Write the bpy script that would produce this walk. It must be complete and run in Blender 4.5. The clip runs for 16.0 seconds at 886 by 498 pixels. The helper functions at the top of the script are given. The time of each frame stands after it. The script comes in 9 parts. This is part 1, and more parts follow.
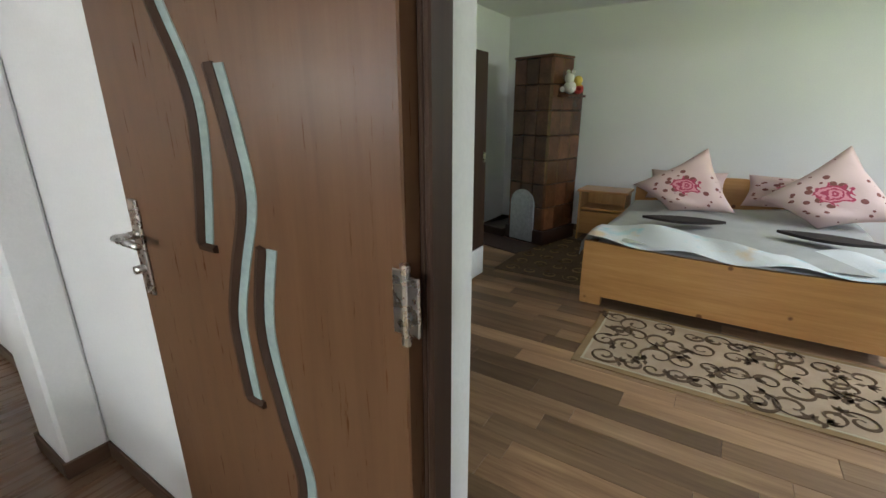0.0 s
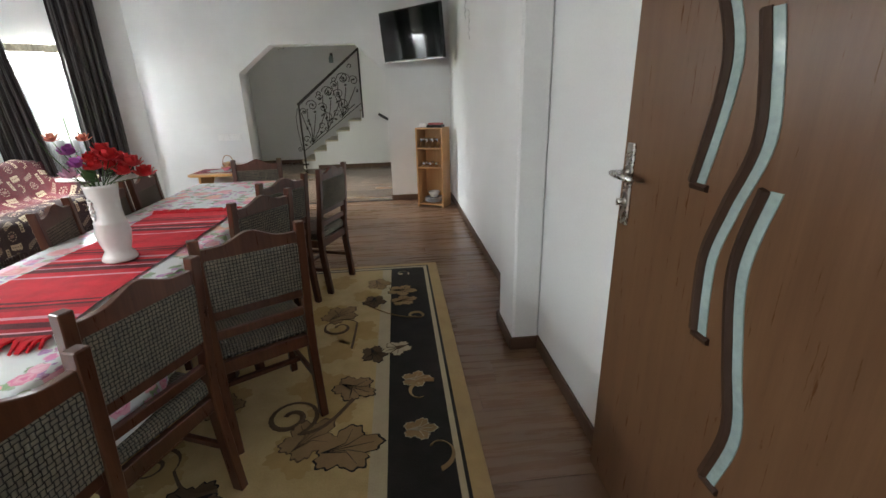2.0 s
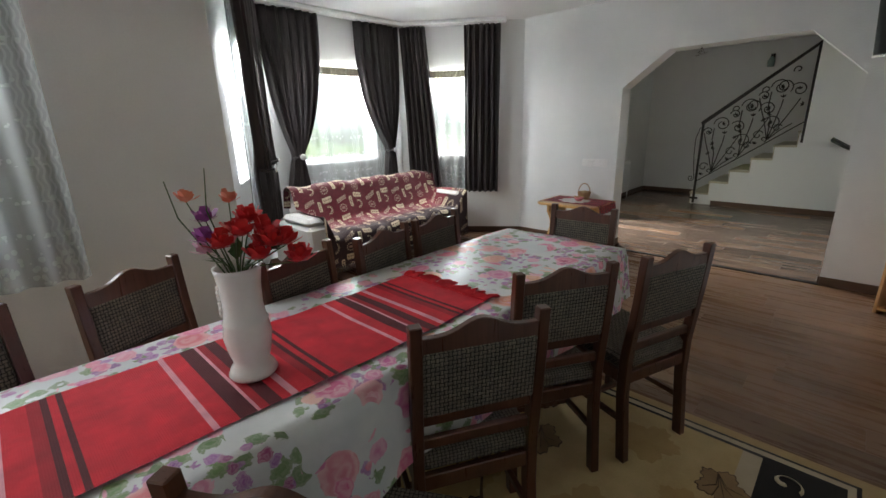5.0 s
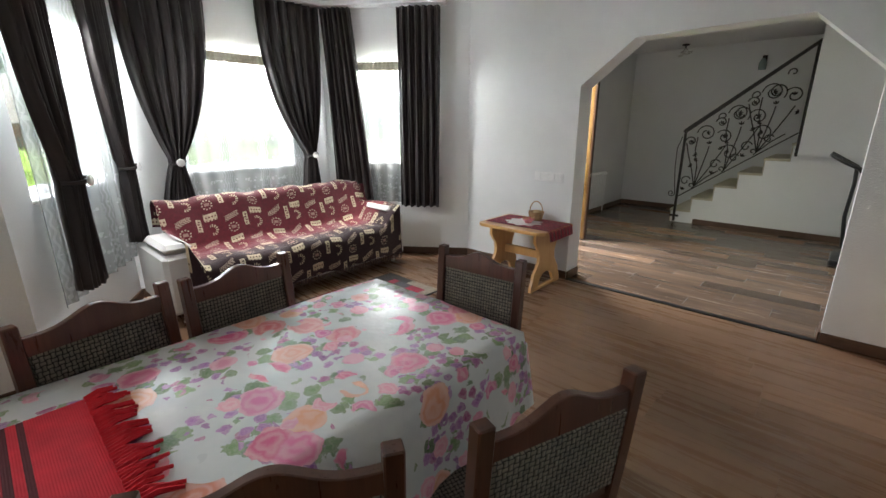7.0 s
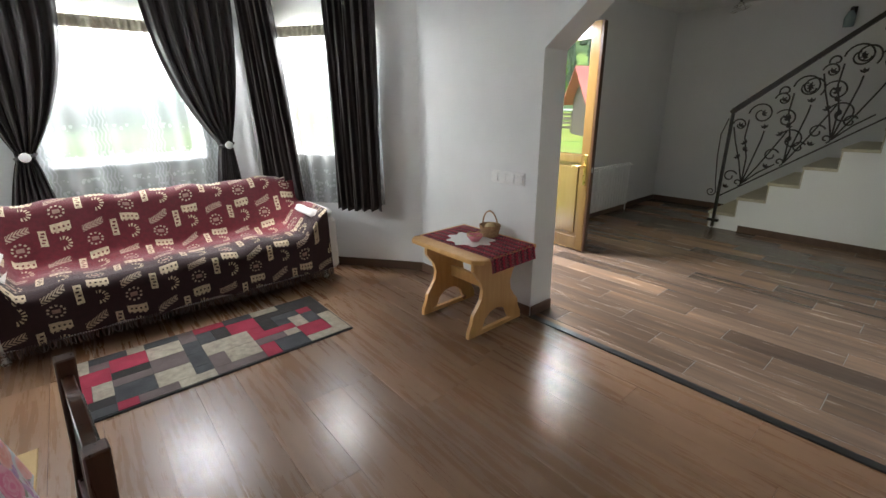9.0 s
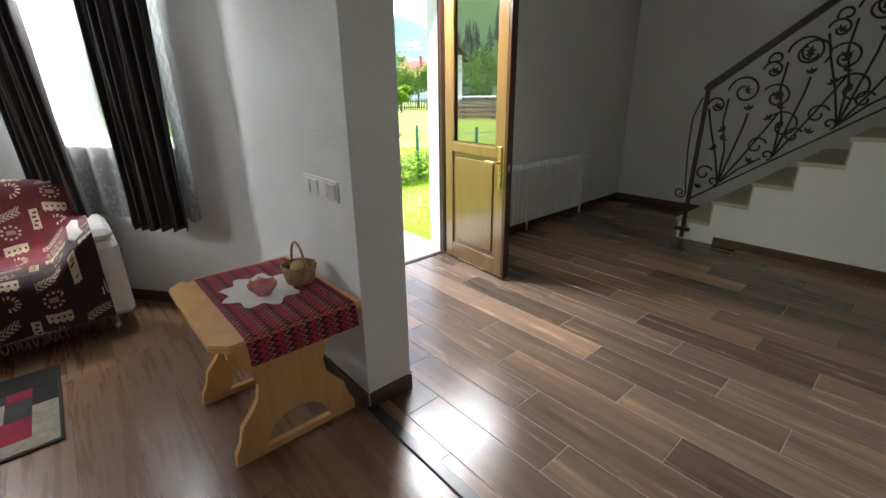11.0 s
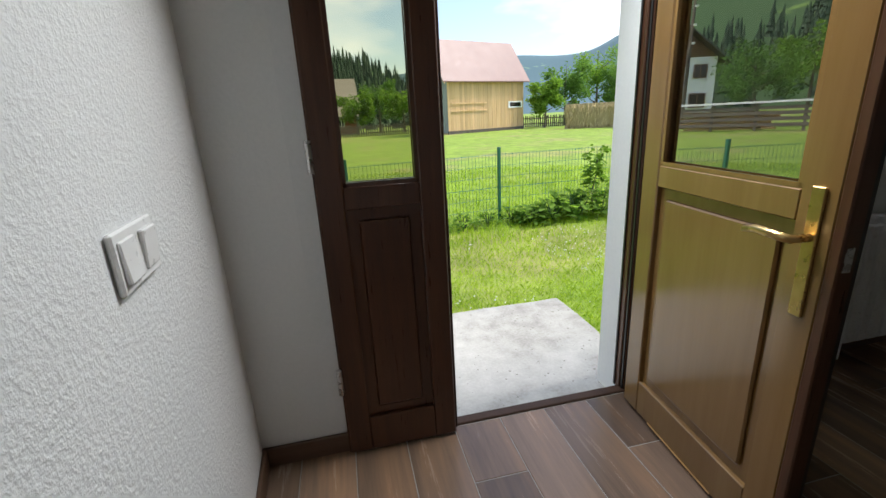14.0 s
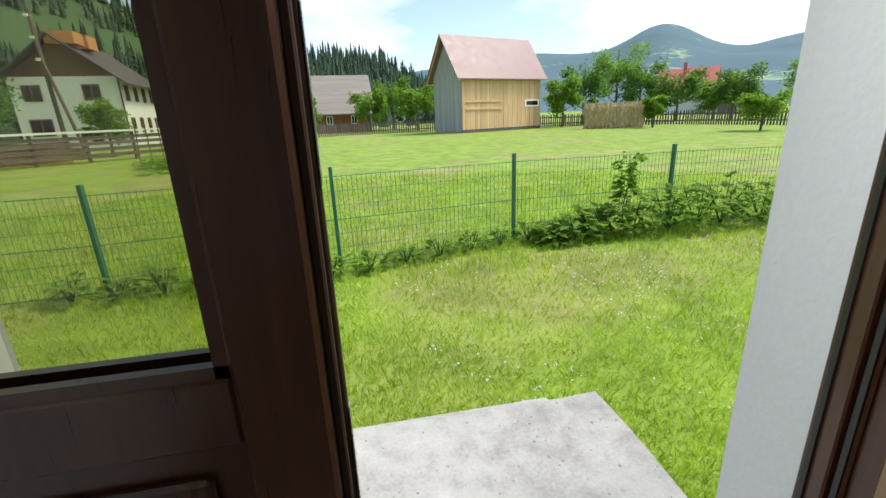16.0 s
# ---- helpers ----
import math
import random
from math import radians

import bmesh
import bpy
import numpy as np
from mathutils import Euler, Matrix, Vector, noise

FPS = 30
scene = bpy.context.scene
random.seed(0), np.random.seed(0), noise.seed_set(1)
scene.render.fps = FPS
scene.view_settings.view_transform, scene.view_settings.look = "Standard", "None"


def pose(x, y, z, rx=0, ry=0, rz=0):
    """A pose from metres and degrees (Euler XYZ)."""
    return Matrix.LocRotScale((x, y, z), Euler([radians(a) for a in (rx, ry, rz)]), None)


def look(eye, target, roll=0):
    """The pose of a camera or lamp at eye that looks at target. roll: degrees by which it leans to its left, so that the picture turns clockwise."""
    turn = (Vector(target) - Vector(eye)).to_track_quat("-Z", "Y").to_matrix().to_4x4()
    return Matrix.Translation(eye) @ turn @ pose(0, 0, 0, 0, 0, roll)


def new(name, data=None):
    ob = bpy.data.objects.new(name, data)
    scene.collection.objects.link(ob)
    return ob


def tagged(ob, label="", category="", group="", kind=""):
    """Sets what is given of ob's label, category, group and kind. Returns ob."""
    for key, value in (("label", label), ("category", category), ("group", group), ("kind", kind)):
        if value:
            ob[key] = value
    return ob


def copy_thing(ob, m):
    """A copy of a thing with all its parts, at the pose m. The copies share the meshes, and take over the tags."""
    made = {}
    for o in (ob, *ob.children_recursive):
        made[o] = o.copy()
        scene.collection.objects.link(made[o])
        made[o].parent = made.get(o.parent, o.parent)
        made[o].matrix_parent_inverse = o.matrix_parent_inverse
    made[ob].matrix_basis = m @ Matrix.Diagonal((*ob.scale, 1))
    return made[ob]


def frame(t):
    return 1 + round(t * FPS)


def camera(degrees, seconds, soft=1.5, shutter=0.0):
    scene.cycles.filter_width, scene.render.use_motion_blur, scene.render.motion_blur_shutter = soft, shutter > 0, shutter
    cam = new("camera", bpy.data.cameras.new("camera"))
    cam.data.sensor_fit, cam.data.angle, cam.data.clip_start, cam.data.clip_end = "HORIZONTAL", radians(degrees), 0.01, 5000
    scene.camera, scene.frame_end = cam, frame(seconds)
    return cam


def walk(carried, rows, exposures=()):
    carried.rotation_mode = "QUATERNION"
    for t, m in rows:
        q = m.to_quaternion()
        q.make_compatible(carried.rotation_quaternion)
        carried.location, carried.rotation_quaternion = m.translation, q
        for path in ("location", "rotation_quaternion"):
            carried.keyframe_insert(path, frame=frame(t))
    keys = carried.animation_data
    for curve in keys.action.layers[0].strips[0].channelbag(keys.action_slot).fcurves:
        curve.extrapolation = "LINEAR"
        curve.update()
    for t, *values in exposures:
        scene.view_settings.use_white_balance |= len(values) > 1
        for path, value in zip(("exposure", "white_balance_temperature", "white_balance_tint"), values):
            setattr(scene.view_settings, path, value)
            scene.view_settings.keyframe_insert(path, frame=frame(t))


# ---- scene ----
cam = camera(91.5, 16.0)
PATH = [
    (0, (-0.068, 0.045, 1.400), (-1.103, 1.650, 0.804), -0.1),
    (0.5, (0.014, -0.032, 1.393), (-1.326, 1.320, 0.780), -1.3),
    (0.7, (-0.015, -0.023, 1.384), (-1.452, 1.212, 0.741), -0.9),
    (1, (0.039, -0.063, 1.393), (-1.558, 0.941, 0.729), -1.1),
    (1.5, (0.042, -0.101, 1.369), (-1.753, 0.473, 0.700), -1.4),
    (2, (-0.025, -0.175, 1.346), (-1.903, 0.006, 0.685), -1.5),
    (2.5, (-0.172, -0.255, 1.349), (-2.040, -0.507, 0.680), -1.6),
    (3, (-0.341, -0.264, 1.341), (-2.104, -0.926, 0.668), -2.3),
    (3.5, (-0.539, -0.171, 1.389), (-2.152, -1.149, 0.725), -2.7),
    (4, (-0.793, -0.174, 1.394), (-2.337, -1.289, 0.784), -2.5),
    (4.2, (-0.924, -0.155, 1.414), (-2.428, -1.332, 0.821), -2.3),
    (6.3, (-2.054, -0.332, 1.385), (-3.397, -1.705, 0.830), -1.2),
    (6.5, (-2.168, -0.332, 1.389), (-3.531, -1.686, 0.833), -1),
    (7, (-2.491, -0.346, 1.389), (-3.900, -1.654, 0.835), -0.2),
    (7.5, (-2.858, -0.351, 1.382), (-4.258, -1.669, 0.830), 0),
    (8, (-3.187, -0.382, 1.389), (-4.524, -1.759, 0.826), -0.4),
    (8.5, (-3.517, -0.456, 1.392), (-4.785, -1.884, 0.802), -0.7),
    (9, (-3.872, -0.428, 1.389), (-5.096, -1.877, 0.757), -0.7),
    (9.5, (-4.210, -0.441, 1.381), (-5.454, -1.859, 0.715), -0.6),
    (10, (-4.555, -0.549, 1.389), (-5.842, -1.925, 0.719), -0.2),
    (10.2, (-4.701, -0.575, 1.378), (-5.995, -1.943, 0.705), -0.2),
    (12.3, (-6.083, -1.205, 1.141), (-7.032, -2.843, 0.495), -2.7),
    (12.5, (-6.166, -1.302, 1.138), (-7.054, -2.977, 0.502), -3),
    (12.8, (-6.251, -1.462, 1.173), (-7.056, -3.171, 0.515), -3.7),
    (13, (-6.334, -1.525, 1.136), (-7.057, -3.281, 0.511), -4),
    (13.2, (-6.420, -1.610, 1.153), (-7.065, -3.395, 0.522), -3.6),
    (13.5, (-6.491, -1.730, 1.124), (-7.052, -3.552, 0.518), -3.5),
    (14, (-6.568, -1.989, 1.110), (-6.976, -3.857, 0.523), -3),
    (14.5, (-6.643, -2.245, 1.117), (-6.948, -4.132, 0.530), -2.6),
    (15, (-6.764, -2.489, 1.122), (-7.033, -4.382, 0.537), -2.3),
    (15.5, (-6.833, -2.735, 1.117), (-7.136, -4.621, 0.526), -2.3),
    (16, (-6.906, -2.920, 1.132), (-7.256, -4.798, 0.538), -2.3),
]
walk(cam, [(t, look(eye, target, roll)) for t, eye, target, roll in PATH], [(0, 3.75), (1, 3.6), (1.5, 3.6), (2, 3.4), (3, 3.05), (4, 2.7), (6.5, 3.1), (9, 3.0), (10.2, 2.8), (12.5, 1.85), (13.5, 1.25), (14.5, 1.05), (16, 0.95)])

# ---------------------------------------------------------------- world, sun
world = bpy.data.worlds.new("sky")
scene.world = world
world.use_nodes = True
wn = world.node_tree
for n_ in list(wn.nodes):
    wn.nodes.remove(n_)
SUN_EL, SUN_AZ = 57.0, 175.0        # height and compass of the sun behind thin cloud (degrees, from +x)


def build_sky():
    out = wn.nodes.new("ShaderNodeOutputWorld")
    bg = wn.nodes.new("ShaderNodeBackground")
    sky = wn.nodes.new("ShaderNodeTexSky")
    sky.sky_type, sky.sun_disc = "NISHITA", False
    sky.sun_elevation, sky.sun_rotation = radians(SUN_EL), radians(90 - SUN_AZ)
    sky.air_density, sky.dust_density, sky.ozone_density = 1.0, 1.5, 1.0
    co = wn.nodes.new("ShaderNodeTexCoord")
    mp = wn.nodes.new("ShaderNodeMapping")
    mp.inputs["Scale"].default_value = (1.0, 1.0, 3.2)
    cl = wn.nodes.new("ShaderNodeTexNoise")
    cl.inputs["Scale"].default_value, cl.inputs["Detail"].default_value = 2.2, 7.0
    ramp = wn.nodes.new("ShaderNodeValToRGB")
    ramp.color_ramp.elements[0].position, ramp.color_ramp.elements[1].position = 0.50, 0.70
    mix = wn.nodes.new("ShaderNodeMix")
    mix.data_type = "RGBA"
    mix.inputs["B"].default_value = (6.2, 6.4, 6.6, 1)
    wn.links.new(co.outputs["Generated"], mp.inputs["Vector"])
    wn.links.new(mp.outputs["Vector"], cl.inputs["Vector"])
    wn.links.new(cl.outputs["Fac"], ramp.inputs["Fac"])
    wn.links.new(ramp.outputs["Color"], mix.inputs["Factor"])
    wn.links.new(sky.outputs["Color"], mix.inputs["A"])
    wn.links.new(mix.outputs["Result"], bg.inputs["Color"])
    bg.inputs["Strength"].default_value = 0.13
    wn.links.new(bg.outputs["Background"], out.inputs["Surface"])


build_sky()
sun = new("sun", bpy.data.lights.new("sun", "SUN"))
sun.data.energy, sun.data.angle, sun.data.color = 2.1, radians(12), (1.0, 0.96, 0.9)
sun.matrix_world = look((0, 0, 0), (-math.cos(radians(SUN_EL)) * math.cos(radians(SUN_AZ)), -math.cos(radians(SUN_EL)) * math.sin(radians(SUN_AZ)), -math.sin(radians(SUN_EL))))


def window_light(x, y, z, turn, w, d, power, drop=1.15, spread=180):
    """Sky light in a window's opening: a lamp lying under the lintel, turned down and into the room; turn is the compass it faces."""
    lamp = new("window_light", bpy.data.lights.new("window_light", "AREA"))
    lamp.data.shape, lamp.data.size, lamp.data.size_y = "RECTANGLE", w, d
    lamp.data.energy, lamp.data.color, lamp.data.spread = power, (0.96, 0.98, 1.0), radians(spread)
    a = radians(turn)
    lamp.matrix_world = look((x, y, z), (x + math.cos(a), y + math.sin(a), z - drop))


window_light(-2.90 - 0.07, -3.9 - 0.04, 1.93, 149.7, 0.85, 0.14, 10)
window_light(-4.25, -4.58, 1.93, 90, 0.9, 0.14, 12)
window_light(-5.62 - 0.06, -3.87 - 0.05, 1.93, 36.4, 0.75, 0.14, 10)
window_light(-0.8, -3.38, 2.0, 90, 1.0, 0.14, 7)
# lamp in the added dining window that stays out of view
window_light(0.62, -3.38, 2.0, 90, 0.95, 0.14, 5)
# lamp in the bedroom's added window, which is never in view
window_light(2.17, 3.47, 2.05, 180, 1.8, 0.14, 3)
window_light(-7.2, -3.29, 2.06, 90, 0.64, 0.14, 10, 1.6, 130)

# ---------------------------------------------------------------- materials
def material(name):
    m = bpy.data.materials.new(name)
    m.use_nodes = True
    return m, m.node_tree, m.node_tree.nodes["Principled BSDF"]


def node(nt, kind, **inputs):
    n = nt.nodes.new("ShaderNode" + kind)
    for k, v in inputs.items():
        n.inputs[k.replace("_", " ")].default_value = v
    return n


def rgb(c):
    return (c[0], c[1], c[2], 1.0)


def mixc(nt, fac, a, b, blend="MIX"):
    n = nt.nodes.new("ShaderNodeMix")
    n.data_type, n.blend_type = "RGBA", blend
    for key, v in (("Factor", fac), ("A", a), ("B", b)):
        if isinstance(v, bpy.types.NodeSocket):
            nt.links.new(v, n.inputs[key])
        elif key == "Factor":
            n.inputs[key].default_value = v
        else:
            n.inputs[key].default_value = rgb(v)
    return n.outputs["Result"]


def math_(nt, op, a, b=0.0, c=0.0):
    n = nt.nodes.new("ShaderNodeMath")
    n.operation = op
    for i, v in enumerate((a, b, c)):
        if isinstance(v, bpy.types.NodeSocket):
            nt.links.new(v, n.inputs[i])
        else:
            n.inputs[i].default_value = v
    return n.outputs[0]


def ramp(nt, fac, *stops):
    n = nt.nodes.new("ShaderNodeValToRGB")
    e = n.color_ramp.elements
    while len(e) < len(stops):
        e.new(0.5)
    for el, (p, c) in zip(e, stops):
        el.position, el.color = p, rgb(c) if len(c) == 3 else c
    nt.links.new(fac, n.inputs["Fac"])
    return n.outputs["Color"]


def coords(nt, kind="Object", scale=(1, 1, 1), shift=None):
    c = nt.nodes.new("ShaderNodeTexCoord").outputs[kind]
    mp = nt.nodes.new("ShaderNodeMapping")
    mp.inputs["Scale"].default_value = scale
    nt.links.new(c, mp.inputs["Vector"])
    if shift is not None:
        nt.links.new(shift, mp.inputs["Location"])
    return mp.outputs["Vector"]


def noise_(nt, vec, scale, detail=4.0, rough=0.55, distortion=0.0):
    n = node(nt, "TexNoise", Scale=scale, Detail=detail, Roughness=rough, Distortion=distortion)
    nt.links.new(vec, n.inputs["Vector"])
    return n.outputs["Fac"]


def bump_(nt, bs, height, strength=0.2, distance=0.01):
    b = node(nt, "Bump", Strength=strength, Distance=distance)
    nt.links.new(height, b.inputs["Height"])
    nt.links.new(b.outputs["Normal"], bs.inputs["Normal"])


def surf(name, c1, c2, scale=8.0, rough=0.6, bump=0.1, metal=0.0, stretch=(1, 1, 1), fine=60.0, spread=0.12, random_tone=0.0, sheen=0.0):
    """A plain surface: a slow and a fine variation of colour, roughness and relief."""
    m, nt, bs = material(name)
    v = coords(nt, "Object", stretch)
    big = noise_(nt, v, scale, 5)
    small = noise_(nt, v, fine, 6)
    f = math_(nt, "ADD", math_(nt, "MULTIPLY", big, 0.65), math_(nt, "MULTIPLY", small, 0.35))
    col = ramp(nt, f, (0.34, c1), (0.66, c2))
    if random_tone:
        info = nt.nodes.new("ShaderNodeObjectInfo")
        col = mixc(nt, 1.0, col, ramp(nt, info.outputs["Random"], (0, (1 - random_tone,) * 3), (1, (1 + random_tone,) * 3)), "MULTIPLY")
    nt.links.new(col, bs.inputs["Base Color"])
    nt.links.new(math_(nt, "ADD", math_(nt, "MULTIPLY", small, spread * 2), rough - spread), bs.inputs["Roughness"])
    bs.inputs["Metallic"].default_value = metal
    if sheen:
        bs.inputs["Sheen Weight"].default_value = sheen
    if bump:
        bump_(nt, bs, f, bump, 0.01)
    return m


def stipple(name):
    """White paint over rough-cast plaster: close grains of a few millimetres, with smoother trowelled patches."""
    m, nt, bs = material(name)
    v = coords(nt)
    big, grain, fine = noise_(nt, v, 1.1, 4), noise_(nt, v, 95.0, 3, 0.6), noise_(nt, v, 260.0, 2)
    nt.links.new(ramp(nt, big, (0.35, (0.68, 0.69, 0.69)), (0.65, (0.77, 0.775, 0.77))), bs.inputs["Base Color"])
    bs.inputs["Roughness"].default_value = 0.8
    lumps = math_(nt, "POWER", grain, 1.6)
    h = math_(nt, "MULTIPLY", math_(nt, "ADD", lumps, math_(nt, "MULTIPLY", fine, 0.3)), math_(nt, "ADD", math_(nt, "MULTIPLY", big, 1.2), 0.2))
    bump_(nt, bs, h, 0.42, 0.012)
    return m


def pitted(name):
    """Old trowelled concrete: pale with grey washes, scattered dark pits and crumbs of grit."""
    m, nt, bs = material(name)
    v = coords(nt)
    wash, mid, fine = noise_(nt, v, 2.6, 5, 0.6, 0.5), noise_(nt, v, 11.0, 5), noise_(nt, v, 70.0, 4)
    f = math_(nt, "ADD", math_(nt, "MULTIPLY", wash, 0.5), math_(nt, "ADD", math_(nt, "MULTIPLY", mid, 0.3), math_(nt, "MULTIPLY", fine, 0.2)))
    col = ramp(nt, f, (0.34, (0.22, 0.21, 0.19)), (0.5, (0.38, 0.37, 0.345)), (0.68, (0.50, 0.49, 0.46)))
    vo = node(nt, "TexVoronoi", Scale=48.0)
    nt.links.new(v, vo.inputs["Vector"])
    sepc = nt.nodes.new("ShaderNodeSeparateColor")
    nt.links.new(vo.outputs["Color"], sepc.inputs[0])
    size = math_(nt, "MULTIPLY", math_(nt, "POWER", sepc.outputs[0], 5.0), 0.34)
    pit = math_(nt, "MULTIPLY", math_(nt, "LESS_THAN", vo.outputs["Distance"], size), math_(nt, "GREATER_THAN", mid, 0.46))
    col = mixc(nt, math_(nt, "MULTIPLY", pit, 0.7), col, (0.15, 0.14, 0.12))
    nt.links.new(col, bs.inputs["Base Color"])
    bs.inputs["Roughness"].default_value = 0.88
    bump_(nt, bs, math_(nt, "SUBTRACT", f, math_(nt, "MULTIPLY", pit, 0.4)), 0.5, 0.012)
    return m


def wood(name, c1, c2, c3, axis=0, rough=0.4, grain=1.0, bump=0.06, random_tone=0.25, coat=0.0, knots=False):
    """Wood with long grain along one axis of the object, each piece of its own tone and stretch of grain."""
    m, nt, bs = material(name)
    info = nt.nodes.new("ShaderNodeObjectInfo")
    rnd = info.outputs["Random"]
    comb = nt.nodes.new("ShaderNodeCombineXYZ")
    for i, k in enumerate((37.0, 53.0, 19.0)):
        nt.links.new(math_(nt, "MULTIPLY", rnd, k), comb.inputs[i])
    st = [14.0 * grain] * 3
    st[axis] = 0.9 * grain
    v = coords(nt, "Object", tuple(st), comb.outputs[0])
    g1 = noise_(nt, v, 1.3, 6, 0.6, 0.6)
    g2 = noise_(nt, v, 6.0, 8, 0.7, 0.2)
    f = math_(nt, "ADD", math_(nt, "MULTIPLY", g1, 0.6), math_(nt, "MULTIPLY", g2, 0.4))
    col = ramp(nt, f, (0.3, c1), (0.5, c2), (0.7, c3))
    if knots:
        kv = coords(nt, "Object", (5, 5, 5), comb.outputs[0])
        vo = node(nt, "TexVoronoi", Scale=1.0)
        nt.links.new(kv, vo.inputs["Vector"])
        k = ramp(nt, vo.outputs["Distance"], (0.075, (1, 1, 1)), (0.115, (0, 0, 0)))
        col = mixc(nt, k, col, (c1[0] * 0.4, c1[1] * 0.3, c1[2] * 0.25))
    if random_tone:
        tone = ramp(nt, rnd, (0, (1 - random_tone,) * 3), (1, (1 + random_tone, 1 + random_tone * 0.95, 1 + random_tone * 0.85)))
        col = mixc(nt, 1.0, col, tone, "MULTIPLY")
    nt.links.new(col, bs.inputs["Base Color"])
    nt.links.new(math_(nt, "ADD", math_(nt, "MULTIPLY", g2, 0.2), rough - 0.1), bs.inputs["Roughness"])
    bs.inputs["Coat Weight"].default_value, bs.inputs["Coat Roughness"].default_value = coat, 0.15
    bump_(nt, bs, f, bump, 0.004)
    return m


def weave(name, c1, c2, cell=0.012, rough=0.85):
    """A coarse basket weave: dark gaps round short light threads, alternately lying and standing."""
    m, nt, bs = material(name)
    v = coords(nt, "Object", (1 / cell, 1 / cell, 1 / cell))
    sep = nt.nodes.new("ShaderNodeSeparateXYZ")
    nt.links.new(v, sep.inputs[0])
    u = sep.outputs[0]
    w = math_(nt, "ADD", sep.outputs[1], sep.outputs[2])
    par = math_(nt, "MODULO", math_(nt, "ADD", math_(nt, "FLOOR", u), math_(nt, "FLOOR", w)), 2.0)
    par = math_(nt, "ABSOLUTE", par)
    su = math_(nt, "ABSOLUTE", math_(nt, "SINE", math_(nt, "MULTIPLY", u, math.pi)))
    sw = math_(nt, "ABSOLUTE", math_(nt, "SINE", math_(nt, "MULTIPLY", w, math.pi)))
    a = math_(nt, "MULTIPLY", par, su)
    b = math_(nt, "MULTIPLY", math_(nt, "SUBTRACT", 1.0, par), sw)
    h = math_(nt, "ADD", a, b)
    nz = noise_(nt, v, 0.35, 4)
    col = ramp(nt, h, (0.3, c1), (0.75, c2))
    col = mixc(nt, 1.0, col, ramp(nt, nz, (0.3, (0.7, 0.7, 0.7)), (0.7, (1.15, 1.1, 1.0))), "MULTIPLY")
    nt.links.new(col, bs.inputs["Base Color"])
    bs.inputs["Roughness"].default_value = rough
    bump_(nt, bs, h, 0.6, 0.006)
    return m


def glass(name, tint=(0.96, 0.98, 0.97), ior=0.05, rough=0.0):
    """Thin pane: clear straight through, with a mirror gloss that grows towards grazing."""
    m, nt, bs = material(name)
    nt.nodes.remove(bs)
    out = nt.nodes["Material Output"]
    tr = node(nt, "BsdfTransparent", Color=rgb(tint))
    gl = node(nt, "BsdfGlossy", Roughness=rough)
    lw = node(nt, "LayerWeight", Blend=0.5)
    gloss = math_(nt, "ADD", math_(nt, "MULTIPLY", math_(nt, "POWER", lw.outputs["Facing"], 3.0), 0.88), ior)
    mx = nt.nodes.new("ShaderNodeMixShader")
    nt.links.new(gloss, mx.inputs[0])
    nt.links.new(tr.outputs[0], mx.inputs[1])
    nt.links.new(gl.outputs[0], mx.inputs[2])
    nt.links.new(mx.outputs[0], out.inputs["Surface"])
    return m


def leafy(name, c1, c2, scale=1.5):
    """Thin leaves: colour that wanders from leaf to leaf, half of the light let through."""
    m, nt, bs = material(name)
    nt.nodes.remove(bs)
    out = nt.nodes["Material Output"]
    geo = nt.nodes.new("ShaderNodeNewGeometry")
    v = coords(nt, "Object")
    f = math_(nt, "ADD", math_(nt, "MULTIPLY", noise_(nt, v, scale, 4), 0.6), math_(nt, "MULTIPLY", geo.outputs["Random Per Island"], 0.4))
    col = ramp(nt, f, (0.3, c1), (0.7, c2))
    df, tl = node(nt, "BsdfDiffuse"), node(nt, "BsdfTranslucent")
    nt.links.new(col, df.inputs["Color"])
    nt.links.new(mixc(nt, 1.0, col, (1.5, 1.6, 0.9), "MULTIPLY"), tl.inputs["Color"])
    mx = nt.nodes.new("ShaderNodeMixShader")
    mx.inputs[0].default_value = 0.45
    nt.links.new(df.outputs[0], mx.inputs[1])
    nt.links.new(tl.outputs[0], mx.inputs[2])
    nt.links.new(mx.outputs[0], out.inputs["Surface"])
    return m


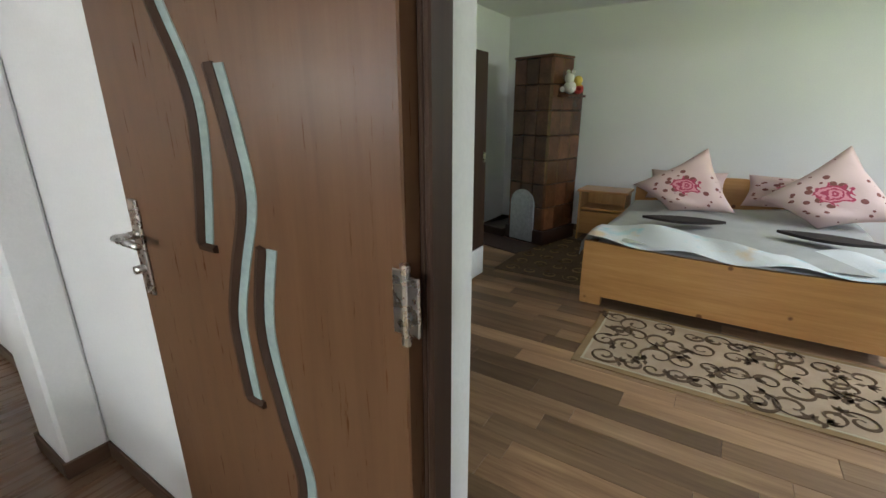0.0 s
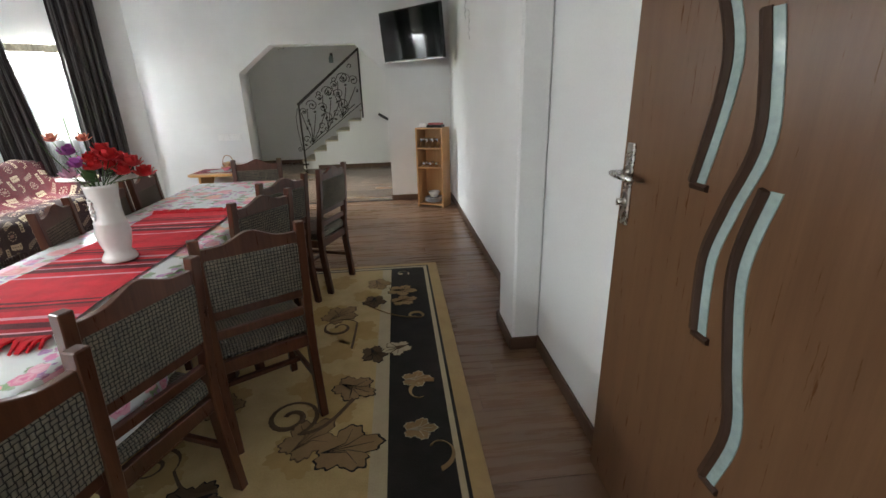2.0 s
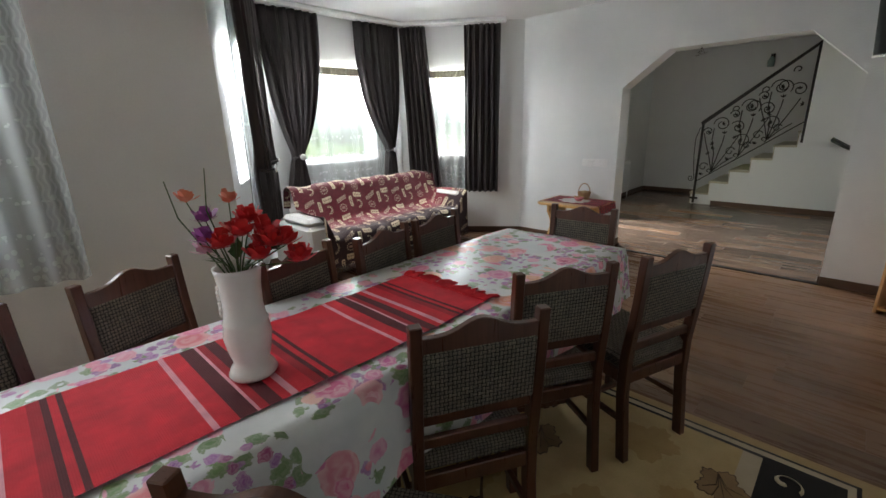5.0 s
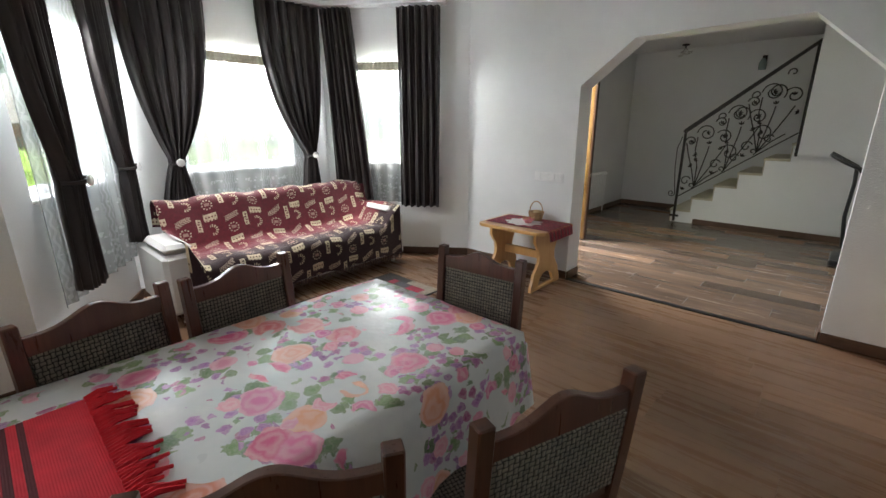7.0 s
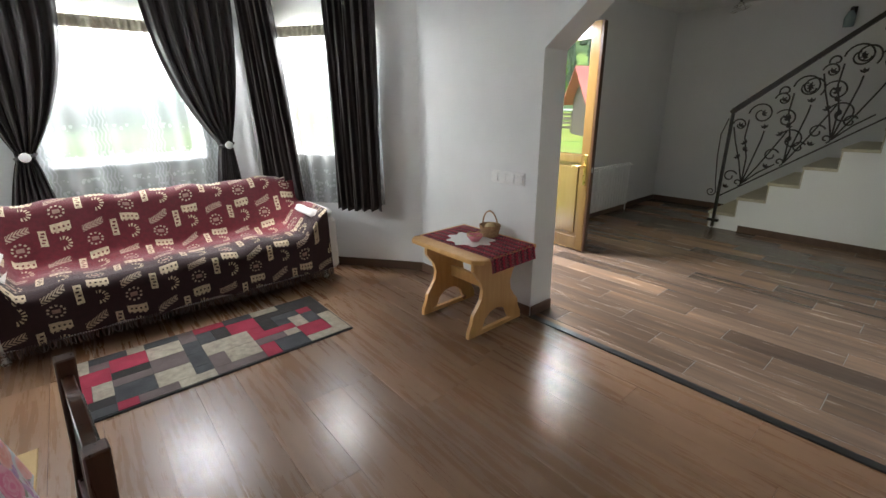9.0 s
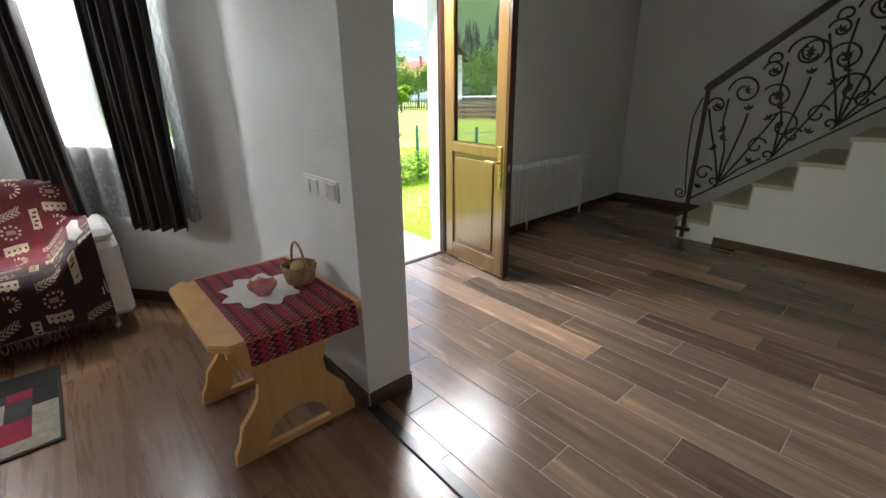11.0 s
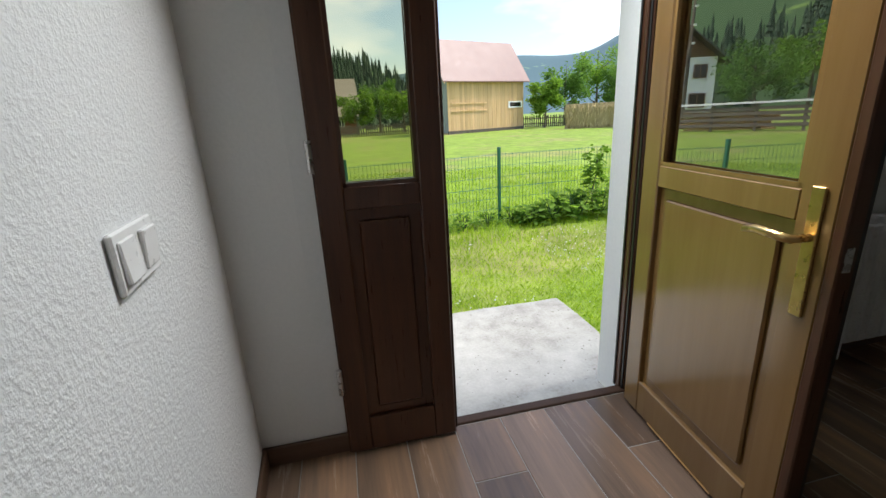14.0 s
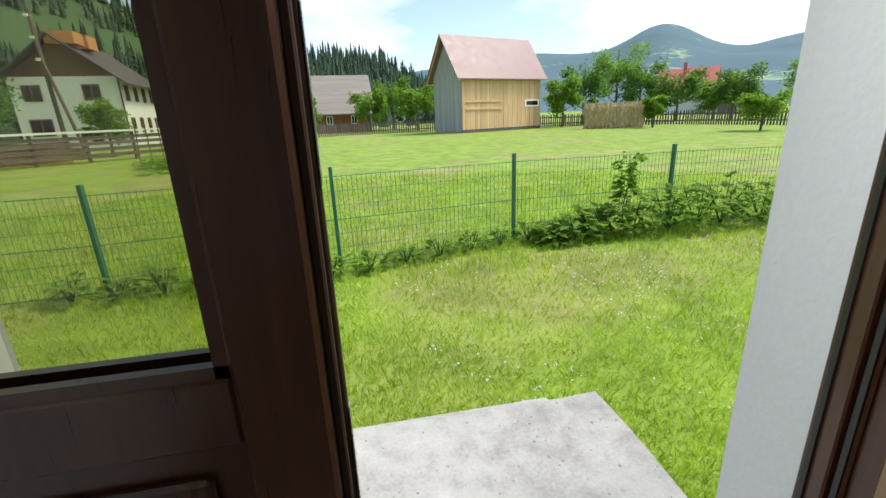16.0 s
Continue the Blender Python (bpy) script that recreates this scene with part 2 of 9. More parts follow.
def lace(name):
    """White net: mostly open mesh, denser rows and flowers, lets light through."""
    m, nt, bs = material(name)
    nt.nodes.remove(bs)
    out = nt.nodes["Material Output"]
    uv = coords(nt, "UV", (1, 1, 1))
    sep = nt.nodes.new("ShaderNodeSeparateXYZ")
    nt.links.new(uv, sep.inputs[0])
    rows = math_(nt, "ABSOLUTE", math_(nt, "SINE", math_(nt, "MULTIPLY", sep.outputs[1], 17.0)))
    band = math_(nt, "GREATER_THAN", rows, 0.94)
    vo = node(nt, "TexVoronoi", Scale=26.0)
    nt.links.new(uv, vo.inputs["Vector"])
    flower = math_(nt, "LESS_THAN", vo.outputs["Distance"], 0.4)
    low = math_(nt, "LESS_THAN", sep.outputs[1], 0.22)
    wavy = math_(nt, "ADD", sep.outputs[0], math_(nt, "MULTIPLY", math_(nt, "SINE", math_(nt, "MULTIPLY", sep.outputs[1], 70.0)), 0.008))
    inside = math_(nt, "LESS_THAN", math_(nt, "FRACT", math_(nt, "MULTIPLY", sep.outputs[0], 2.1)), 0.34)
    ribbon = math_(nt, "MULTIPLY", inside, math_(nt, "GREATER_THAN", math_(nt, "SINE", math_(nt, "MULTIPLY", wavy, 190.0)), 0.3))
    dense = math_(nt, "MAXIMUM", math_(nt, "MULTIPLY", flower, math_(nt, "MAXIMUM", band, low)), math_(nt, "MULTIPLY", ribbon, 0.7))
    cover = math_(nt, "ADD", math_(nt, "MULTIPLY", dense, 0.26), 0.64)
    tr = node(nt, "BsdfTransparent", Color=(1, 1, 1, 1))
    df = node(nt, "BsdfDiffuse", Color=(0.40, 0.42, 0.42, 1))
    tl = node(nt, "BsdfTranslucent", Color=(0.40, 0.42, 0.42, 1))
    half = nt.nodes.new("ShaderNodeMixShader")
    nt.links.new(df.outputs[0], half.inputs[1])
    nt.links.new(tl.outputs[0], half.inputs[2])
    mx = nt.nodes.new("ShaderNodeMixShader")
    nt.links.new(cover, mx.inputs[0])
    nt.links.new(tr.outputs[0], mx.inputs[1])
    nt.links.new(half.outputs[0], mx.inputs[2])
    nt.links.new(mx.outputs[0], out.inputs["Surface"])
    return m


def floral(name):
    """White oilcloth printed with loose bouquets: large roses in pink and apricot, small violet blossoms, green leaves; u, v in metres."""
    m, nt, bs = material(name)
    uv = coords(nt, "UV")

    def bent(scale, amount, shift):
        wob = node(nt, "TexNoise", Scale=scale, Detail=4.0, Roughness=0.6)
        nt.links.new(uv, wob.inputs["Vector"])
        add = nt.nodes.new("ShaderNodeVectorMath")
        add.operation = "MULTIPLY_ADD"
        nt.links.new(wob.outputs["Color"], add.inputs[0])
        add.inputs[1].default_value = (amount, amount, 0.0)
        nt.links.new(uv, add.inputs[2])
        mp = nt.nodes.new("ShaderNodeMapping")
        mp.inputs["Location"].default_value = (shift, shift * 0.7, 0)
        nt.links.new(add.outputs[0], mp.inputs["Vector"])
        return mp.outputs[0]
    col = ramp(nt, noise_(nt, uv, 9.0, 3), (0.35, (0.64, 0.67, 0.68)), (0.65, (0.72, 0.735, 0.73)))
    bouquet = noise_(nt, uv, 4.2, 2)
    layers = ((19.0, 0.050, 0.0, 0.48, 0.62, 0.41, [(0, (0.07, 0.16, 0.05)), (0.5, (0.20, 0.33, 0.13)), (1, (0.13, 0.22, 0.13))], 0.25),
              (30.0, 0.032, 3.7, 0.50, 0.75, 0.50, [(0, (0.24, 0.07, 0.30)), (0.5, (0.40, 0.15, 0.46)), (1, (0.36, 0.03, 0.17))], 0.4),
              (7.6, 0.045, 9.1, 0.44, 0.86, 0.38, [(0, (0.74, 0.16, 0.36)), (0.35, (0.66, 0.07, 0.20)), (0.6, (0.80, 0.38, 0.17)), (1, (0.64, 0.15, 0.40))], 0.52),
              (13.0, 0.040, 5.3, 0.38, 0.55, 0.42, [(0, (0.70, 0.10, 0.28)), (0.5, (0.82, 0.40, 0.50)), (1, (0.62, 0.10, 0.34))], 0.6))
    for scale, amount, shift, size, share, thick, cols, pale in layers:
        v = bent(min(46.0, scale * 2.2), amount, shift)
        vo = node(nt, "TexVoronoi", Scale=scale, Randomness=0.9)
        nt.links.new(v, vo.inputs["Vector"])
        sepc = nt.nodes.new("ShaderNodeSeparateColor")
        nt.links.new(vo.outputs["Color"], sepc.inputs[0])
        d = vo.outputs["Distance"]
        inside = math_(nt, "MULTIPLY", math_(nt, "MULTIPLY", math_(nt, "LESS_THAN", d, size), math_(nt, "LESS_THAN", sepc.outputs[1], share)), math_(nt, "GREATER_THAN", bouquet, thick))
        base = ramp(nt, sepc.outputs[0], *cols)
        petals = math_(nt, "SINE", math_(nt, "ADD", math_(nt, "MULTIPLY", d, 34.0), math_(nt, "MULTIPLY", noise_(nt, v, scale * 2.4, 2), 13.0)))
        light = math_(nt, "ADD", math_(nt, "MULTIPLY", petals, 0.3), math_(nt, "MULTIPLY", d, 1.4))
        light = math_(nt, "MULTIPLY", math_(nt, "MINIMUM", math_(nt, "MAXIMUM", light, 0.0), 1.0), pale)
        col = mixc(nt, inside, col, mixc(nt, light, base, (0.92, 0.80, 0.80)))
    nt.links.new(col, bs.inputs["Base Color"])
    nt.links.new(math_(nt, "ADD", math_(nt, "MULTIPLY", noise_(nt, uv, 6.0, 3), 0.25), 0.2), bs.inputs["Roughness"])
    bump_(nt, bs, noise_(nt, uv, 7.0, 3), 0.25, 0.02)
    return m


def striped(name, stops, freq, axis=0, rough=0.85, tooth=220.0, zig=0.0, step=0.02):
    """Woven cloth with stripes across one direction of its u, v; stops run over one repeat."""
    m, nt, bs = material(name)
    uv = coords(nt, "UV")
    sep = nt.nodes.new("ShaderNodeSeparateXYZ")
    nt.links.new(uv, sep.inputs[0])
    across = sep.outputs[axis]
    if zig:
        saw = math_(nt, "ABSOLUTE", math_(nt, "SUBTRACT", math_(nt, "FRACT", math_(nt, "DIVIDE", sep.outputs[1 - axis], step)), 0.5))
        across = math_(nt, "ADD", across, math_(nt, "MULTIPLY", saw, zig))
    f = math_(nt, "FRACT", math_(nt, "MULTIPLY", across, freq))
    n = nt.nodes.new("ShaderNodeValToRGB")
    n.color_ramp.interpolation = "CONSTANT"
    e = n.color_ramp.elements
    while len(e) < len(stops):
        e.new(0.5)
    for el, (p, c) in zip(e, stops):
        el.position, el.color = p, rgb(c)
    nt.links.new(f, n.inputs["Fac"])
    th = math_(nt, "SINE", math_(nt, "MULTIPLY", sep.outputs[axis], tooth * 6.28))
    tv = math_(nt, "SINE", math_(nt, "MULTIPLY", sep.outputs[1 - axis], tooth * 6.28))
    nz = noise_(nt, uv, 14.0, 5)
    col = mixc(nt, 1.0, n.outputs["Color"], ramp(nt, nz, (0.3, (0.75, 0.75, 0.75)), (0.7, (1.1, 1.1, 1.1))), "MULTIPLY")
    nt.links.new(col, bs.inputs["Base Color"])
    bs.inputs["Roughness"].default_value = rough
    bump_(nt, bs, math_(nt, "ADD", th, tv), 0.25, 0.002)
    return m


def throw_cloth(name):
    """Wine-red chenille, near black at the front, with staggered rows of cream blocks, key strips, feathers, rings and combs; u, v in metres."""
    m, nt, bs = material(name)
    uv = coords(nt, "UV")
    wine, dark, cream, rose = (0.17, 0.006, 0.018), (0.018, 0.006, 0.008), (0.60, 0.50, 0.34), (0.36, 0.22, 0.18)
    sp = nt.nodes.new("ShaderNodeSeparateXYZ")
    nt.links.new(uv, sp.inputs[0])
    U, V = sp.outputs[0], sp.outputs[1]
    PW, PH = 0.37, 0.215
    op = lambda k, a, b=0.0: math_(nt, k, a, b)
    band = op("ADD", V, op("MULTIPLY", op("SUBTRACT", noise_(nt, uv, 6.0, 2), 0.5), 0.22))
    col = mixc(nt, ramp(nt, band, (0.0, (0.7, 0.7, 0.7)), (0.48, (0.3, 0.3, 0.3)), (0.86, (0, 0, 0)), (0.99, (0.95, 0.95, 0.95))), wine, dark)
    row = op("FLOOR", op("DIVIDE", V, PH))
    p = op("MULTIPLY", op("FRACT", op("ADD", op("DIVIDE", U, PW), op("MULTIPLY", row, 0.43))), 0.40)
    q = op("MULTIPLY", op("FRACT", op("DIVIDE", V, PH)), 0.24)

    def rect(cx, cy, hx, hy):
        return op("MULTIPLY", op("LESS_THAN", op("ABSOLUTE", op("SUBTRACT", p, cx)), hx), op("LESS_THAN", op("ABSOLUTE", op("SUBTRACT", q, cy)), hy))

    def wave_(c, period, level=0.0):
        return op("GREATER_THAN", op("SINE", op("MULTIPLY", c, 2 * math.pi / period)), level)

    def polar_(cx, cy):
        dx, dy = op("SUBTRACT", p, cx), op("SUBTRACT", q, cy)
        return op("SQRT", op("ADD", op("MULTIPLY", dx, dx), op("MULTIPLY", dy, dy))), op("ARCTAN2", dy, dx), dx

    def minus(a, b):
        return op("MULTIPLY", a, op("SUBTRACT", 1.0, b))
    block = minus(rect(0.075, 0.05, 0.056, 0.027), op("MULTIPLY", rect(0.075, 0.052, 0.048, 0.007), wave_(p, 0.026, 0.25)))
    block = op("MAXIMUM", block, op("MULTIPLY", rect(0.075, 0.080, 0.05, 0.007), wave_(p, 0.03, -0.2)))
    zig = op("MULTIPLY", wave_(q, 0.05), 2.0)
    inner = op("MULTIPLY", rect(0.18, 0.12, 0.013, 0.056), op("MULTIPLY", wave_(q, 0.025), op("GREATER_THAN", op("MULTIPLY", op("SUBTRACT", p, 0.18), op("SUBTRACT", zig, 1.0)), -0.006)))
    key = minus(rect(0.18, 0.12, 0.020, 0.062), inner)
    slope = op("SUBTRACT", op("SUBTRACT", q, 0.075), op("MULTIPLY", op("SUBTRACT", p, 0.30), 0.45))
    feather = op("MULTIPLY", rect(0.30, 0.075, 0.062, 0.05), op("MULTIPLY", op("LESS_THAN", op("ABSOLUTE", slope), 0.026), wave_(op("ADD", p, op("ABSOLUTE", slope)), 0.021, -0.3)))
    d1, a1, _ = polar_(0.305, 0.185)
    ring = op("MULTIPLY", op("MULTIPLY", op("GREATER_THAN", d1, 0.034), op("LESS_THAN", d1, 0.047)), op("GREATER_THAN", op("SINE", op("MULTIPLY", a1, 10.0)), 0.0))
    d2, a2, dx2 = polar_(0.085, 0.165)
    comb_ = op("MULTIPLY", op("MULTIPLY", op("GREATER_THAN", d2, 0.028), op("LESS_THAN", d2, 0.052)), op("MULTIPLY", op("GREATER_THAN", op("SINE", op("MULTIPLY", a2, 13.0)), 0.1), op("LESS_THAN", dx2, 0.01)))
    for mask, c in ((feather, (0.46, 0.36, 0.27)), (ring, (0.5, 0.4, 0.3)), (rect(0.305, 0.185, 0.021, 0.014), rose), (comb_, cream), (key, cream), (block, cream)):
        col = mixc(nt, mask, col, c)
    pile = noise_(nt, uv, 260.0, 2)
    col = mixc(nt, 1.0, col, ramp(nt, noise_(nt, uv, 38.0, 4), (0.3, (0.72, 0.72, 0.72)), (0.7, (1.12, 1.12, 1.12))), "MULTIPLY")
    nt.links.new(col, bs.inputs["Base Color"])
    bs.inputs["Roughness"].default_value = 0.9
    bs.inputs["Sheen Weight"].default_value = 0.25
    bump_(nt, bs, pile, 0.5, 0.004)
    return m


M = {}
M["wall"] = surf("white_wall_paint", (0.70, 0.71, 0.71), (0.78, 0.785, 0.78), 0.9, 0.75, 0.25, fine=85.0, spread=0.08)
M["rough_wall"] = stipple("rough_white_plaster")
M["ceiling"] = surf("ceiling_paint", (0.78, 0.78, 0.77), (0.83, 0.83, 0.82), 0.8, 0.85, 0.05)
M["plaster"] = surf("outer_plaster", (0.40, 0.41, 0.41), (0.52, 0.53, 0.53), 3.0, 0.9, 0.8, fine=45.0)
M["living_plank"] = wood("brown_laminate", (0.150, 0.082, 0.045), (0.20, 0.114, 0.066), (0.25, 0.148, 0.09), 1, 0.28, 0.28, 0.012, 0.17)
M["bed_plank"] = wood("oak_laminate", (0.13, 0.066, 0.036), (0.26, 0.155, 0.088), (0.40, 0.26, 0.155), 0, 0.36, 0.6, 0.03, 0.55)
M["tile"] = wood("wood_look_tile", (0.052, 0.038, 0.031), (0.145, 0.098, 0.070), (0.265, 0.155, 0.092), 1, 0.25, 0.3, 0.03, 0.42)
M["grout"] = surf("grey_grout", (0.21, 0.195, 0.175), (0.29, 0.27, 0.25), 20, 0.9, 0.2)
M["joint"] = surf("dark_floor_joint", (0.02, 0.012, 0.008), (0.03, 0.018, 0.012), 20, 0.8, 0.0)
M["baseboard"] = wood("brown_baseboard", (0.06, 0.03, 0.017), (0.09, 0.05, 0.03), (0.12, 0.07, 0.045), 0, 0.45, 0.8, 0.03, 0.1)
M["door_wood"] = wood("walnut_door_foil", (0.098, 0.048, 0.024), (0.124, 0.063, 0.032), (0.150, 0.080, 0.042), 2, 0.3, 1.0, 0.04, 0.05)
M["frame_dark"] = wood("dark_door_frame", (0.03, 0.016, 0.010), (0.045, 0.024, 0.015), (0.06, 0.033, 0.021), 2, 0.55, 1.0, 0.05, 0.05)
M["frame_dark"].node_tree.nodes["Principled BSDF"].inputs["Specular IOR Level"].default_value = 0.2
M["chair_wood"] = wood("dark_stained_beech", (0.045, 0.014, 0.007), (0.08, 0.027, 0.013), (0.125, 0.046, 0.023), 2, 0.3, 1.0, 0.04, 0.15, 0.35)
M["pine"] = wood("lacquered_pine", (0.52, 0.27, 0.085), (0.63, 0.36, 0.13), (0.72, 0.45, 0.19), 2, 0.32, 0.8, 0.03, 0.06, 0.3, True)
M["pine_x"] = wood("lacquered_pine_board", (0.42, 0.19, 0.055), (0.54, 0.27, 0.09), (0.63, 0.35, 0.14), 0, 0.33, 0.8, 0.03, 0.06, 0.2, True)
M["beech"] = wood("beech_shelf_board", (0.42, 0.21, 0.08), (0.5, 0.27, 0.11), (0.58, 0.34, 0.15), 2, 0.4, 0.6, 0.02, 0.05)
M["ext_in"] = wood("red_brown_door_wood", (0.036, 0.013, 0.006), (0.062, 0.023, 0.010), (0.092, 0.037, 0.017), 2, 0.3, 1.0, 0.06, 0.05, 0.3)
M["ext_out"] = wood("golden_brown_door_varnish", (0.165, 0.088, 0.028), (0.195, 0.108, 0.036), (0.225, 0.13, 0.046), 2, 0.2, 0.5, 0.012, 0.05, 0.6)
M["weave"] = weave("grey_woven_upholstery", (0.012, 0.011, 0.010), (0.19, 0.175, 0.145))
M["leather"] = surf("white_leatherette", (0.68, 0.66, 0.63), (0.76, 0.745, 0.72), 3, 0.42, 0.12, fine=130)
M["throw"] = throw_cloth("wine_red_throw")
M["curtain"] = surf("dark_brown_curtain", (0.012, 0.008, 0.008), (0.024, 0.016, 0.015), 4, 0.62, 0.15, stretch=(1, 1, 0.1), fine=160, sheen=0.15)
M["lace"] = lace("white_lace")
M["heading"] = surf("cream_heading_tape", (0.46, 0.43, 0.33), (0.62, 0.59, 0.48), 30, 0.9, 0.2)
M["cloth"] = floral("floral_oilcloth")
red, dred, blk, pnk = (0.66, 0.012, 0.030), (0.40, 0.008, 0.02), (0.10, 0.007, 0.014), (0.78, 0.34, 0.40)
M["runner"] = striped("red_woven_runner", [(0, red), (0.20, blk), (0.225, red), (0.255, blk), (0.285, dred), (0.33, red), (0.42, pnk), (0.455, red), (0.50, blk), (0.56, dred), (0.6, pnk), (0.615, blk), (0.69, red), (0.77, pnk), (0.80, red)], 1.9)
M["fringe"] = surf("red_fringe", (0.56, 0.008, 0.02), (0.72, 0.02, 0.035), 30, 0.85, 0.1)
M["mat_red"] = striped("red_black_table_mat", [(0, (0.40, 0.02, 0.05)), (0.36, (0.02, 0.012, 0.018)), (0.66, (0.40, 0.02, 0.05)), (0.78, (0.5, 0.3, 0.3)), (0.84, (0.02, 0.012, 0.018))], 17.0, zig=0.045, step=0.022)
M["ceramic"] = surf("white_ceramic", (0.74, 0.73, 0.70), (0.8, 0.79, 0.77), 6, 0.18, 0.02)
M["steel"] = surf("brushed_steel", (0.55, 0.54, 0.52), (0.66, 0.65, 0.63), 30, 0.28, 0.02, 1.0)
M["brass"] = surf("worn_brass", (0.48, 0.32, 0.12), (0.62, 0.44, 0.19), 20, 0.3, 0.03, 1.0)
M["iron"] = surf("wrought_iron", (0.012, 0.010, 0.009), (0.03, 0.024, 0.02), 30, 0.42, 0.15, 0.4)
M["black"] = surf("black_plastic", (0.01, 0.01, 0.01), (0.018, 0.018, 0.018), 30, 0.35, 0.03)
M["screen"] = surf("dark_glossy_screen", (0.006, 0.008, 0.007), (0.009, 0.011, 0.010), 3, 0.06, 0.0, spread=0.01)
M["white_pl"] = surf("white_plastic", (0.74, 0.74, 0.73), (0.8, 0.8, 0.79), 20, 0.3, 0.0)
M["enamel"] = surf("white_radiator_enamel", (0.7, 0.71, 0.71), (0.76, 0.77, 0.77), 10, 0.3, 0.02)
M["upvc"] = surf("white_window_frame", (0.76, 0.76, 0.76), (0.82, 0.82, 0.82), 10, 0.3, 0.0)
M["pane"] = glass("window_glass", (0.72, 0.745, 0.735))
M["door_pane"] = glass("double_door_glass", (0.62, 0.60, 0.42), 0.05)
M["mirror_pane"] = glass("reflecting_door_glass", (0.60, 0.60, 0.46), 0.48)
M["frost"] = surf("sea_green_frosted_glass", (0.22, 0.29, 0.28), (0.36, 0.45, 0.43), 4, 0.13, 0.05)
M["stair"] = surf("beige_stair_stone", (0.42, 0.38, 0.28), (0.52, 0.48, 0.37), 12, 0.5, 0.1)
M["concrete"] = pitted("weathered_concrete")
M["rug_gold"] = surf("gold_rug_pile", (0.40, 0.27, 0.115), (0.50, 0.35, 0.16), 12, 0.95, 0.6, fine=220, sheen=0.2)
M["rug_beige"] = surf("beige_rug_pile", (0.45, 0.32, 0.135), (0.60, 0.45, 0.215), 7, 0.95, 0.6, fine=220, sheen=0.2)
M["rug_cream"] = surf("cream_rug_pile", (0.46, 0.38, 0.25), (0.54, 0.46, 0.31), 12, 0.95, 0.6, fine=220, sheen=0.2)
M["rug_black"] = surf("black_rug_pile", (0.010, 0.009, 0.008), (0.022, 0.019, 0.017), 9, 0.95, 0.6, fine=220)
M["rug_brown"] = surf("brown_rug_pile", (0.09, 0.055, 0.028), (0.14, 0.09, 0.05), 9, 0.95, 0.6, fine=220)
M["rug_ghost"] = surf("ochre_rug_pile", (0.40, 0.27, 0.10), (0.50, 0.35, 0.15), 9, 0.95, 0.6, fine=220)
M["rug_tan"] = surf("tan_rug_pile", (0.26, 0.165, 0.075), (0.36, 0.24, 0.12), 9, 0.95, 0.6, fine=220)
M["rug_red"] = surf("raspberry_rug_pile", (0.19, 0.008, 0.026), (0.28, 0.018, 0.045), 9, 0.95, 0.6, fine=220)
M["rug_grey"] = surf("charcoal_rug_pile", (0.025, 0.026, 0.03), (0.05, 0.05, 0.055), 9, 0.95, 0.6, fine=220)
M["rug_stone"] = surf("stone_rug_pile", (0.20, 0.17, 0.135), (0.36, 0.32, 0.25), 25, 0.95, 0.6, fine=220)
M["rug_plum"] = surf("grey_brown_rug_pile", (0.07, 0.05, 0.05), (0.12, 0.09, 0.085), 9, 0.95, 0.6, fine=220)


# ---------------------------------------------------------------- mesh helpers
def part(name, bm, mat, parent=None, label="", smooth=False):
    """Links a bmesh as one mesh object, under a thing where one is given."""
    me = bpy.data.meshes.new(name)
    bm.normal_update()
    bm.to_mesh(me)
    bm.free()
    for m in mat if isinstance(mat, (list, tuple)) else [mat]:
        me.materials.append(m)
    if smooth:
        for p in me.polygons:
            p.use_smooth = True
    ob = new(name, me)
    if parent is not None:
        ob.parent = parent
    if label:
        ob["label"] = label
    return ob


def thing(name, label, category, m=None, group="", kind=""):
    ob = tagged(new(name), label, category, group, kind)
    if m is not None:
        ob.matrix_world = m
    return ob


def box(bm, x0, y0, z0, x1, y1, z1, bevel=0.0, m=None, seg=1):
    vs = [bm.verts.new((x, y, z)) for x in (x0, x1) for y in (y0, y1) for z in (z0, z1)]
    fs = [bm.faces.new([vs[i] for i in f]) for f in ((0, 1, 3, 2), (4, 6, 7, 5), (0, 4, 5, 1), (2, 3, 7, 6), (0, 2, 6, 4), (1, 5, 7, 3))]
    bmesh.ops.recalc_face_normals(bm, faces=fs)
    if m is not None:
        bmesh.ops.transform(bm, matrix=m, verts=vs)
    if bevel:
        bmesh.ops.bevel(bm, geom=list({e for f in fs for e in f.edges}), offset=bevel, segments=seg, affect="EDGES", profile=0.5)
    return bm


def boxes(*rows, bevel=0.0):
    bm = bmesh.new()
    for r in rows:
        box(bm, *r, bevel=bevel)
    return bm


def prism(bm, pts, d0, d1, axis="z"):
    """A flat outline pushed from d0 to d1 along an axis; pts are (y, z), (x, z) or (x, y)."""
    def put(a, b, d):
        return {"x": (d, a, b), "y": (a, d, b), "z": (a, b, d)}[axis]
    lo = [bm.verts.new(put(a, b, d0)) for a, b in pts]
    hi = [bm.verts.new(put(a, b, d1)) for a, b in pts]
    fs = [bm.faces.new(lo), bm.faces.new(hi)]
    n = len(pts)
    for i in range(n):
        fs.append(bm.faces.new((lo[i], lo[(i + 1) % n], hi[(i + 1) % n], hi[i])))
    bmesh.ops.recalc_face_normals(bm, faces=fs)
    return fs


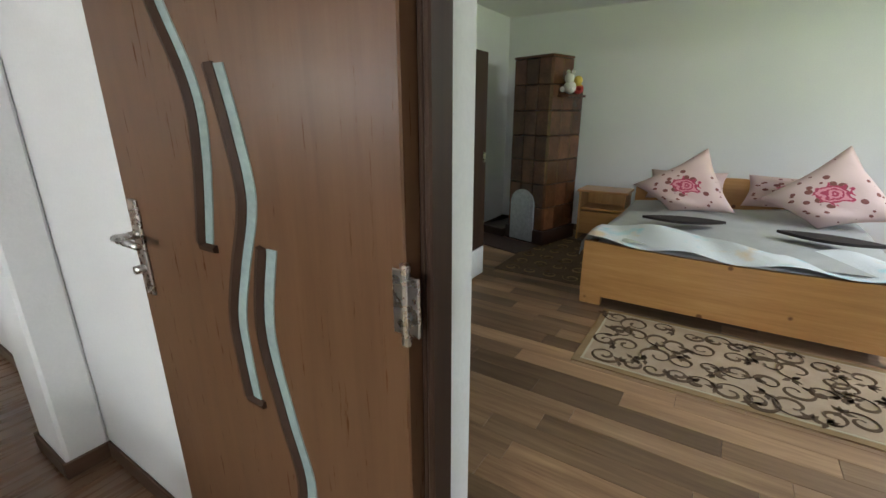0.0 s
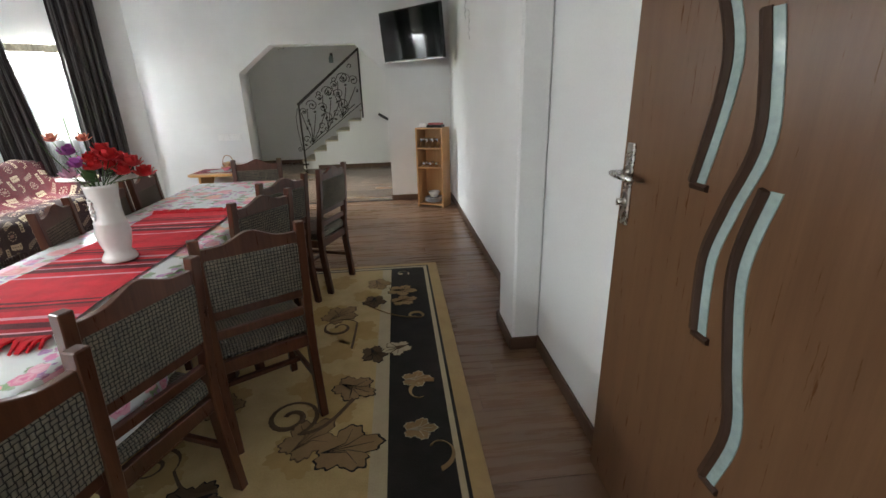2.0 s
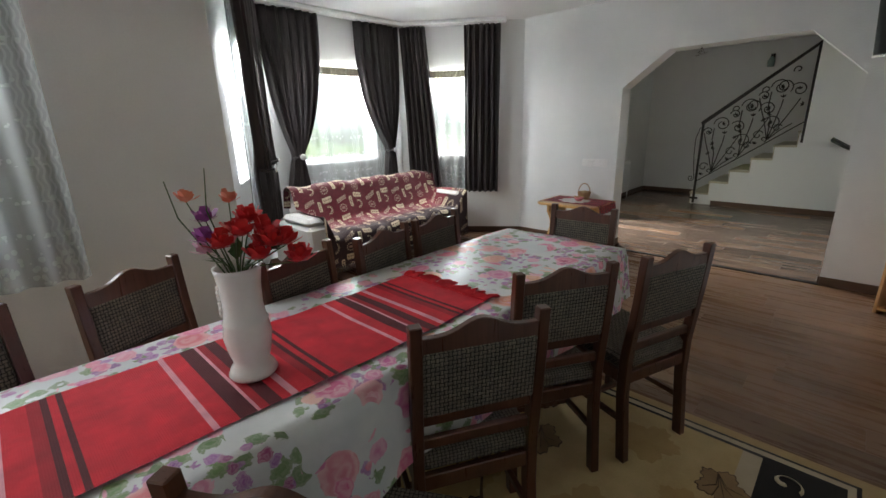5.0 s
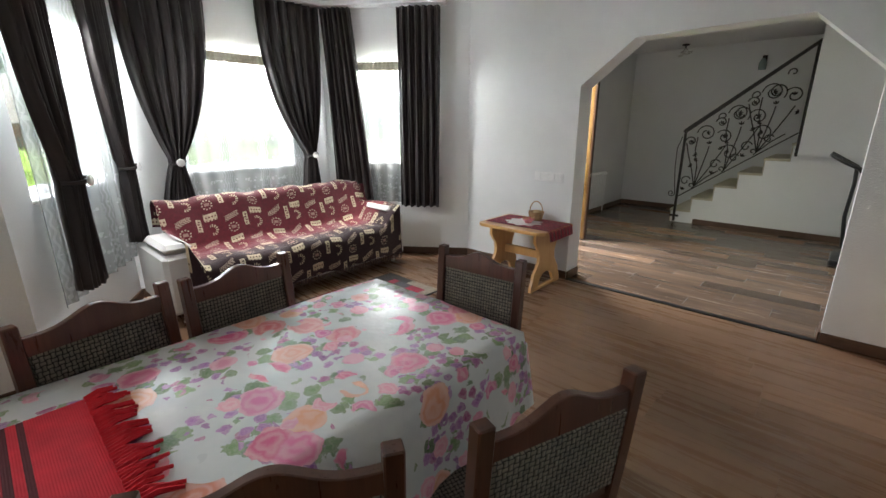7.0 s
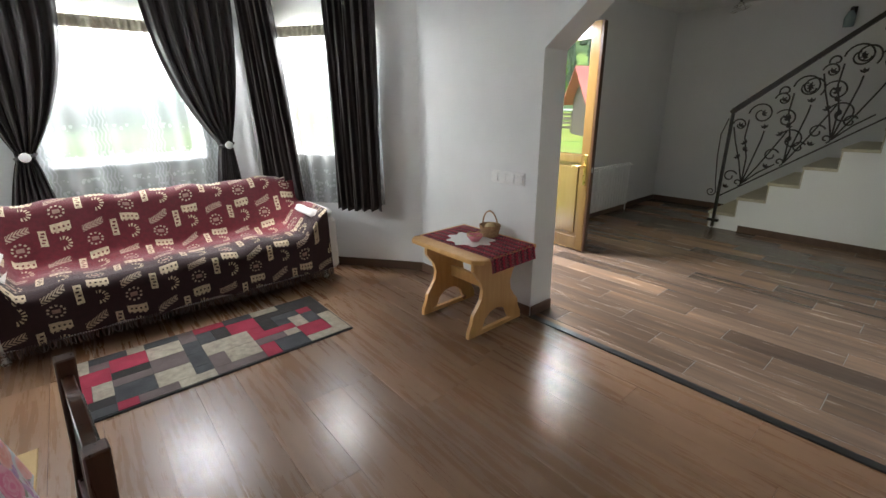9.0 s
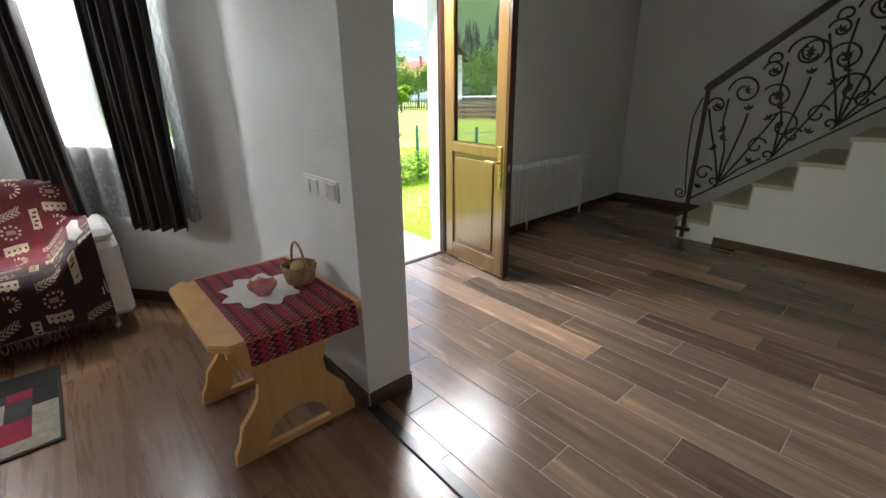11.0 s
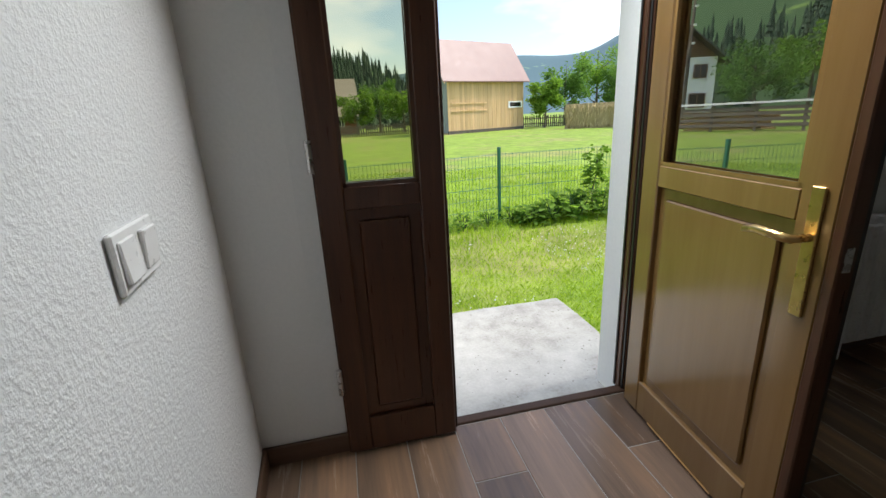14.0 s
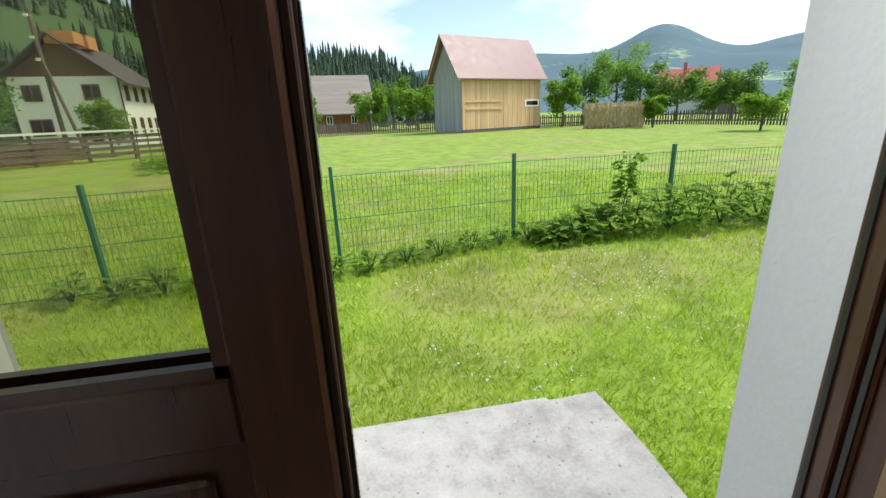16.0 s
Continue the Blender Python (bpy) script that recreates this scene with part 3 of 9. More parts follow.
def tube(bm, pts, r, sides=8, closed=False, flat=1.0):
    """A round bar along points; r is one radius or one for each point."""
    pts = [Vector(p) for p in pts]
    rings, n = [], len(pts)
    up0 = None
    for i, p in enumerate(pts):
        a = pts[(i - 1) % n] if closed or i else pts[0]
        b = pts[(i + 1) % n] if closed or i < n - 1 else pts[-1]
        d = (b - a).normalized() if (b - a).length > 1e-9 else Vector((0, 0, 1))
        if up0 is None:
            up0 = d.orthogonal().normalized()
        up0 = (up0 - d * up0.dot(d))
        up0 = up0.normalized() if up0.length > 1e-6 else d.orthogonal().normalized()
        side = d.cross(up0)
        rr = r[i] if isinstance(r, (list, tuple)) else r
        rings.append([bm.verts.new(p + (up0 * math.cos(k * 2 * math.pi / sides) * flat + side * math.sin(k * 2 * math.pi / sides)) * rr) for k in range(sides)])
    for i in range(n if closed else n - 1):
        a, b = rings[i], rings[(i + 1) % n]
        for k in range(sides):
            bm.faces.new((a[k], a[(k + 1) % sides], b[(k + 1) % sides], b[k]))
    if not closed:
        bm.faces.new(rings[0][::-1])
        bm.faces.new(rings[-1])
    return bm


def lathe(bm, prof, sides=24, centre=(0, 0), close=True):
    """A turned body from (radius, height) pairs."""
    rings = [[bm.verts.new((centre[0] + r * math.cos(k * 2 * math.pi / sides), centre[1] + r * math.sin(k * 2 * math.pi / sides), z)) for k in range(sides)] for r, z in prof]
    for a, b in zip(rings, rings[1:]):
        for k in range(sides):
            bm.faces.new((a[k], a[(k + 1) % sides], b[(k + 1) % sides], b[k]))
    if close:
        bm.faces.new(rings[0][::-1])
        bm.faces.new(rings[-1])
    return bm


def grid(bm, nu, nv, fn, uvfn=None, thick=0.0):
    """A sheet of nu x nv quads, fn(i/nu, j/nv) -> place; uvfn gives u, v."""
    vs = [[bm.verts.new(fn(i / nu, j / nv)) for j in range(nv + 1)] for i in range(nu + 1)]
    lay = bm.loops.layers.uv.verify() if uvfn else None
    for i in range(nu):
        for j in range(nv):
            f = bm.faces.new((vs[i][j], vs[i + 1][j], vs[i + 1][j + 1], vs[i][j + 1]))
            f.smooth = True
            if uvfn:
                for lp, (a, b) in zip(f.loops, ((i, j), (i + 1, j), (i + 1, j + 1), (i, j + 1))):
                    lp[lay].uv = uvfn(a / nu, b / nv)
    if thick:
        bm.normal_update()
        bmesh.ops.solidify(bm, geom=bm.faces[:], thickness=thick)
    return bm


def along(p0, p1):
    """The frame of a wall: its start, x along it, z up; y points to its left."""
    d = Vector((p1[0] - p0[0], p1[1] - p0[1], 0)).normalized()
    m = Matrix.Identity(4)
    m.col[0][:3], m.col[1][:3], m.col[2][:3] = d, Vector((-d.y, d.x, 0)), (0, 0, 1)
    m.translation = (p0[0], p0[1], 0)
    return m, math.hypot(p1[0] - p0[0], p1[1] - p0[1])


def wall(name, p0, p1, z0, z1, thick, openings=(), label="white painted plaster wall"):
    """A wall whose inner face runs from p0 to p1; it is thick to the left of that line. openings: s0, s1, z0, z1."""
    m, length = along(p0, p1)
    bm = bmesh.new()
    s = 0.0
    for a, b, za, zb in sorted(openings):
        if a > s:
            box(bm, s, 0, z0, a, thick, z1)
        if za > z0:
            box(bm, a, 0, z0, b, thick, za)
        if zb < z1:
            box(bm, a, 0, zb, b, thick, z1)
        s = b
    if s < length:
        box(bm, s, 0, z0, length, thick, z1)
    ob = tagged(part(name, bm, M["wall"]), label, "wall", kind="structure")
    ob.matrix_world = m
    return ob


# ---------------------------------------------------------------- the shell of the house
H = 2.52
N_Y, S_Y, ARCH_X, HALL_X, EAST_X = 0.55, -3.30, -6.05, -10.48, 1.3
HALL_Y, DOOR_L, DOOR_R, LEAF_L = -3.30, -6.42, -7.61, -6.482
BAY = [(-2.55, S_Y), (-3.25, -4.5), (-5.15, -4.5), (ARCH_X, -3.28)]
WIN_Z = (0.98, 1.98)

# south front: walls are thick on the outside
# the first opening belongs to a window added out of view
wall("wall_south_dining", (EAST_X, S_Y), BAY[0], -0.1, H, 0.28, [(0.15, 1.2, 0.9, 2.05), (1.55, 2.65, 0.9, 2.05)])
wall("wall_bay_east", BAY[0], BAY[1], -0.1, H, 0.28, [(0.25, 1.2, *WIN_Z)])
wall("wall_bay_south", BAY[1], BAY[2], -0.1, H, 0.28, [(0.5, 1.5, *WIN_Z)])
wall("wall_bay_west", BAY[2], BAY[3], -0.1, H, 0.28, [(0.25, 1.1, *WIN_Z)])
wall("wall_hall_south", (-6.10, HALL_Y), (HALL_X, HALL_Y), -0.1, H, 0.24, [(-6.10 - DOOR_L, -6.10 - DOOR_R, -0.1, 2.12)])
wall("wall_hall_west", (HALL_X, -3.51), (HALL_X, N_Y + 0.1), -0.1, H, 0.25)
wall("wall_north", (HALL_X, N_Y), (EAST_X, N_Y), -0.1, H, 0.1, [(-HALL_X - 0.40, -HALL_X + 0.45, -0.1, 2.04)])
wall("wall_east", (EAST_X, S_Y - 0.28), (EAST_X, N_Y + 0.1), -0.1, H, -0.25)


def arch_wall():
    bm = bmesh.new()
    pts = [(-3.51, -0.1), (-2.09, -0.1), (-2.09, 1.69), (-1.68, 2.01), (-0.65, 2.02), (-0.28, 1.68), (-0.28, -0.1), (N_Y, -0.1), (N_Y, H), (-3.51, H)]
    # split so that every piece of the outline is convex
    for q in ([pts[0], pts[1], (-2.09, H), pts[9]], [pts[2], pts[3], (-1.68, H), (-2.09, H)], [pts[3], pts[4], (-0.65, H), (-1.68, H)],
              [pts[4], pts[5], (-0.28, H), (-0.65, H)], [pts[6], pts[7], pts[8], (-0.28, H)]):
        fs = prism(bm, q, ARCH_X - 0.21, ARCH_X, "x")
        for v in {v for f in fs for v in f.verts}:
            if v.co.x < ARCH_X - 0.1 and v.co.y < -2.0:
                v.co.x += 0.015 + 0.06 * (-2.49 - v.co.y)      # the hall side runs a little askew
    tagged(part("wall_arch", bm, M["rough_wall"]), "white plaster wall with a wide cut-cornered archway", "wall", kind="structure")


arch_wall()
tagged(part("pilaster", boxes((-2.41, 0.40, 0, -2.09, 0.548, H), bevel=0.012), M["wall"]), "white plastered pilaster standing out from the wall", "pilaster", kind="structure")

# bedroom shell
BX0, BX1, BY1 = -2.55, 2.1, 5.42
wall("wall_bedroom_west", (BX0, N_Y + 0.1), (BX0, BY1), -0.1, H, 0.2)
wall("wall_bedroom_north", (BX0 - 0.2, BY1), (BX1 + 0.2, BY1), -0.1, H, 0.2)
# opening for an unseen window, added as the bedroom's daylight
wall("wall_bedroom_east", (BX1, BY1), (BX1, N_Y + 0.1), -0.1, H, 0.2, [(1.0, 2.9, 0.85, 2.1)])

for name, label, x0, y0, x1, y1 in (("ceiling_house", "plain white painted ceiling", HALL_X - 0.25, S_Y - 0.28, EAST_X + 0.25, N_Y + 0.1),
                                    ("ceiling_bedroom", "plain white painted ceiling", BX0 - 0.2, N_Y + 0.1, BX1 + 0.2, BY1 + 0.2)):
    tagged(part(name, boxes((x0, y0, H, x1, y1, H + 0.2)), M["ceiling"]), label, "ceiling", kind="structure")
bm = bmesh.new()
prism(bm, [(BAY[0][0] + 0.2, S_Y - 0.28), (BAY[1][0] + 0.25, -4.9), (BAY[2][0] - 0.25, -4.9), (ARCH_X - 0.2, S_Y - 0.28)], H, H + 0.2)
tagged(part("ceiling_bay", bm, M["ceiling"]), "plain white painted ceiling of the bay", "ceiling", kind="structure")

bm = boxes((HALL_X - 0.25, S_Y - 0.055, -0.3, EAST_X + 0.25, N_Y + 0.1, -0.012))
prism(bm, [(BAY[0][0] + 0.1, S_Y - 0.056), (BAY[1][0] + 0.15, -4.78), (BAY[2][0] - 0.15, -4.78), (ARCH_X, S_Y - 0.056)], -0.3, -0.012)
floor_living = tagged(part("floor_living", bm, M["joint"]), "glossy brown laminate floor with faint joints", "floor", kind="structure")
floor_hall = tagged(part("floor_hall", boxes((HALL_X, -3.345, -0.0115, ARCH_X - 0.026, N_Y, 0.0014)), M["grout"]), "dark wood-look tiled floor with pale grout", "floor", kind="structure")
floor_bedroom = tagged(part("floor_bedroom", boxes((BX0 - 0.2, N_Y + 0.1, -0.3, BX1 + 0.2, BY1 + 0.2, -0.012), (-0.39, N_Y, -0.0115, 0.45, N_Y + 0.1, -0.009)), M["joint"]), "oak-coloured laminate floor in mixed tones", "floor", kind="structure")


def skirting(name, p0, p1, side, h=0.075, t=0.014):
    m, length = along(p0, p1)
    ob = tagged(part(name, boxes((0, 0.001 * side, 0, length, t * side, h), bevel=0.003), M["baseboard"]), "brown wooden skirting board along the wall", "skirting", kind="structure")
    ob.matrix_world = m


for p0, p1, s in (((-0.46, N_Y), (-2.09, N_Y), 1), ((-2.09, N_Y), (-2.09, 0.386), 1), ((-2.09, 0.399), (-2.41, 0.399), 1), ((-2.41, 0.386), (-2.41, N_Y), 1), ((-2.41, N_Y), (ARCH_X, N_Y), 1),
                  ((ARCH_X, N_Y), (ARCH_X, -0.28), 1), ((ARCH_X, -0.28), (ARCH_X - 0.21, -0.28), 1), ((ARCH_X - 0.219, -2.09), (ARCH_X, -2.09), 1), ((ARCH_X, -2.09), BAY[3], 1),
                  (BAY[3], BAY[2], 1), (BAY[2], BAY[1], 1), (BAY[1], BAY[0], 1), (BAY[0], (EAST_X, S_Y), 1),
                  ((DOOR_R - 0.01, HALL_Y), (HALL_X, HALL_Y), -1), ((HALL_X, HALL_Y), (HALL_X, -2.13), -1), ((-6.19, HALL_Y), (LEAF_L, HALL_Y), -1), ((-6.269, -2.09), (-6.197, HALL_Y), -1),
                  ((BX0, BY1), (BX0, 0.8), 1), ((BX1, BY1), (BX0, BY1), 1)):
    skirting("baseboard", p0, p1, s)
tagged(part("trim", boxes((ARCH_X - 0.032, -2.09, -0.004, ARCH_X + 0.016, -0.28, 0.009), bevel=0.003), M["black"]), "dark threshold strip between laminate and tiles", "threshold", kind="structure")


# ---------------------------------------------------------------- windows with lace and curtains
def window(name, p0, p1, s0, s1, z0, z1, label="white framed window with clear glass", sill=True):
    m, _ = along(p0, p1)
    w = thing(name, label, "window", m, kind="structure")
    y0, y1, f = 0.13, 0.19, 0.06
    fr = boxes((s0, y0, z0, s1, y1, z0 + f), (s0, y0, z1 - f, s1, y1, z1), (s0, y0, z0 + f, s0 + f, y1, z1 - f), (s1 - f, y0, z0 + f, s1, y1, z1 - f), bevel=0.006)
    part("window_frame", fr, M["upvc"], w)
    pane = part("pane", boxes((s0 + f, 0.16, z0 + f, s1 - f, 0.165, z1 - f)), M["pane"], w)
    pane.visible_shadow = False
    if sill:
        part("window_sill", boxes((s0 + 0.004, -0.02, z0 + 0.002, s1 - 0.004, 0.128, z0 + 0.026), bevel=0.005), M["upvc"], w)
    return w


window("window_1", (EAST_X, S_Y), BAY[0], 1.55, 2.65, 0.9, 2.05)
# unseen window, added to bring more daylight to the dining end
window("window_6", (EAST_X, S_Y), BAY[0], 0.15, 1.2, 0.9, 2.05)
window("window_2", BAY[0], BAY[1], 0.25, 1.2, *WIN_Z)
window("window_3", BAY[1], BAY[2], 0.5, 1.5, *WIN_Z)
window("window_4", BAY[2], BAY[3], 0.25, 1.1, *WIN_Z)
# made-up window in the unseen east wall, there to light the bedroom
window("window_5", (BX1, BY1), (BX1, 0.65), 1.0, 2.9, 0.85, 2.1)


def net(p0, p1, s0, s1, z0, z1, off, label, waves=9, amp=0.018):
    m, _ = along(p0, p1)
    bm = bmesh.new()
    L, hgt, off = s1 - s0, z1 - z0, -off

    def at(u, v):
        k = amp * (0.5 + 0.5 * (1 - v)) * math.sin(u * waves * 2 * math.pi + 1.3 * math.sin(u * 7))
        sc = 0.012 * abs(math.sin(u * L * 24)) if v < 0.01 else 0.0
        return (s0 + u * L, off + k, z0 + v * hgt + sc)
    grid(bm, int(L * 70), 12, at, lambda u, v: (u * L * 1.4, v * hgt))
    ob = tagged(part("lace_curtain", bm, M["lace"]), label, "lace curtain", group="lace curtains")
    ob.matrix_world = m
    if z1 < 2.0:
        bm = bmesh.new()
        grid(bm, int(L * 110), 3, lambda u, v: (s0 + u * L, off - 0.022 + 0.009 * math.sin(u * L * 150) + 0.004 * math.sin(u * L * 61), z1 - 0.075 + v * 0.08), thick=0.002)
        part("heading", bm, M["heading"], ob, "cream gathered heading tape")
    return ob


lab = "white patterned lace curtain hanging over the window"
net((EAST_X, S_Y), BAY[0], 1.5, 2.98, 0.62, 2.4, 0.09, "white lace curtain with scalloped hem beside plain wall")
net(BAY[0], BAY[1], 0.12, 1.28, 0.42, 2.44, 0.1, lab)
net(BAY[1], BAY[2], 0.42, 1.7, 0.62, 1.985, 0.04, lab)
net(BAY[2], BAY[3], 0.12, 1.2, 0.58, 1.985, 0.04, lab)


def drape(p0, p1, top, tie, hem, zt, zb, off, label, tie_z=1.1, folds=7):
    """A dark curtain: top, tie and hem are (s0, s1) along the wall; tie None hangs straight."""
    m, _ = along(p0, p1)
    th = thing("curtain", label, "curtain", m, "dark curtains")
    bm = bmesh.new()
    off = -off

    def edges(z):
        if tie is None:
            f = (zt - z) / (zt - zb)
            return [a + (b - a) * f for a, b in zip(top, hem)]
        if z >= tie_z:
            f = (zt - z) / (zt - tie_z)
            f = f * f * (0.35 + 0.65 * f)
            return [a + (b - a) * f for a, b in zip(top, tie)]
        f = ((tie_z - z) / (tie_z - zb)) ** 0.8
        return [a + (b - a) * f for a, b in zip(tie, hem)]

    def at(u, v):
        z = zb + v * (zt - zb)
        a, b = edges(z)
        w = abs(b - a)
        amp = 0.022 + 0.02 * max(0.0, 0.45 - w)
        wob = math.sin(u * folds * 2 * math.pi + 0.8 * math.sin(v * 3 + u * 5)) + 0.35 * math.sin(u * folds * 4.6 * math.pi + v * 4)
        return (a + (b - a) * u, off + amp * wob - 0.03 * (1 - abs(2 * u - 1)), z + 0.006 * math.sin(u * folds * 6.3) * (v < 0.01))
    grid(bm, 84, 40, at, thick=0.004)
    part("cloth", bm, M["curtain"], th, smooth=True)
    if tie is not None:
        c = (tie[0] + tie[1]) / 2
        w = abs(tie[1] - tie[0]) / 2 + 0.012
        bm = bmesh.new()
        tube(bm, [(c + w * math.cos(k * math.pi / 8), off - 0.02 + 0.062 * math.sin(k * math.pi / 8), tie_z + 0.012 * math.cos(k * math.pi / 8)) for k in range(16)], 0.012, 6, True)
        part("tieback", bm, M["curtain"], th)
        bm = bmesh.new()
        lathe(bm, [(0.002, 0.012), (0.02, 0.01), (0.031, 0.004), (0.031, -0.004), (0.02, -0.008)], 16)
        bmesh.ops.transform(bm, matrix=pose(c, off - 0.092, tie_z, 90, 0, 0), verts=bm.verts)
        part("magnet_button", bm, M["white_pl"], th, "round pearly tieback button", True)
    return th


ld = "dark brown curtain gathered with a round tieback"
# the bay's left-hand, middle and right-hand windows
drape(BAY[0], BAY[1], (0.02, 0.42), (0.26, 0.34), (0.16, 0.40), 2.47, 0.5, 0.17, ld)
drape(BAY[0], BAY[1], (0.92, 1.33), (1.12, 1.2), (1.07, 1.28), 2.47, 0.55, 0.14, ld)
drape(BAY[1], BAY[2], (0.14, 0.78), (0.36, 0.44), (0.22, 0.52), 2.47, 0.62, 0.1, ld)
drape(BAY[1], BAY[2], (1.2, 1.84), (1.59, 1.67), (1.5, 1.72), 2.47, 0.62, 0.1, ld)
drape(BAY[2], BAY[3], (0.06, 0.36), None, (0.12, 0.52), 2.47, 0.6, 0.12, "dark brown curtain hanging straight beside the window", folds=6)
drape(BAY[2], BAY[3], (0.82, 1.24), None, (0.82, 1.22), 2.46, 0.56, 0.14, "dark brown curtain hanging straight beside the window", folds=6)
drape((EAST_X, S_Y), BAY[0], (1.3, 1.95), (1.8, 1.88), (1.6, 2.5), 2.47, 0.6, 0.13, ld)
for p0, p1, s0, s1 in ((BAY[0], BAY[1], 0.0, 1.36), (BAY[1], BAY[2], 0.06, 1.85), (BAY[2], BAY[3], 0.05, 1.3), ((EAST_X, S_Y), BAY[0], 1.2, 2.9)):
    ob = tagged(part("curtain_rail", boxes((s0, -0.2, H - 0.045, s1, -0.06, H - 0.003), bevel=0.008), M["white_pl"]), "white ceiling curtain rail", "curtain rail", group="curtain rails")
    ob.matrix_world = along(p0, p1)[0]


# ---------------------------------------------------------------- inner door, swung back against the wall
def inner_door():
    fr = thing("door_1", "dark brown door frame in a white reveal", "door frame", kind="structure")
    bm = boxes((-0.47, N_Y - 0.014, 0, -0.443, N_Y - 0.001, 2.08), (-0.442, N_Y - 0.010, 0, -0.427, N_Y + 0.02, 2.035), (-0.417, N_Y - 0.026, 0, -0.406, N_Y + 0.03, 2.035), (-0.402, N_Y - 0.034, 0, -0.390, N_Y + 0.022, 2.035), (-0.426, N_Y - 0.008, 0, -0.39, N_Y - 0.001, 2.03), bevel=0.003)
    part("jamb", bm, M["frame_dark"], fr)
    part("jamb", boxes((0.43, N_Y + 0.002, 0, 0.449, N_Y + 0.10, 2.04), (0.44, N_Y - 0.012, 0, 0.50, N_Y - 0.001, 2.08), bevel=0.004), M["frame_dark"], fr)
    part("head", boxes((-0.372, N_Y + 0.002, 2.02, 0.43, N_Y + 0.10, 2.039), (-0.40, N_Y - 0.012, 2.041, 0.44, N_Y - 0.001, 2.08), bevel=0.004), M["frame_dark"], fr)
    # leaf: from the hinge at x 0 to its free edge at x -0.87, just off the wall
    leaf = thing("door_2", "walnut-brown inner door with wavy frosted glass strips, opened flat against the wall", "door", pose(-0.432, 0.493, 0.012, 0, 0, 0), kind="structure")
    strips = []

    def wave(*knots):
        pts = []
        n = len(knots) - 1
        for k in range(n):
            p0, p1, p2, p3 = knots[max(k - 1, 0)], knots[k], knots[k + 1], knots[min(k + 2, n)]
            for q in range(8):
                t = q / 8
                pts.append(tuple(0.5 * (2 * b + (c - a) * t + (2 * a - 5 * b + 4 * c - d) * t * t + (3 * b - a - 3 * c + d) * t ** 3) for a, b, c, d in zip(p0, p1, p2, p3)))
        return pts + [knots[-1]]
    strips.append(wave((-0.598, 1.84), (-0.548, 1.62), (-0.463, 1.44), (-0.458, 1.32), (-0.498, 1.14)))
    strips.append(wave((-0.380, 1.47), (-0.352, 1.36), (-0.338, 1.24), (-0.385, 1.11), (-0.420, 1.0), (-0.420, 0.91), (-0.410, 0.81)))
    strips.append(wave((-0.298, 1.16), (-0.333, 0.99), (-0.298, 0.8), (-0.263, 0.65), (-0.298, 0.49)))
    bm = boxes((-0.833, 0.0, 0, 0.012, 0.04, 2.02), bevel=0.003)
    part("leaf", bm, M["door_wood"], leaf)
    for st in strips:
        bm = bmesh.new()
        for (a, za), (b, zb) in zip(st, st[1:]):
            prism(bm, [(a, za), (b, zb), (b + 0.028, zb), (a + 0.028, za)], -0.003, 0.001, "y")
        part("glass_strip", bm, M["frost"], leaf, "narrow wavy sea-green frosted glass strip")
        bm = bmesh.new()
        tube(bm, [(a - 0.010, -0.002, z) for a, z in st], 0.013, 6)
        tube(bm, [(st[-1][0] - 0.012, -0.003, st[-1][1] - 0.008), (st[-1][0] + 0.04, -0.003, st[-1][1] - 0.008)], 0.009, 6)
        part("glass_bead", bm, M["frame_dark"], leaf)
    bm = boxes((-0.808, -0.008, 0.96, -0.768, 0.0, 1.2), bevel=0.003)
    part("handle_plate", bm, M["steel"], leaf, "brushed steel handle plate")
    bm = bmesh.new()
    tube(bm, [(-0.788, 0, 1.115), (-0.788, -0.045, 1.115), (-0.793, -0.052, 1.115), (-0.763, -0.055, 1.116), (-0.683, -0.052, 1.112)], [0.011, 0.010, 0.010, 0.010, 0.008], 10)
    tube(bm, [(-0.788, 0, 1.03), (-0.788, -0.03, 1.03)], 0.011, 8)
    part("handle", bm, M["steel"], leaf, "brushed steel lever handle and key", True)
    for zc in (0.28, 1.13, 1.82):
        bm = boxes((-0.010, -0.003, zc - 0.05, 0.012, 0.0, zc + 0.05), (0.024, -0.012, zc - 0.045, 0.042, -0.006, zc + 0.045), bevel=0.001)
        tube(bm, [(0.018, -0.008, zc - 0.062), (0.018, -0.008, zc + 0.062)], 0.0075, 8)
        part("hinge", bm, M["steel"], leaf, "steel butt hinge")


inner_door()


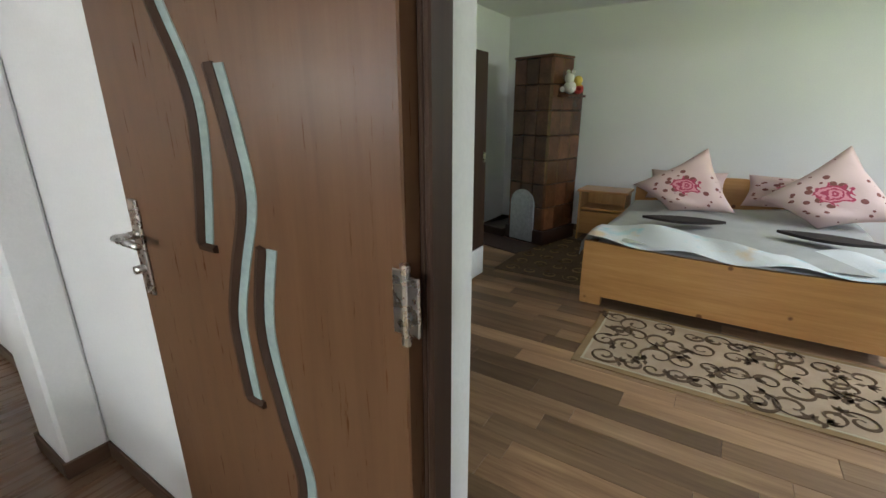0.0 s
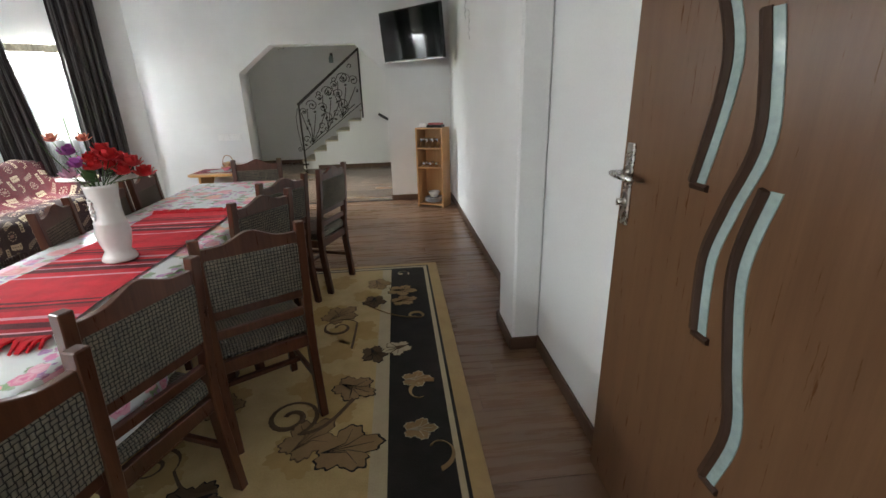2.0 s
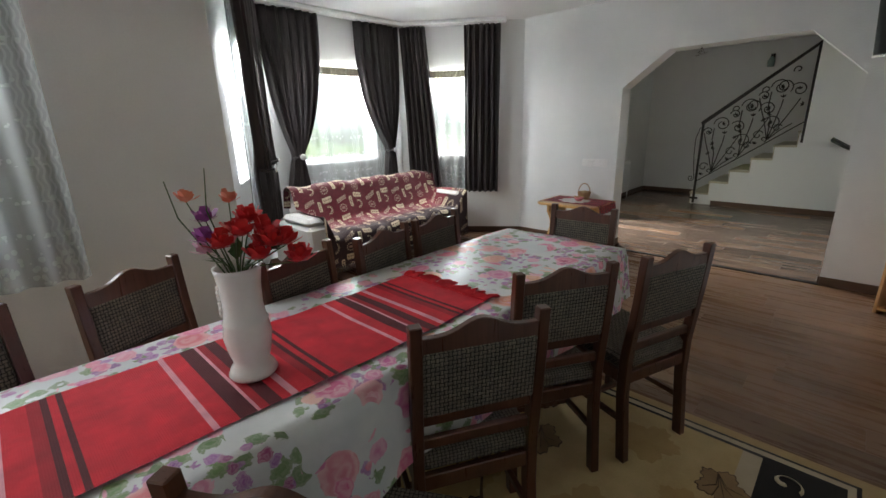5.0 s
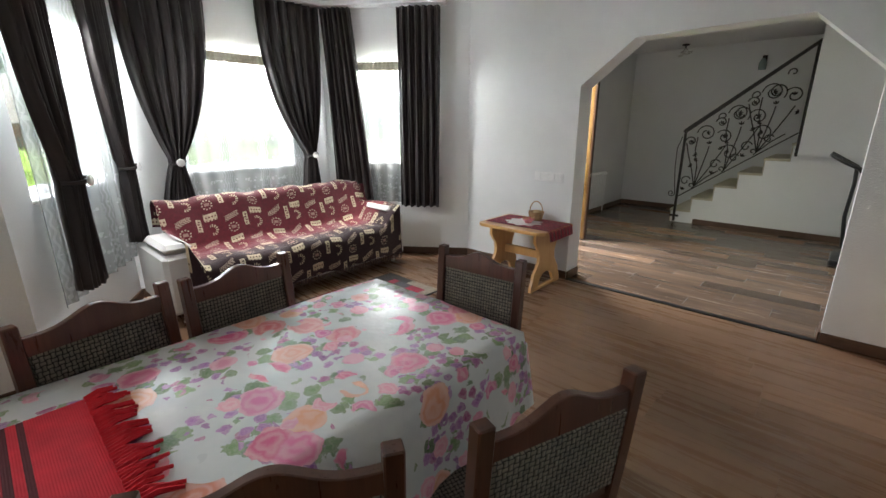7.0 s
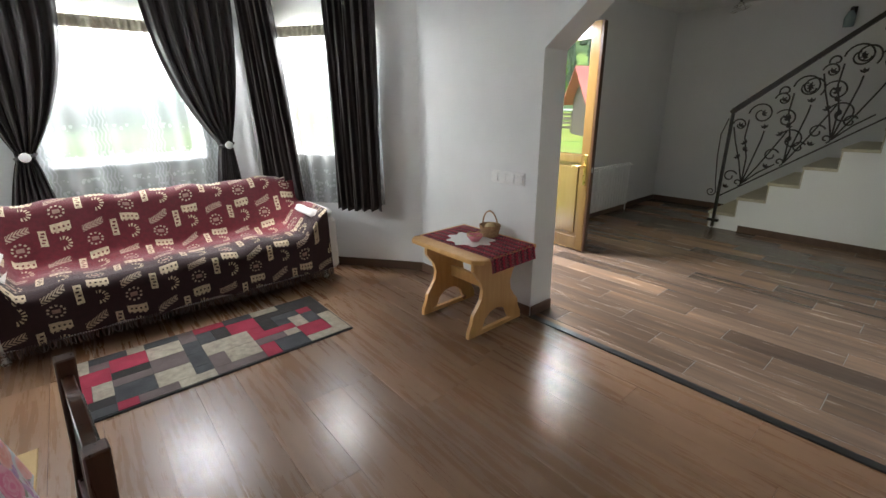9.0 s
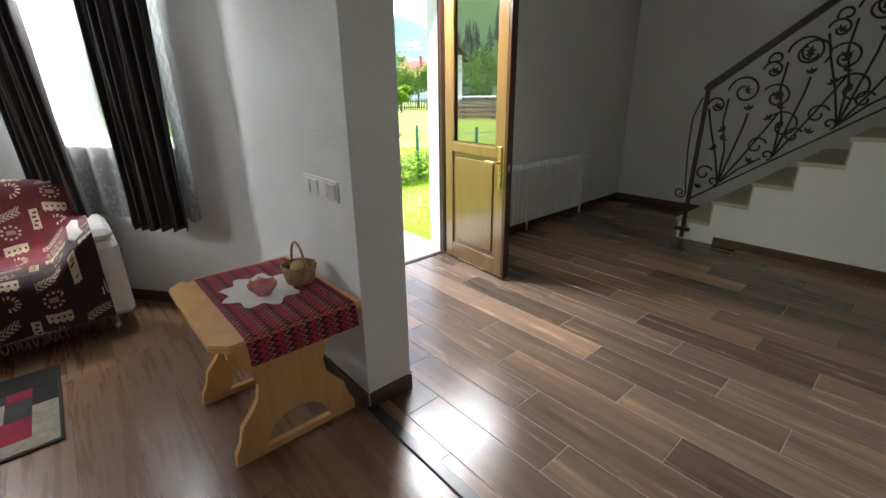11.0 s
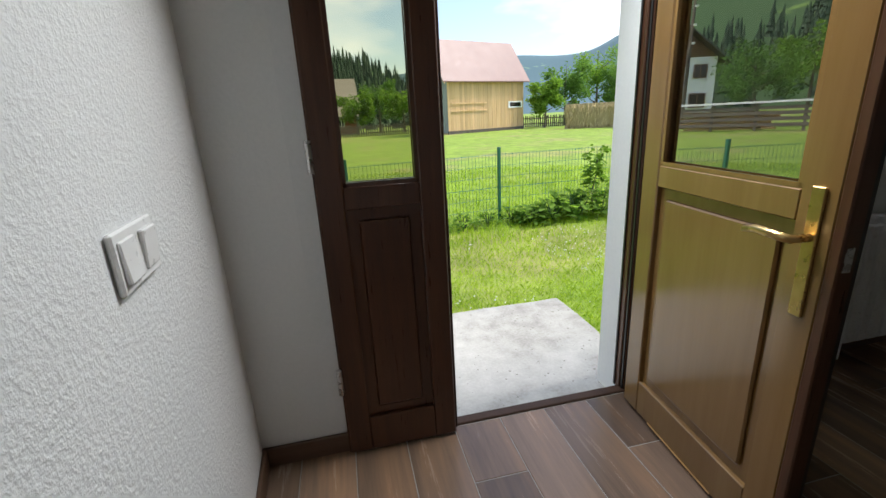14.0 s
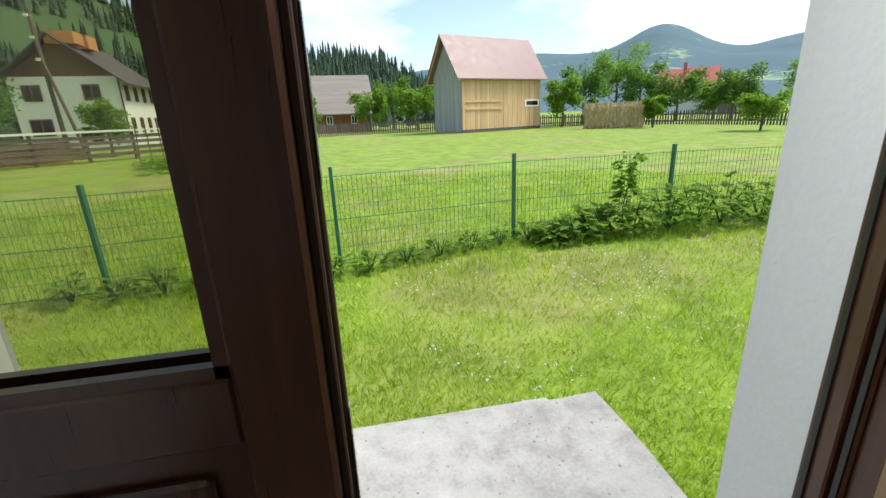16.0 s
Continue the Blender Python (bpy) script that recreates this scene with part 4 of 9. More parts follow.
# ---------------------------------------------------------------- dining table
def dining_table():
    x0, x1, y0, y1, zt = -3.575, -0.3, -1.74, -1.005, 0.752
    for xa, xb in ((x0, -1.93), (-1.92, x1)):
        t = thing("dining_table", "long dark wooden dining table under a flowered oilcloth", "table", pose((xa + xb) / 2, (y0 + y1) / 2, 0), "tables set end to end")
        hx, hy = (xb - xa) / 2, (y1 - y0) / 2
        part("tabletop", boxes((-hx + 0.006, -hy + 0.006, 0.72, hx - 0.006, hy - 0.006, 0.748), bevel=0.004), M["chair_wood"], t)
        part("apron", boxes((-hx + 0.07, -hy + 0.06, 0.62, hx - 0.07, -hy + 0.085, 0.72), (-hx + 0.07, hy - 0.085, 0.62, hx - 0.07, hy - 0.06, 0.72)), M["chair_wood"], t)
        for sx in (-1, 1):
            for sy in (-1, 1):
                cx, cy = sx * (hx - 0.09), sy * (hy - 0.09)
                part("leg", boxes((cx - 0.03, cy - 0.03, 0, cx + 0.03, cy + 0.03, 0.72), bevel=0.004), M["chair_wood"], t)
    # oilcloth: top, with a drop on all sides in soft folds
    drop, r = 0.27, 0.012
    bm = bmesh.new()
    ux = [-drop + k * drop / 7 for k in range(7)] + [k * (x1 - x0) / 54 for k in range(55)] + [(x1 - x0) + (k + 1) * drop / 7 for k in range(7)]
    uy = [-drop + k * drop / 7 for k in range(7)] + [k * (y1 - y0) / 14 for k in range(15)] + [(y1 - y0) + (k + 1) * drop / 7 for k in range(7)]
    lx, ly = x1 - x0, y1 - y0

    def place(a, b):
        ox = -a if a < 0 else (a - lx if a > lx else 0.0)
        oy = -b if b < 0 else (b - ly if b > ly else 0.0)
        ca, cb = min(max(a, 0), lx), min(max(b, 0), ly)
        down = max(ox, oy)
        fl = 0.16 * down
        wav = 0.02 * (down / drop) * math.sin((ca + cb) * 14 + 1.7 * math.sin(ca * 3.1))
        px = x0 + ca + (math.copysign(1, a - lx / 2) * (0.006 + fl + wav) if ox > 0 else 0)
        py = y0 + cb + (math.copysign(1, b - ly / 2) * (0.006 + fl + wav) if oy > 0 else 0)
        crease = 0.0022 * math.sin(ca * 9 + cb * 4) + 0.0018 * math.sin(ca * 5.1 - cb * 13)
        fold = 0.004 * math.exp(-((ca - 2.2) / 0.02) ** 2) + 0.004 * math.exp(-((ca - 1.25) / 0.02) ** 2) + 0.003 * math.exp(-((cb - 0.36) / 0.02) ** 2)
        return (px, py, zt + 0.004 + (abs(crease) + fold if down == 0 else 0) - (down * 0.985 if down else 0))
    vs = [[bm.verts.new(place(a, b)) for b in uy] for a in ux]
    lay = bm.loops.layers.uv.verify()
    for i in range(len(ux) - 1):
        for j in range(len(uy) - 1):
            f = bm.faces.new((vs[i][j], vs[i + 1][j], vs[i + 1][j + 1], vs[i][j + 1]))
            f.smooth = True
            for lp, (a, b) in zip(f.loops, ((i, j), (i + 1, j), (i + 1, j + 1), (i, j + 1))):
                lp[lay].uv = (ux[a], uy[b])
    tagged(part("tablecloth", bm, M["cloth"]), "white oilcloth with pink, orange and violet roses, hanging over the table", "tablecloth")
    # runner
    rn = thing("table_runner", "red woven runner with pink and dark stripes and fringed ends", "table runner")
    bm = bmesh.new()
    xa, xb, ya, yb = -2.56, -1.15, -1.58, -1.13
    grid(bm, 56, 16, lambda u, v: (xa + u * (xb - xa), ya + v * (yb - ya) + 0.012 * math.sin(u * 6), zt + 0.011 + 0.004 * abs(math.sin(u * 17 + v * 3)) * abs(math.sin(u * 5))), lambda u, v: (u * (xb - xa), v * (yb - ya)))
    part("cloth", bm, M["runner"], rn, smooth=True)
    rnd = random.Random(4)
    for end, sgn in ((xa, -1), (xb, 1)):
        bm = bmesh.new()
        for k in range(40):
            yy = ya + (k + 0.5) * (yb - ya) / 40
            ln, dy = 0.05 + rnd.random() * 0.035, rnd.uniform(-0.02, 0.02)
            tube(bm, [(end, yy, zt + 0.014), (end + sgn * ln * 0.5, yy + dy * 0.4, zt + 0.02), (end + sgn * ln, yy + dy, zt + 0.012)], [0.006, 0.006, 0.004], 5)
        part("fringe", bm, M["fringe"], rn)


dining_table()


# ---------------------------------------------------------------- chairs
def chair():
    c = thing("dining_chair", "dark wooden dining chair with grey woven seat and back panel", "chair", group="chairs round the table")
    w, d = 0.18, 0.19            # half width, half depth between legs
    for sx in (-1, 1):
        bm = bmesh.new()
        x = sx * w
        prof = [(-d - 0.03, 0.0), (-d, 0.30), (-d, 0.46), (-d - 0.028, 0.70), (-d - 0.045, 0.905)]
        a = 0.017
        rows = [[bm.verts.new((x + ex * a, y + ey * (a + (0.004 if z < 0.5 else 0)), z)) for ex, ey in ((-1, -1), (1, -1), (1, 1), (-1, 1))] for y, z in prof]
        for r0, r1 in zip(rows, rows[1:]):
            for k in range(4):
                bm.faces.new((r0[k], r0[(k + 1) % 4], r1[(k + 1) % 4], r1[k]))
        bm.faces.new(rows[0][::-1])
        bm.faces.new(rows[-1])
        bmesh.ops.bevel(bm, geom=bm.edges[:], offset=0.003, segments=1, affect="EDGES")
        part("leg", bm, M["chair_wood"], c)
        bm = bmesh.new()
        box(bm, sx * (w + 0.01) - 0.016, d - 0.006, 0, sx * (w + 0.01) + 0.016, d + 0.026, 0.40, 0.003)
        part("leg", bm, M["chair_wood"], c)
    part("seat", boxes((-w - 0.012, -d - 0.004, 0.405, w + 0.016, d + 0.04, 0.47), bevel=0.016), M["weave"], c, "grey woven upholstered seat")
    fr = boxes((-w - 0.002, -d - 0.012, 0.35, w + 0.002, -d + 0.012, 0.404), (-w - 0.002, d, 0.35, w + 0.002, d + 0.022, 0.404),
               (-w - 0.012, -d + 0.012, 0.35, -w + 0.010, d, 0.404), (w - 0.010, -d + 0.012, 0.35, w + 0.012, d, 0.404), bevel=0.003)
    part("seat_frame", fr, M["chair_wood"], c)
    # back: rails between the posts, a woven panel, a humped crest
    def rail(z0, z1, name):
        bm = bmesh.new()
        y = -d - 0.028 * max(0, (z0 - 0.46)) / 0.24
        box(bm, -w + 0.016, y - 0.011, z0, w - 0.016, y + 0.011, z1, 0.003)
        part(name, bm, M["chair_wood"], c)
    rail(0.50, 0.535, "back_rail")
    rail(0.585, 0.625, "back_rail")
    bm = bmesh.new()
    box(bm, -w + 0.016, -0.013, 0.62, w - 0.016, 0.013, 0.825, 0.006, Matrix.Translation((0, -d - 0.03, 0)) @ Matrix.Rotation(radians(5), 4, "X") @ Matrix.Translation((0, 0.058, 0)))
    part("backrest", bm, M["weave"], c, "grey woven back panel")
    bm = bmesh.new()
    n = 24
    pts = []
    for k in range(n + 1):
        u = k / n * 2 - 1
        pts.append((u * (w - 0.014), 0.862 + 0.042 * math.exp(-(u / 0.42) ** 2) + 0.006 * u * u))
    prism(bm, [(-w + 0.014, 0.815)] + [(w - 0.014, 0.815)] + pts[::-1], -d - 0.052, -d - 0.030, "y")
    bmesh.ops.bevel(bm, geom=bm.edges[:], offset=0.002, segments=1, affect="EDGES")
    part("crest_rail", bm, M["chair_wood"], c, "humped top rail")
    for sx in (-1, 1):
        part("stretcher", boxes((sx * w - 0.009, -d, 0.17, sx * w + 0.009, d + 0.01, 0.195), bevel=0.002), M["chair_wood"], c)
    part("stretcher", boxes((-w, -0.012, 0.172, w, 0.012, 0.193), bevel=0.002), M["chair_wood"], c)
    return c


first = chair()
SEATS = [(-0.44, -0.92, -0.82, -0.80, -1), (-0.97, -0.95, -1.31, -0.81, -1), (-1.47, -0.89, -1.67, -0.56, -1), (-2.06, -0.94, -2.34, -0.78, -1), (-2.55, -0.96, -2.83, -0.79, -1),
         (-2.98, -0.71, -3.31, -0.59, -1), (-3.77, -1.51, -3.80, -1.19, 2), (-0.98, -1.88, -1.34, -2.0, 1), (-1.56, -2.04, -1.79, -2.14, 1), (-2.03, -1.77, -2.36, -1.86, 1),
         (-2.49, -1.78, -2.8, -1.85, 1), (-2.9, -1.84, -3.22, -1.88, 1)]
for i, (xa, ya, xb, yb, side) in enumerate(SEATS):
    d = Vector((xb - xa, yb - ya))
    nrm = Vector((d.y, -d.x)).normalized()
    want = {-1: Vector((0, -1)), 1: Vector((0, 1)), 2: Vector((1, 0))}[side]
    if nrm.dot(want) < 0:
        nrm = -nrm
    cx, cy = (xa + xb) / 2 + nrm.x * 0.23, (ya + yb) / 2 + nrm.y * 0.23
    on_rug = 0.0125
    m = pose(cx, cy, on_rug if cx > -3.45 else 0.0, 0, 0, math.degrees(math.atan2(nrm.y, nrm.x)) - 90)
    if i == 0:
        first.matrix_world = m
    else:
        copy_thing(first, m)


# ---------------------------------------------------------------- rugs
def leaf_outline(size, lobes=5, sharp=0.5, jag=9, seed=0):
    """A vine leaf: five pointed lobes with a saw-toothed edge."""
    r = random.Random(seed)
    n = 90
    pts = []
    for k in range(n):
        a = 2 * math.pi * k / n
        lobe = abs(math.cos(a * lobes / 2)) ** 1.1
        tooth = abs(((k * jag * 2 / n) % 1.0) - 0.35)
        rad = 0.54 + sharp * 0.72 * lobe * (0.8 + 0.2 * math.cos(a)) + 0.24 * tooth + r.uniform(-0.02, 0.02)
        pts.append((size * rad * math.cos(a), size * rad * 0.86 * math.sin(a)))
    return pts


def big_rug():
    x0, x1, y0, y1, z = -3.5, 0.05, -2.71, 0.095, 0.008
    rug = thing("carpet", "large beige and black carpet with gold border and leaf scrolls", "rug")
    part("border", boxes((x0, y0, 0.0005, x1, y1, z), bevel=0.003), M["rug_gold"], rug, "gold carpet border")
    def sheet(name, a, b, c, d, zz, mat):
        part(name, boxes((a, b, zz - 0.002, c, d, zz)), mat, rug)
    sheet("band", x0 + 0.055, y0 + 0.075, x1 - 0.055, y1 - 0.075, z + 0.0008, M["rug_black"])
    sheet("band", x0 + 0.07, y0 + 0.09, x1 - 0.07, y1 - 0.09, z + 0.0014, M["rug_cream"])
    sheet("band", x0 + 0.10, y0 + 0.115, x1 - 0.10, y1 - 0.115, z + 0.0020, M["rug_black"])
    sheet("field", x0 + 0.12, -2.33, x1 - 0.12, -0.285, z + 0.0026, M["rug_cream"])
    sheet("field", x0 + 0.12, -2.26, x1 - 0.12, -0.355, z + 0.0032, M["rug_beige"])
    lay = [0]

    def motif(x, y, size, ang, mat, edge, seed):
        if x > x1 - 0.16:
            return
        lay[0] += 1
        zz = z + 0.0034 + 0.0002 * (lay[0] % 6)
        for s, m2, dz in ((1.0, edge, 0.0), (0.93, mat, 0.0006)):
            bm = bmesh.new()
            prism(bm, leaf_outline(size * s, seed=seed), 0, 0.0012)
            ob = part("leaf_motif", bm, m2, rug)
            ob.location, ob.rotation_euler = (x, y, zz + dz), (0, 0, radians(ang))
        bm = bmesh.new()
        for k in range(-2, 3):
            a = k * 0.62
            tube(bm, [(-size * 0.55, 0, 0), (size * 0.1 * math.cos(a), size * 0.15 * math.sin(a), 0), (size * 0.7 * math.cos(a), size * 0.6 * math.sin(a), 0)], [0.004, 0.004, 0.002], 4, flat=0.35)
        ob = part("vein", bm, edge, rug)
        ob.location, ob.rotation_euler = (x, y, zz + 0.002), (0, 0, radians(ang))

    def curl(x, y, r, a0, turns, mat, wid=0.011, tail=None):
        if x > x1 - 0.2:
            return
        lay[0] += 1
        pts = [(x + r * (1 - 0.8 * t) * math.cos(a0 + turns * t * 2 * math.pi), y + r * (1 - 0.8 * t) * math.sin(a0 + turns * t * 2 * math.pi), 0) for t in [k / 30 for k in range(31)]]
        if tail:
            (tx, ty), p = tail, pts[0]
            pts = [(p[0] + (tx - p[0]) * (1 - k / 8) + 0.06 * math.sin(k / 8 * math.pi), p[1] + (ty - p[1]) * (1 - k / 8), 0) for k in range(8)] + pts
        bm = bmesh.new()
        tube(bm, pts, wid, 4, flat=0.22)
        ob = part("scroll", bm, mat, rug)
        ob.location = (0, 0, z + 0.0042 + 0.0002 * (lay[0] % 4))

    t_, b_, c_, k_ = M["rug_tan"], M["rug_brown"], M["rug_cream"], M["rug_black"]
    # faint leaves woven tone in tone into the field
    pale = random.Random(9)
    for k in range(34):
        bm = bmesh.new()
        prism(bm, leaf_outline(pale.uniform(0.12, 0.22), seed=60 + k % 5), 0, 0.0006)
        ob = part("pale_leaf", bm, M["rug_ghost"], rug)
        ob.location, ob.rotation_euler = (x0 + 0.35 + (k % 12) * 0.25 + pale.uniform(-0.06, 0.06), -0.58 - (k // 12) * 0.62 + pale.uniform(-0.14, 0.14), z + 0.0033), (0, 0, pale.uniform(0, 6.3))
    for ys in (1, -1):
        mid = -1.31

        def Y(y):
            return y if ys == 1 else 2 * mid - y
        for px in (0.0, 1.75):
            motif(-1.45 + px, Y(-0.46), 0.17, 100 * ys, t_, k_, 1)
            motif(-1.84 + px, Y(-0.46), 0.13, 60 * ys, t_, k_, 2)
            motif(-2.13 + px, Y(-0.37), 0.10, 20 * ys, b_, k_, 3)
            motif(-2.17 + px, Y(-0.24), 0.10, -70 * ys, c_, b_, 4)
            motif(-1.87 + px, Y(-0.155), 0.085, 90 * ys, t_, c_, 5)
            motif(-1.52 + px, Y(-0.155), 0.085, 90 * ys, t_, c_, 6)
            curl(-1.75 + px, Y(-0.12), 0.11, 2.6, 0.55 * ys, t_, 0.013)
            curl(-1.40 + px, Y(-0.10), 0.11, 0.2, 0.55 * ys, t_, 0.013)
            curl(-1.66 + px, Y(-0.72), 0.13, 0.5, 1.6 * ys, b_, 0.013, (-1.75 + px, Y(-0.45)))
            curl(-2.45 + px, Y(-0.6), 0.12, 2.0, 1.4 * ys, b_, 0.012, (-2.2 + px, Y(-0.5)))
            motif(-2.4 + px, Y(-0.82), 0.08, 150 * ys, b_, k_, 7)
        for px in (0.0, 1.1, 2.2):
            motif(-2.62 + px, Y(-0.62), 0.15, 140 * ys, t_, b_, 21)
            motif(-2.35 + px, Y(-0.98), 0.14, -60 * ys, b_, k_, 22)
            motif(-2.88 + px, Y(-1.05), 0.12, 30 * ys, t_, b_, 23)
            curl(-2.55 + px, Y(-1.2), 0.10, 1.2, 1.3 * ys, b_, 0.011, (-2.4 + px, Y(-0.9)))
        motif(-2.95, Y(-0.21), 0.13, 80 * ys, t_, k_, 8)
        motif(-3.1, Y(-0.38), 0.12, 20 * ys, t_, b_, 9)
        motif(-2.78, Y(-0.2), 0.11, 110 * ys, t_, b_, 10)
        motif(-2.80, Y(-0.40), 0.11, 0, b_, k_, 11)
        curl(-2.55, Y(-0.13), 0.06, 1.0, 0.9 * ys, t_, 0.01, (-2.75, Y(-0.45)))
        curl(-3.28, Y(-0.2), 0.06, 1.0, 0.9 * ys, c_, 0.01)


big_rug()


def patch_rug():
    x0, x1, y0, y1 = -5.05, -3.6, -3.42, -2.75
    rug = thing("sofa_rug", "patchwork rug of raspberry, charcoal and cream rectangles before the sofa", "rug")
    part("backing", boxes((x0, y0, 0.0005, x1, y1, 0.009), bevel=0.002), M["rug_grey"], rug)
    r = random.Random(11)
    nx, ny = 16, 8
    used = [[False] * ny for _ in range(nx)]
    cols = ["rug_red", "rug_grey", "rug_stone", "rug_red", "rug_grey", "rug_plum", "rug_stone", "rug_black", "rug_stone"]
    last = ""
    for j in range(ny):
        for i in range(nx):
            if used[i][j]:
                continue
            w, h = r.choice((1, 2, 2, 3)), r.choice((1, 1, 2, 2))
            while i + w > nx or any(used[i + k][j] for k in range(w)):
                w -= 1
            h = min(h, ny - j)
            for a in range(i, i + w):
                for b in range(j, j + h):
                    used[a][b] = True
            pick = r.choice([k for k in cols if k != last])
            last = pick
            cw, ch = (x1 - x0 - 0.02) / nx, (y1 - y0 - 0.02) / ny
            part("patch", boxes((x0 + 0.01 + i * cw + 0.001, y0 + 0.01 + j * ch + 0.001, 0.008, x0 + 0.01 + (i + w) * cw - 0.001, y0 + 0.01 + (j + h) * ch - 0.001, 0.0125)), M[pick], rug)


patch_rug()


# ---------------------------------------------------------------- sofa
def sofa():
    s = thing("sofa", "white leatherette sofa with chrome feet under a throw", "sofa")
    x0, x1, yf, yb = -5.43, -3.24, -3.62, -4.32
    part("base", boxes((x0 + 0.2, yb + 0.02, 0.10, x1 - 0.2, yf + 0.02, 0.30), bevel=0.02), M["leather"], s)
    part("seat_cushion", boxes((x0 + 0.22, yb + 0.2, 0.30, x1 - 0.22, yf + 0.03, 0.42), bevel=0.04), M["leather"], s)
    bm = bmesh.new()
    box(bm, x0 + 0.2, -0.11, 0, x1 - 0.2, 0.11, 0.52, 0.05, Matrix.Translation((0, yb + 0.14, 0.28)) @ Matrix.Rotation(radians(14), 4, "X"), 3)
    part("backrest", bm, M["leather"], s)
    for a, b in ((x0, x0 + 0.21), (x1 - 0.21, x1)):
        arm = part("armrest", boxes((a, yb, 0.09, b, yf, 0.53), bevel=0.03), M["leather"], s)
        part("arm_cushion", boxes((a + 0.01, yb + 0.2, 0.531, b - 0.01, yf - 0.02, 0.60), bevel=0.03), M["leather"], arm)
    for fx in (x0 + 0.1, x1 - 0.1):
        for fy in (yb + 0.08, yf - 0.08):
            bm = bmesh.new()
            lathe(bm, [(0.022, 0.0), (0.024, 0.01), (0.016, 0.02), (0.014, 0.085), (0.026, 0.095)], 14, (fx, fy))
            part("foot", bm, M["steel"], s, "chrome sofa foot", True)
    # throw: down the back, over the seat and the front edge, up over the far arm
    th = thing("sofa_throw", "wine-red chenille throw with cream block patterns spread over the sofa", "throw")
    prof = [(yb + 0.02, 0.62), (yb + 0.06, 0.80), (yb + 0.12, 0.835), (yb + 0.2, 0.81), (yb + 0.27, 0.62), (yb + 0.33, 0.47), (yb + 0.42, 0.438), (yf - 0.1, 0.44), (yf + 0.02, 0.43), (yf + 0.055, 0.39), (yf + 0.06, 0.25), (yf + 0.062, 0.13)]
    ln = [0.0]
    for p, q in zip(prof, prof[1:]):
        ln.append(ln[-1] + math.hypot(q[0] - p[0], q[1] - p[1]))

    def on(v):
        t = v * ln[-1]
        for k in range(len(prof) - 1):
            if t <= ln[k + 1] + 1e-9:
                f = (t - ln[k]) / (ln[k + 1] - ln[k])
                return [prof[k][i] + (prof[k + 1][i] - prof[k][i]) * f for i in (0, 1)]
        return prof[-1]
    xa, xb = x0 + 0.10, x1 - 0.13
    bm = bmesh.new()

    def at(u, v):
        x = xa + u * (xb - xa)
        y, z = on(v)
        rise = max(0.0, (x0 + 0.3 - x) / 0.2) ** 0.8 if x < x0 + 0.3 else 0.0
        rise2 = max(0.0, (x - (x1 - 0.24)) / 0.1) if x > x1 - 0.24 else 0.0
        rise = min(1.0, max(rise, rise2))
        if 0.42 < v < 0.80 or z > 0.3:
            z = max(z, z + rise * (0.625 - z)) if z < 0.62 else z
        z += 0.008 * math.sin(x * 11 + y * 9) + 0.006 * math.sin(x * 23 - z * 17)
        return (x, y + 0.006 * math.sin(x * 15 + z * 6), z)
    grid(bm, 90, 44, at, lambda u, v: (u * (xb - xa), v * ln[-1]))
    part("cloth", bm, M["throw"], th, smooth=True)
    bm = bmesh.new()
    r = random.Random(8)
    for k in range(150):
        x = xa + (k + 0.5) * (xb - xa) / 150
        tube(bm, [(x, yf + 0.064, 0.135), (x + r.uniform(-0.01, 0.01), yf + 0.066, 0.10), (x + r.uniform(-0.015, 0.015), yf + 0.066, 0.075)], [0.004, 0.004, 0.002], 4)
    part("fringe", bm, M["rug_plum"], th, "short grey fringe")


sofa()


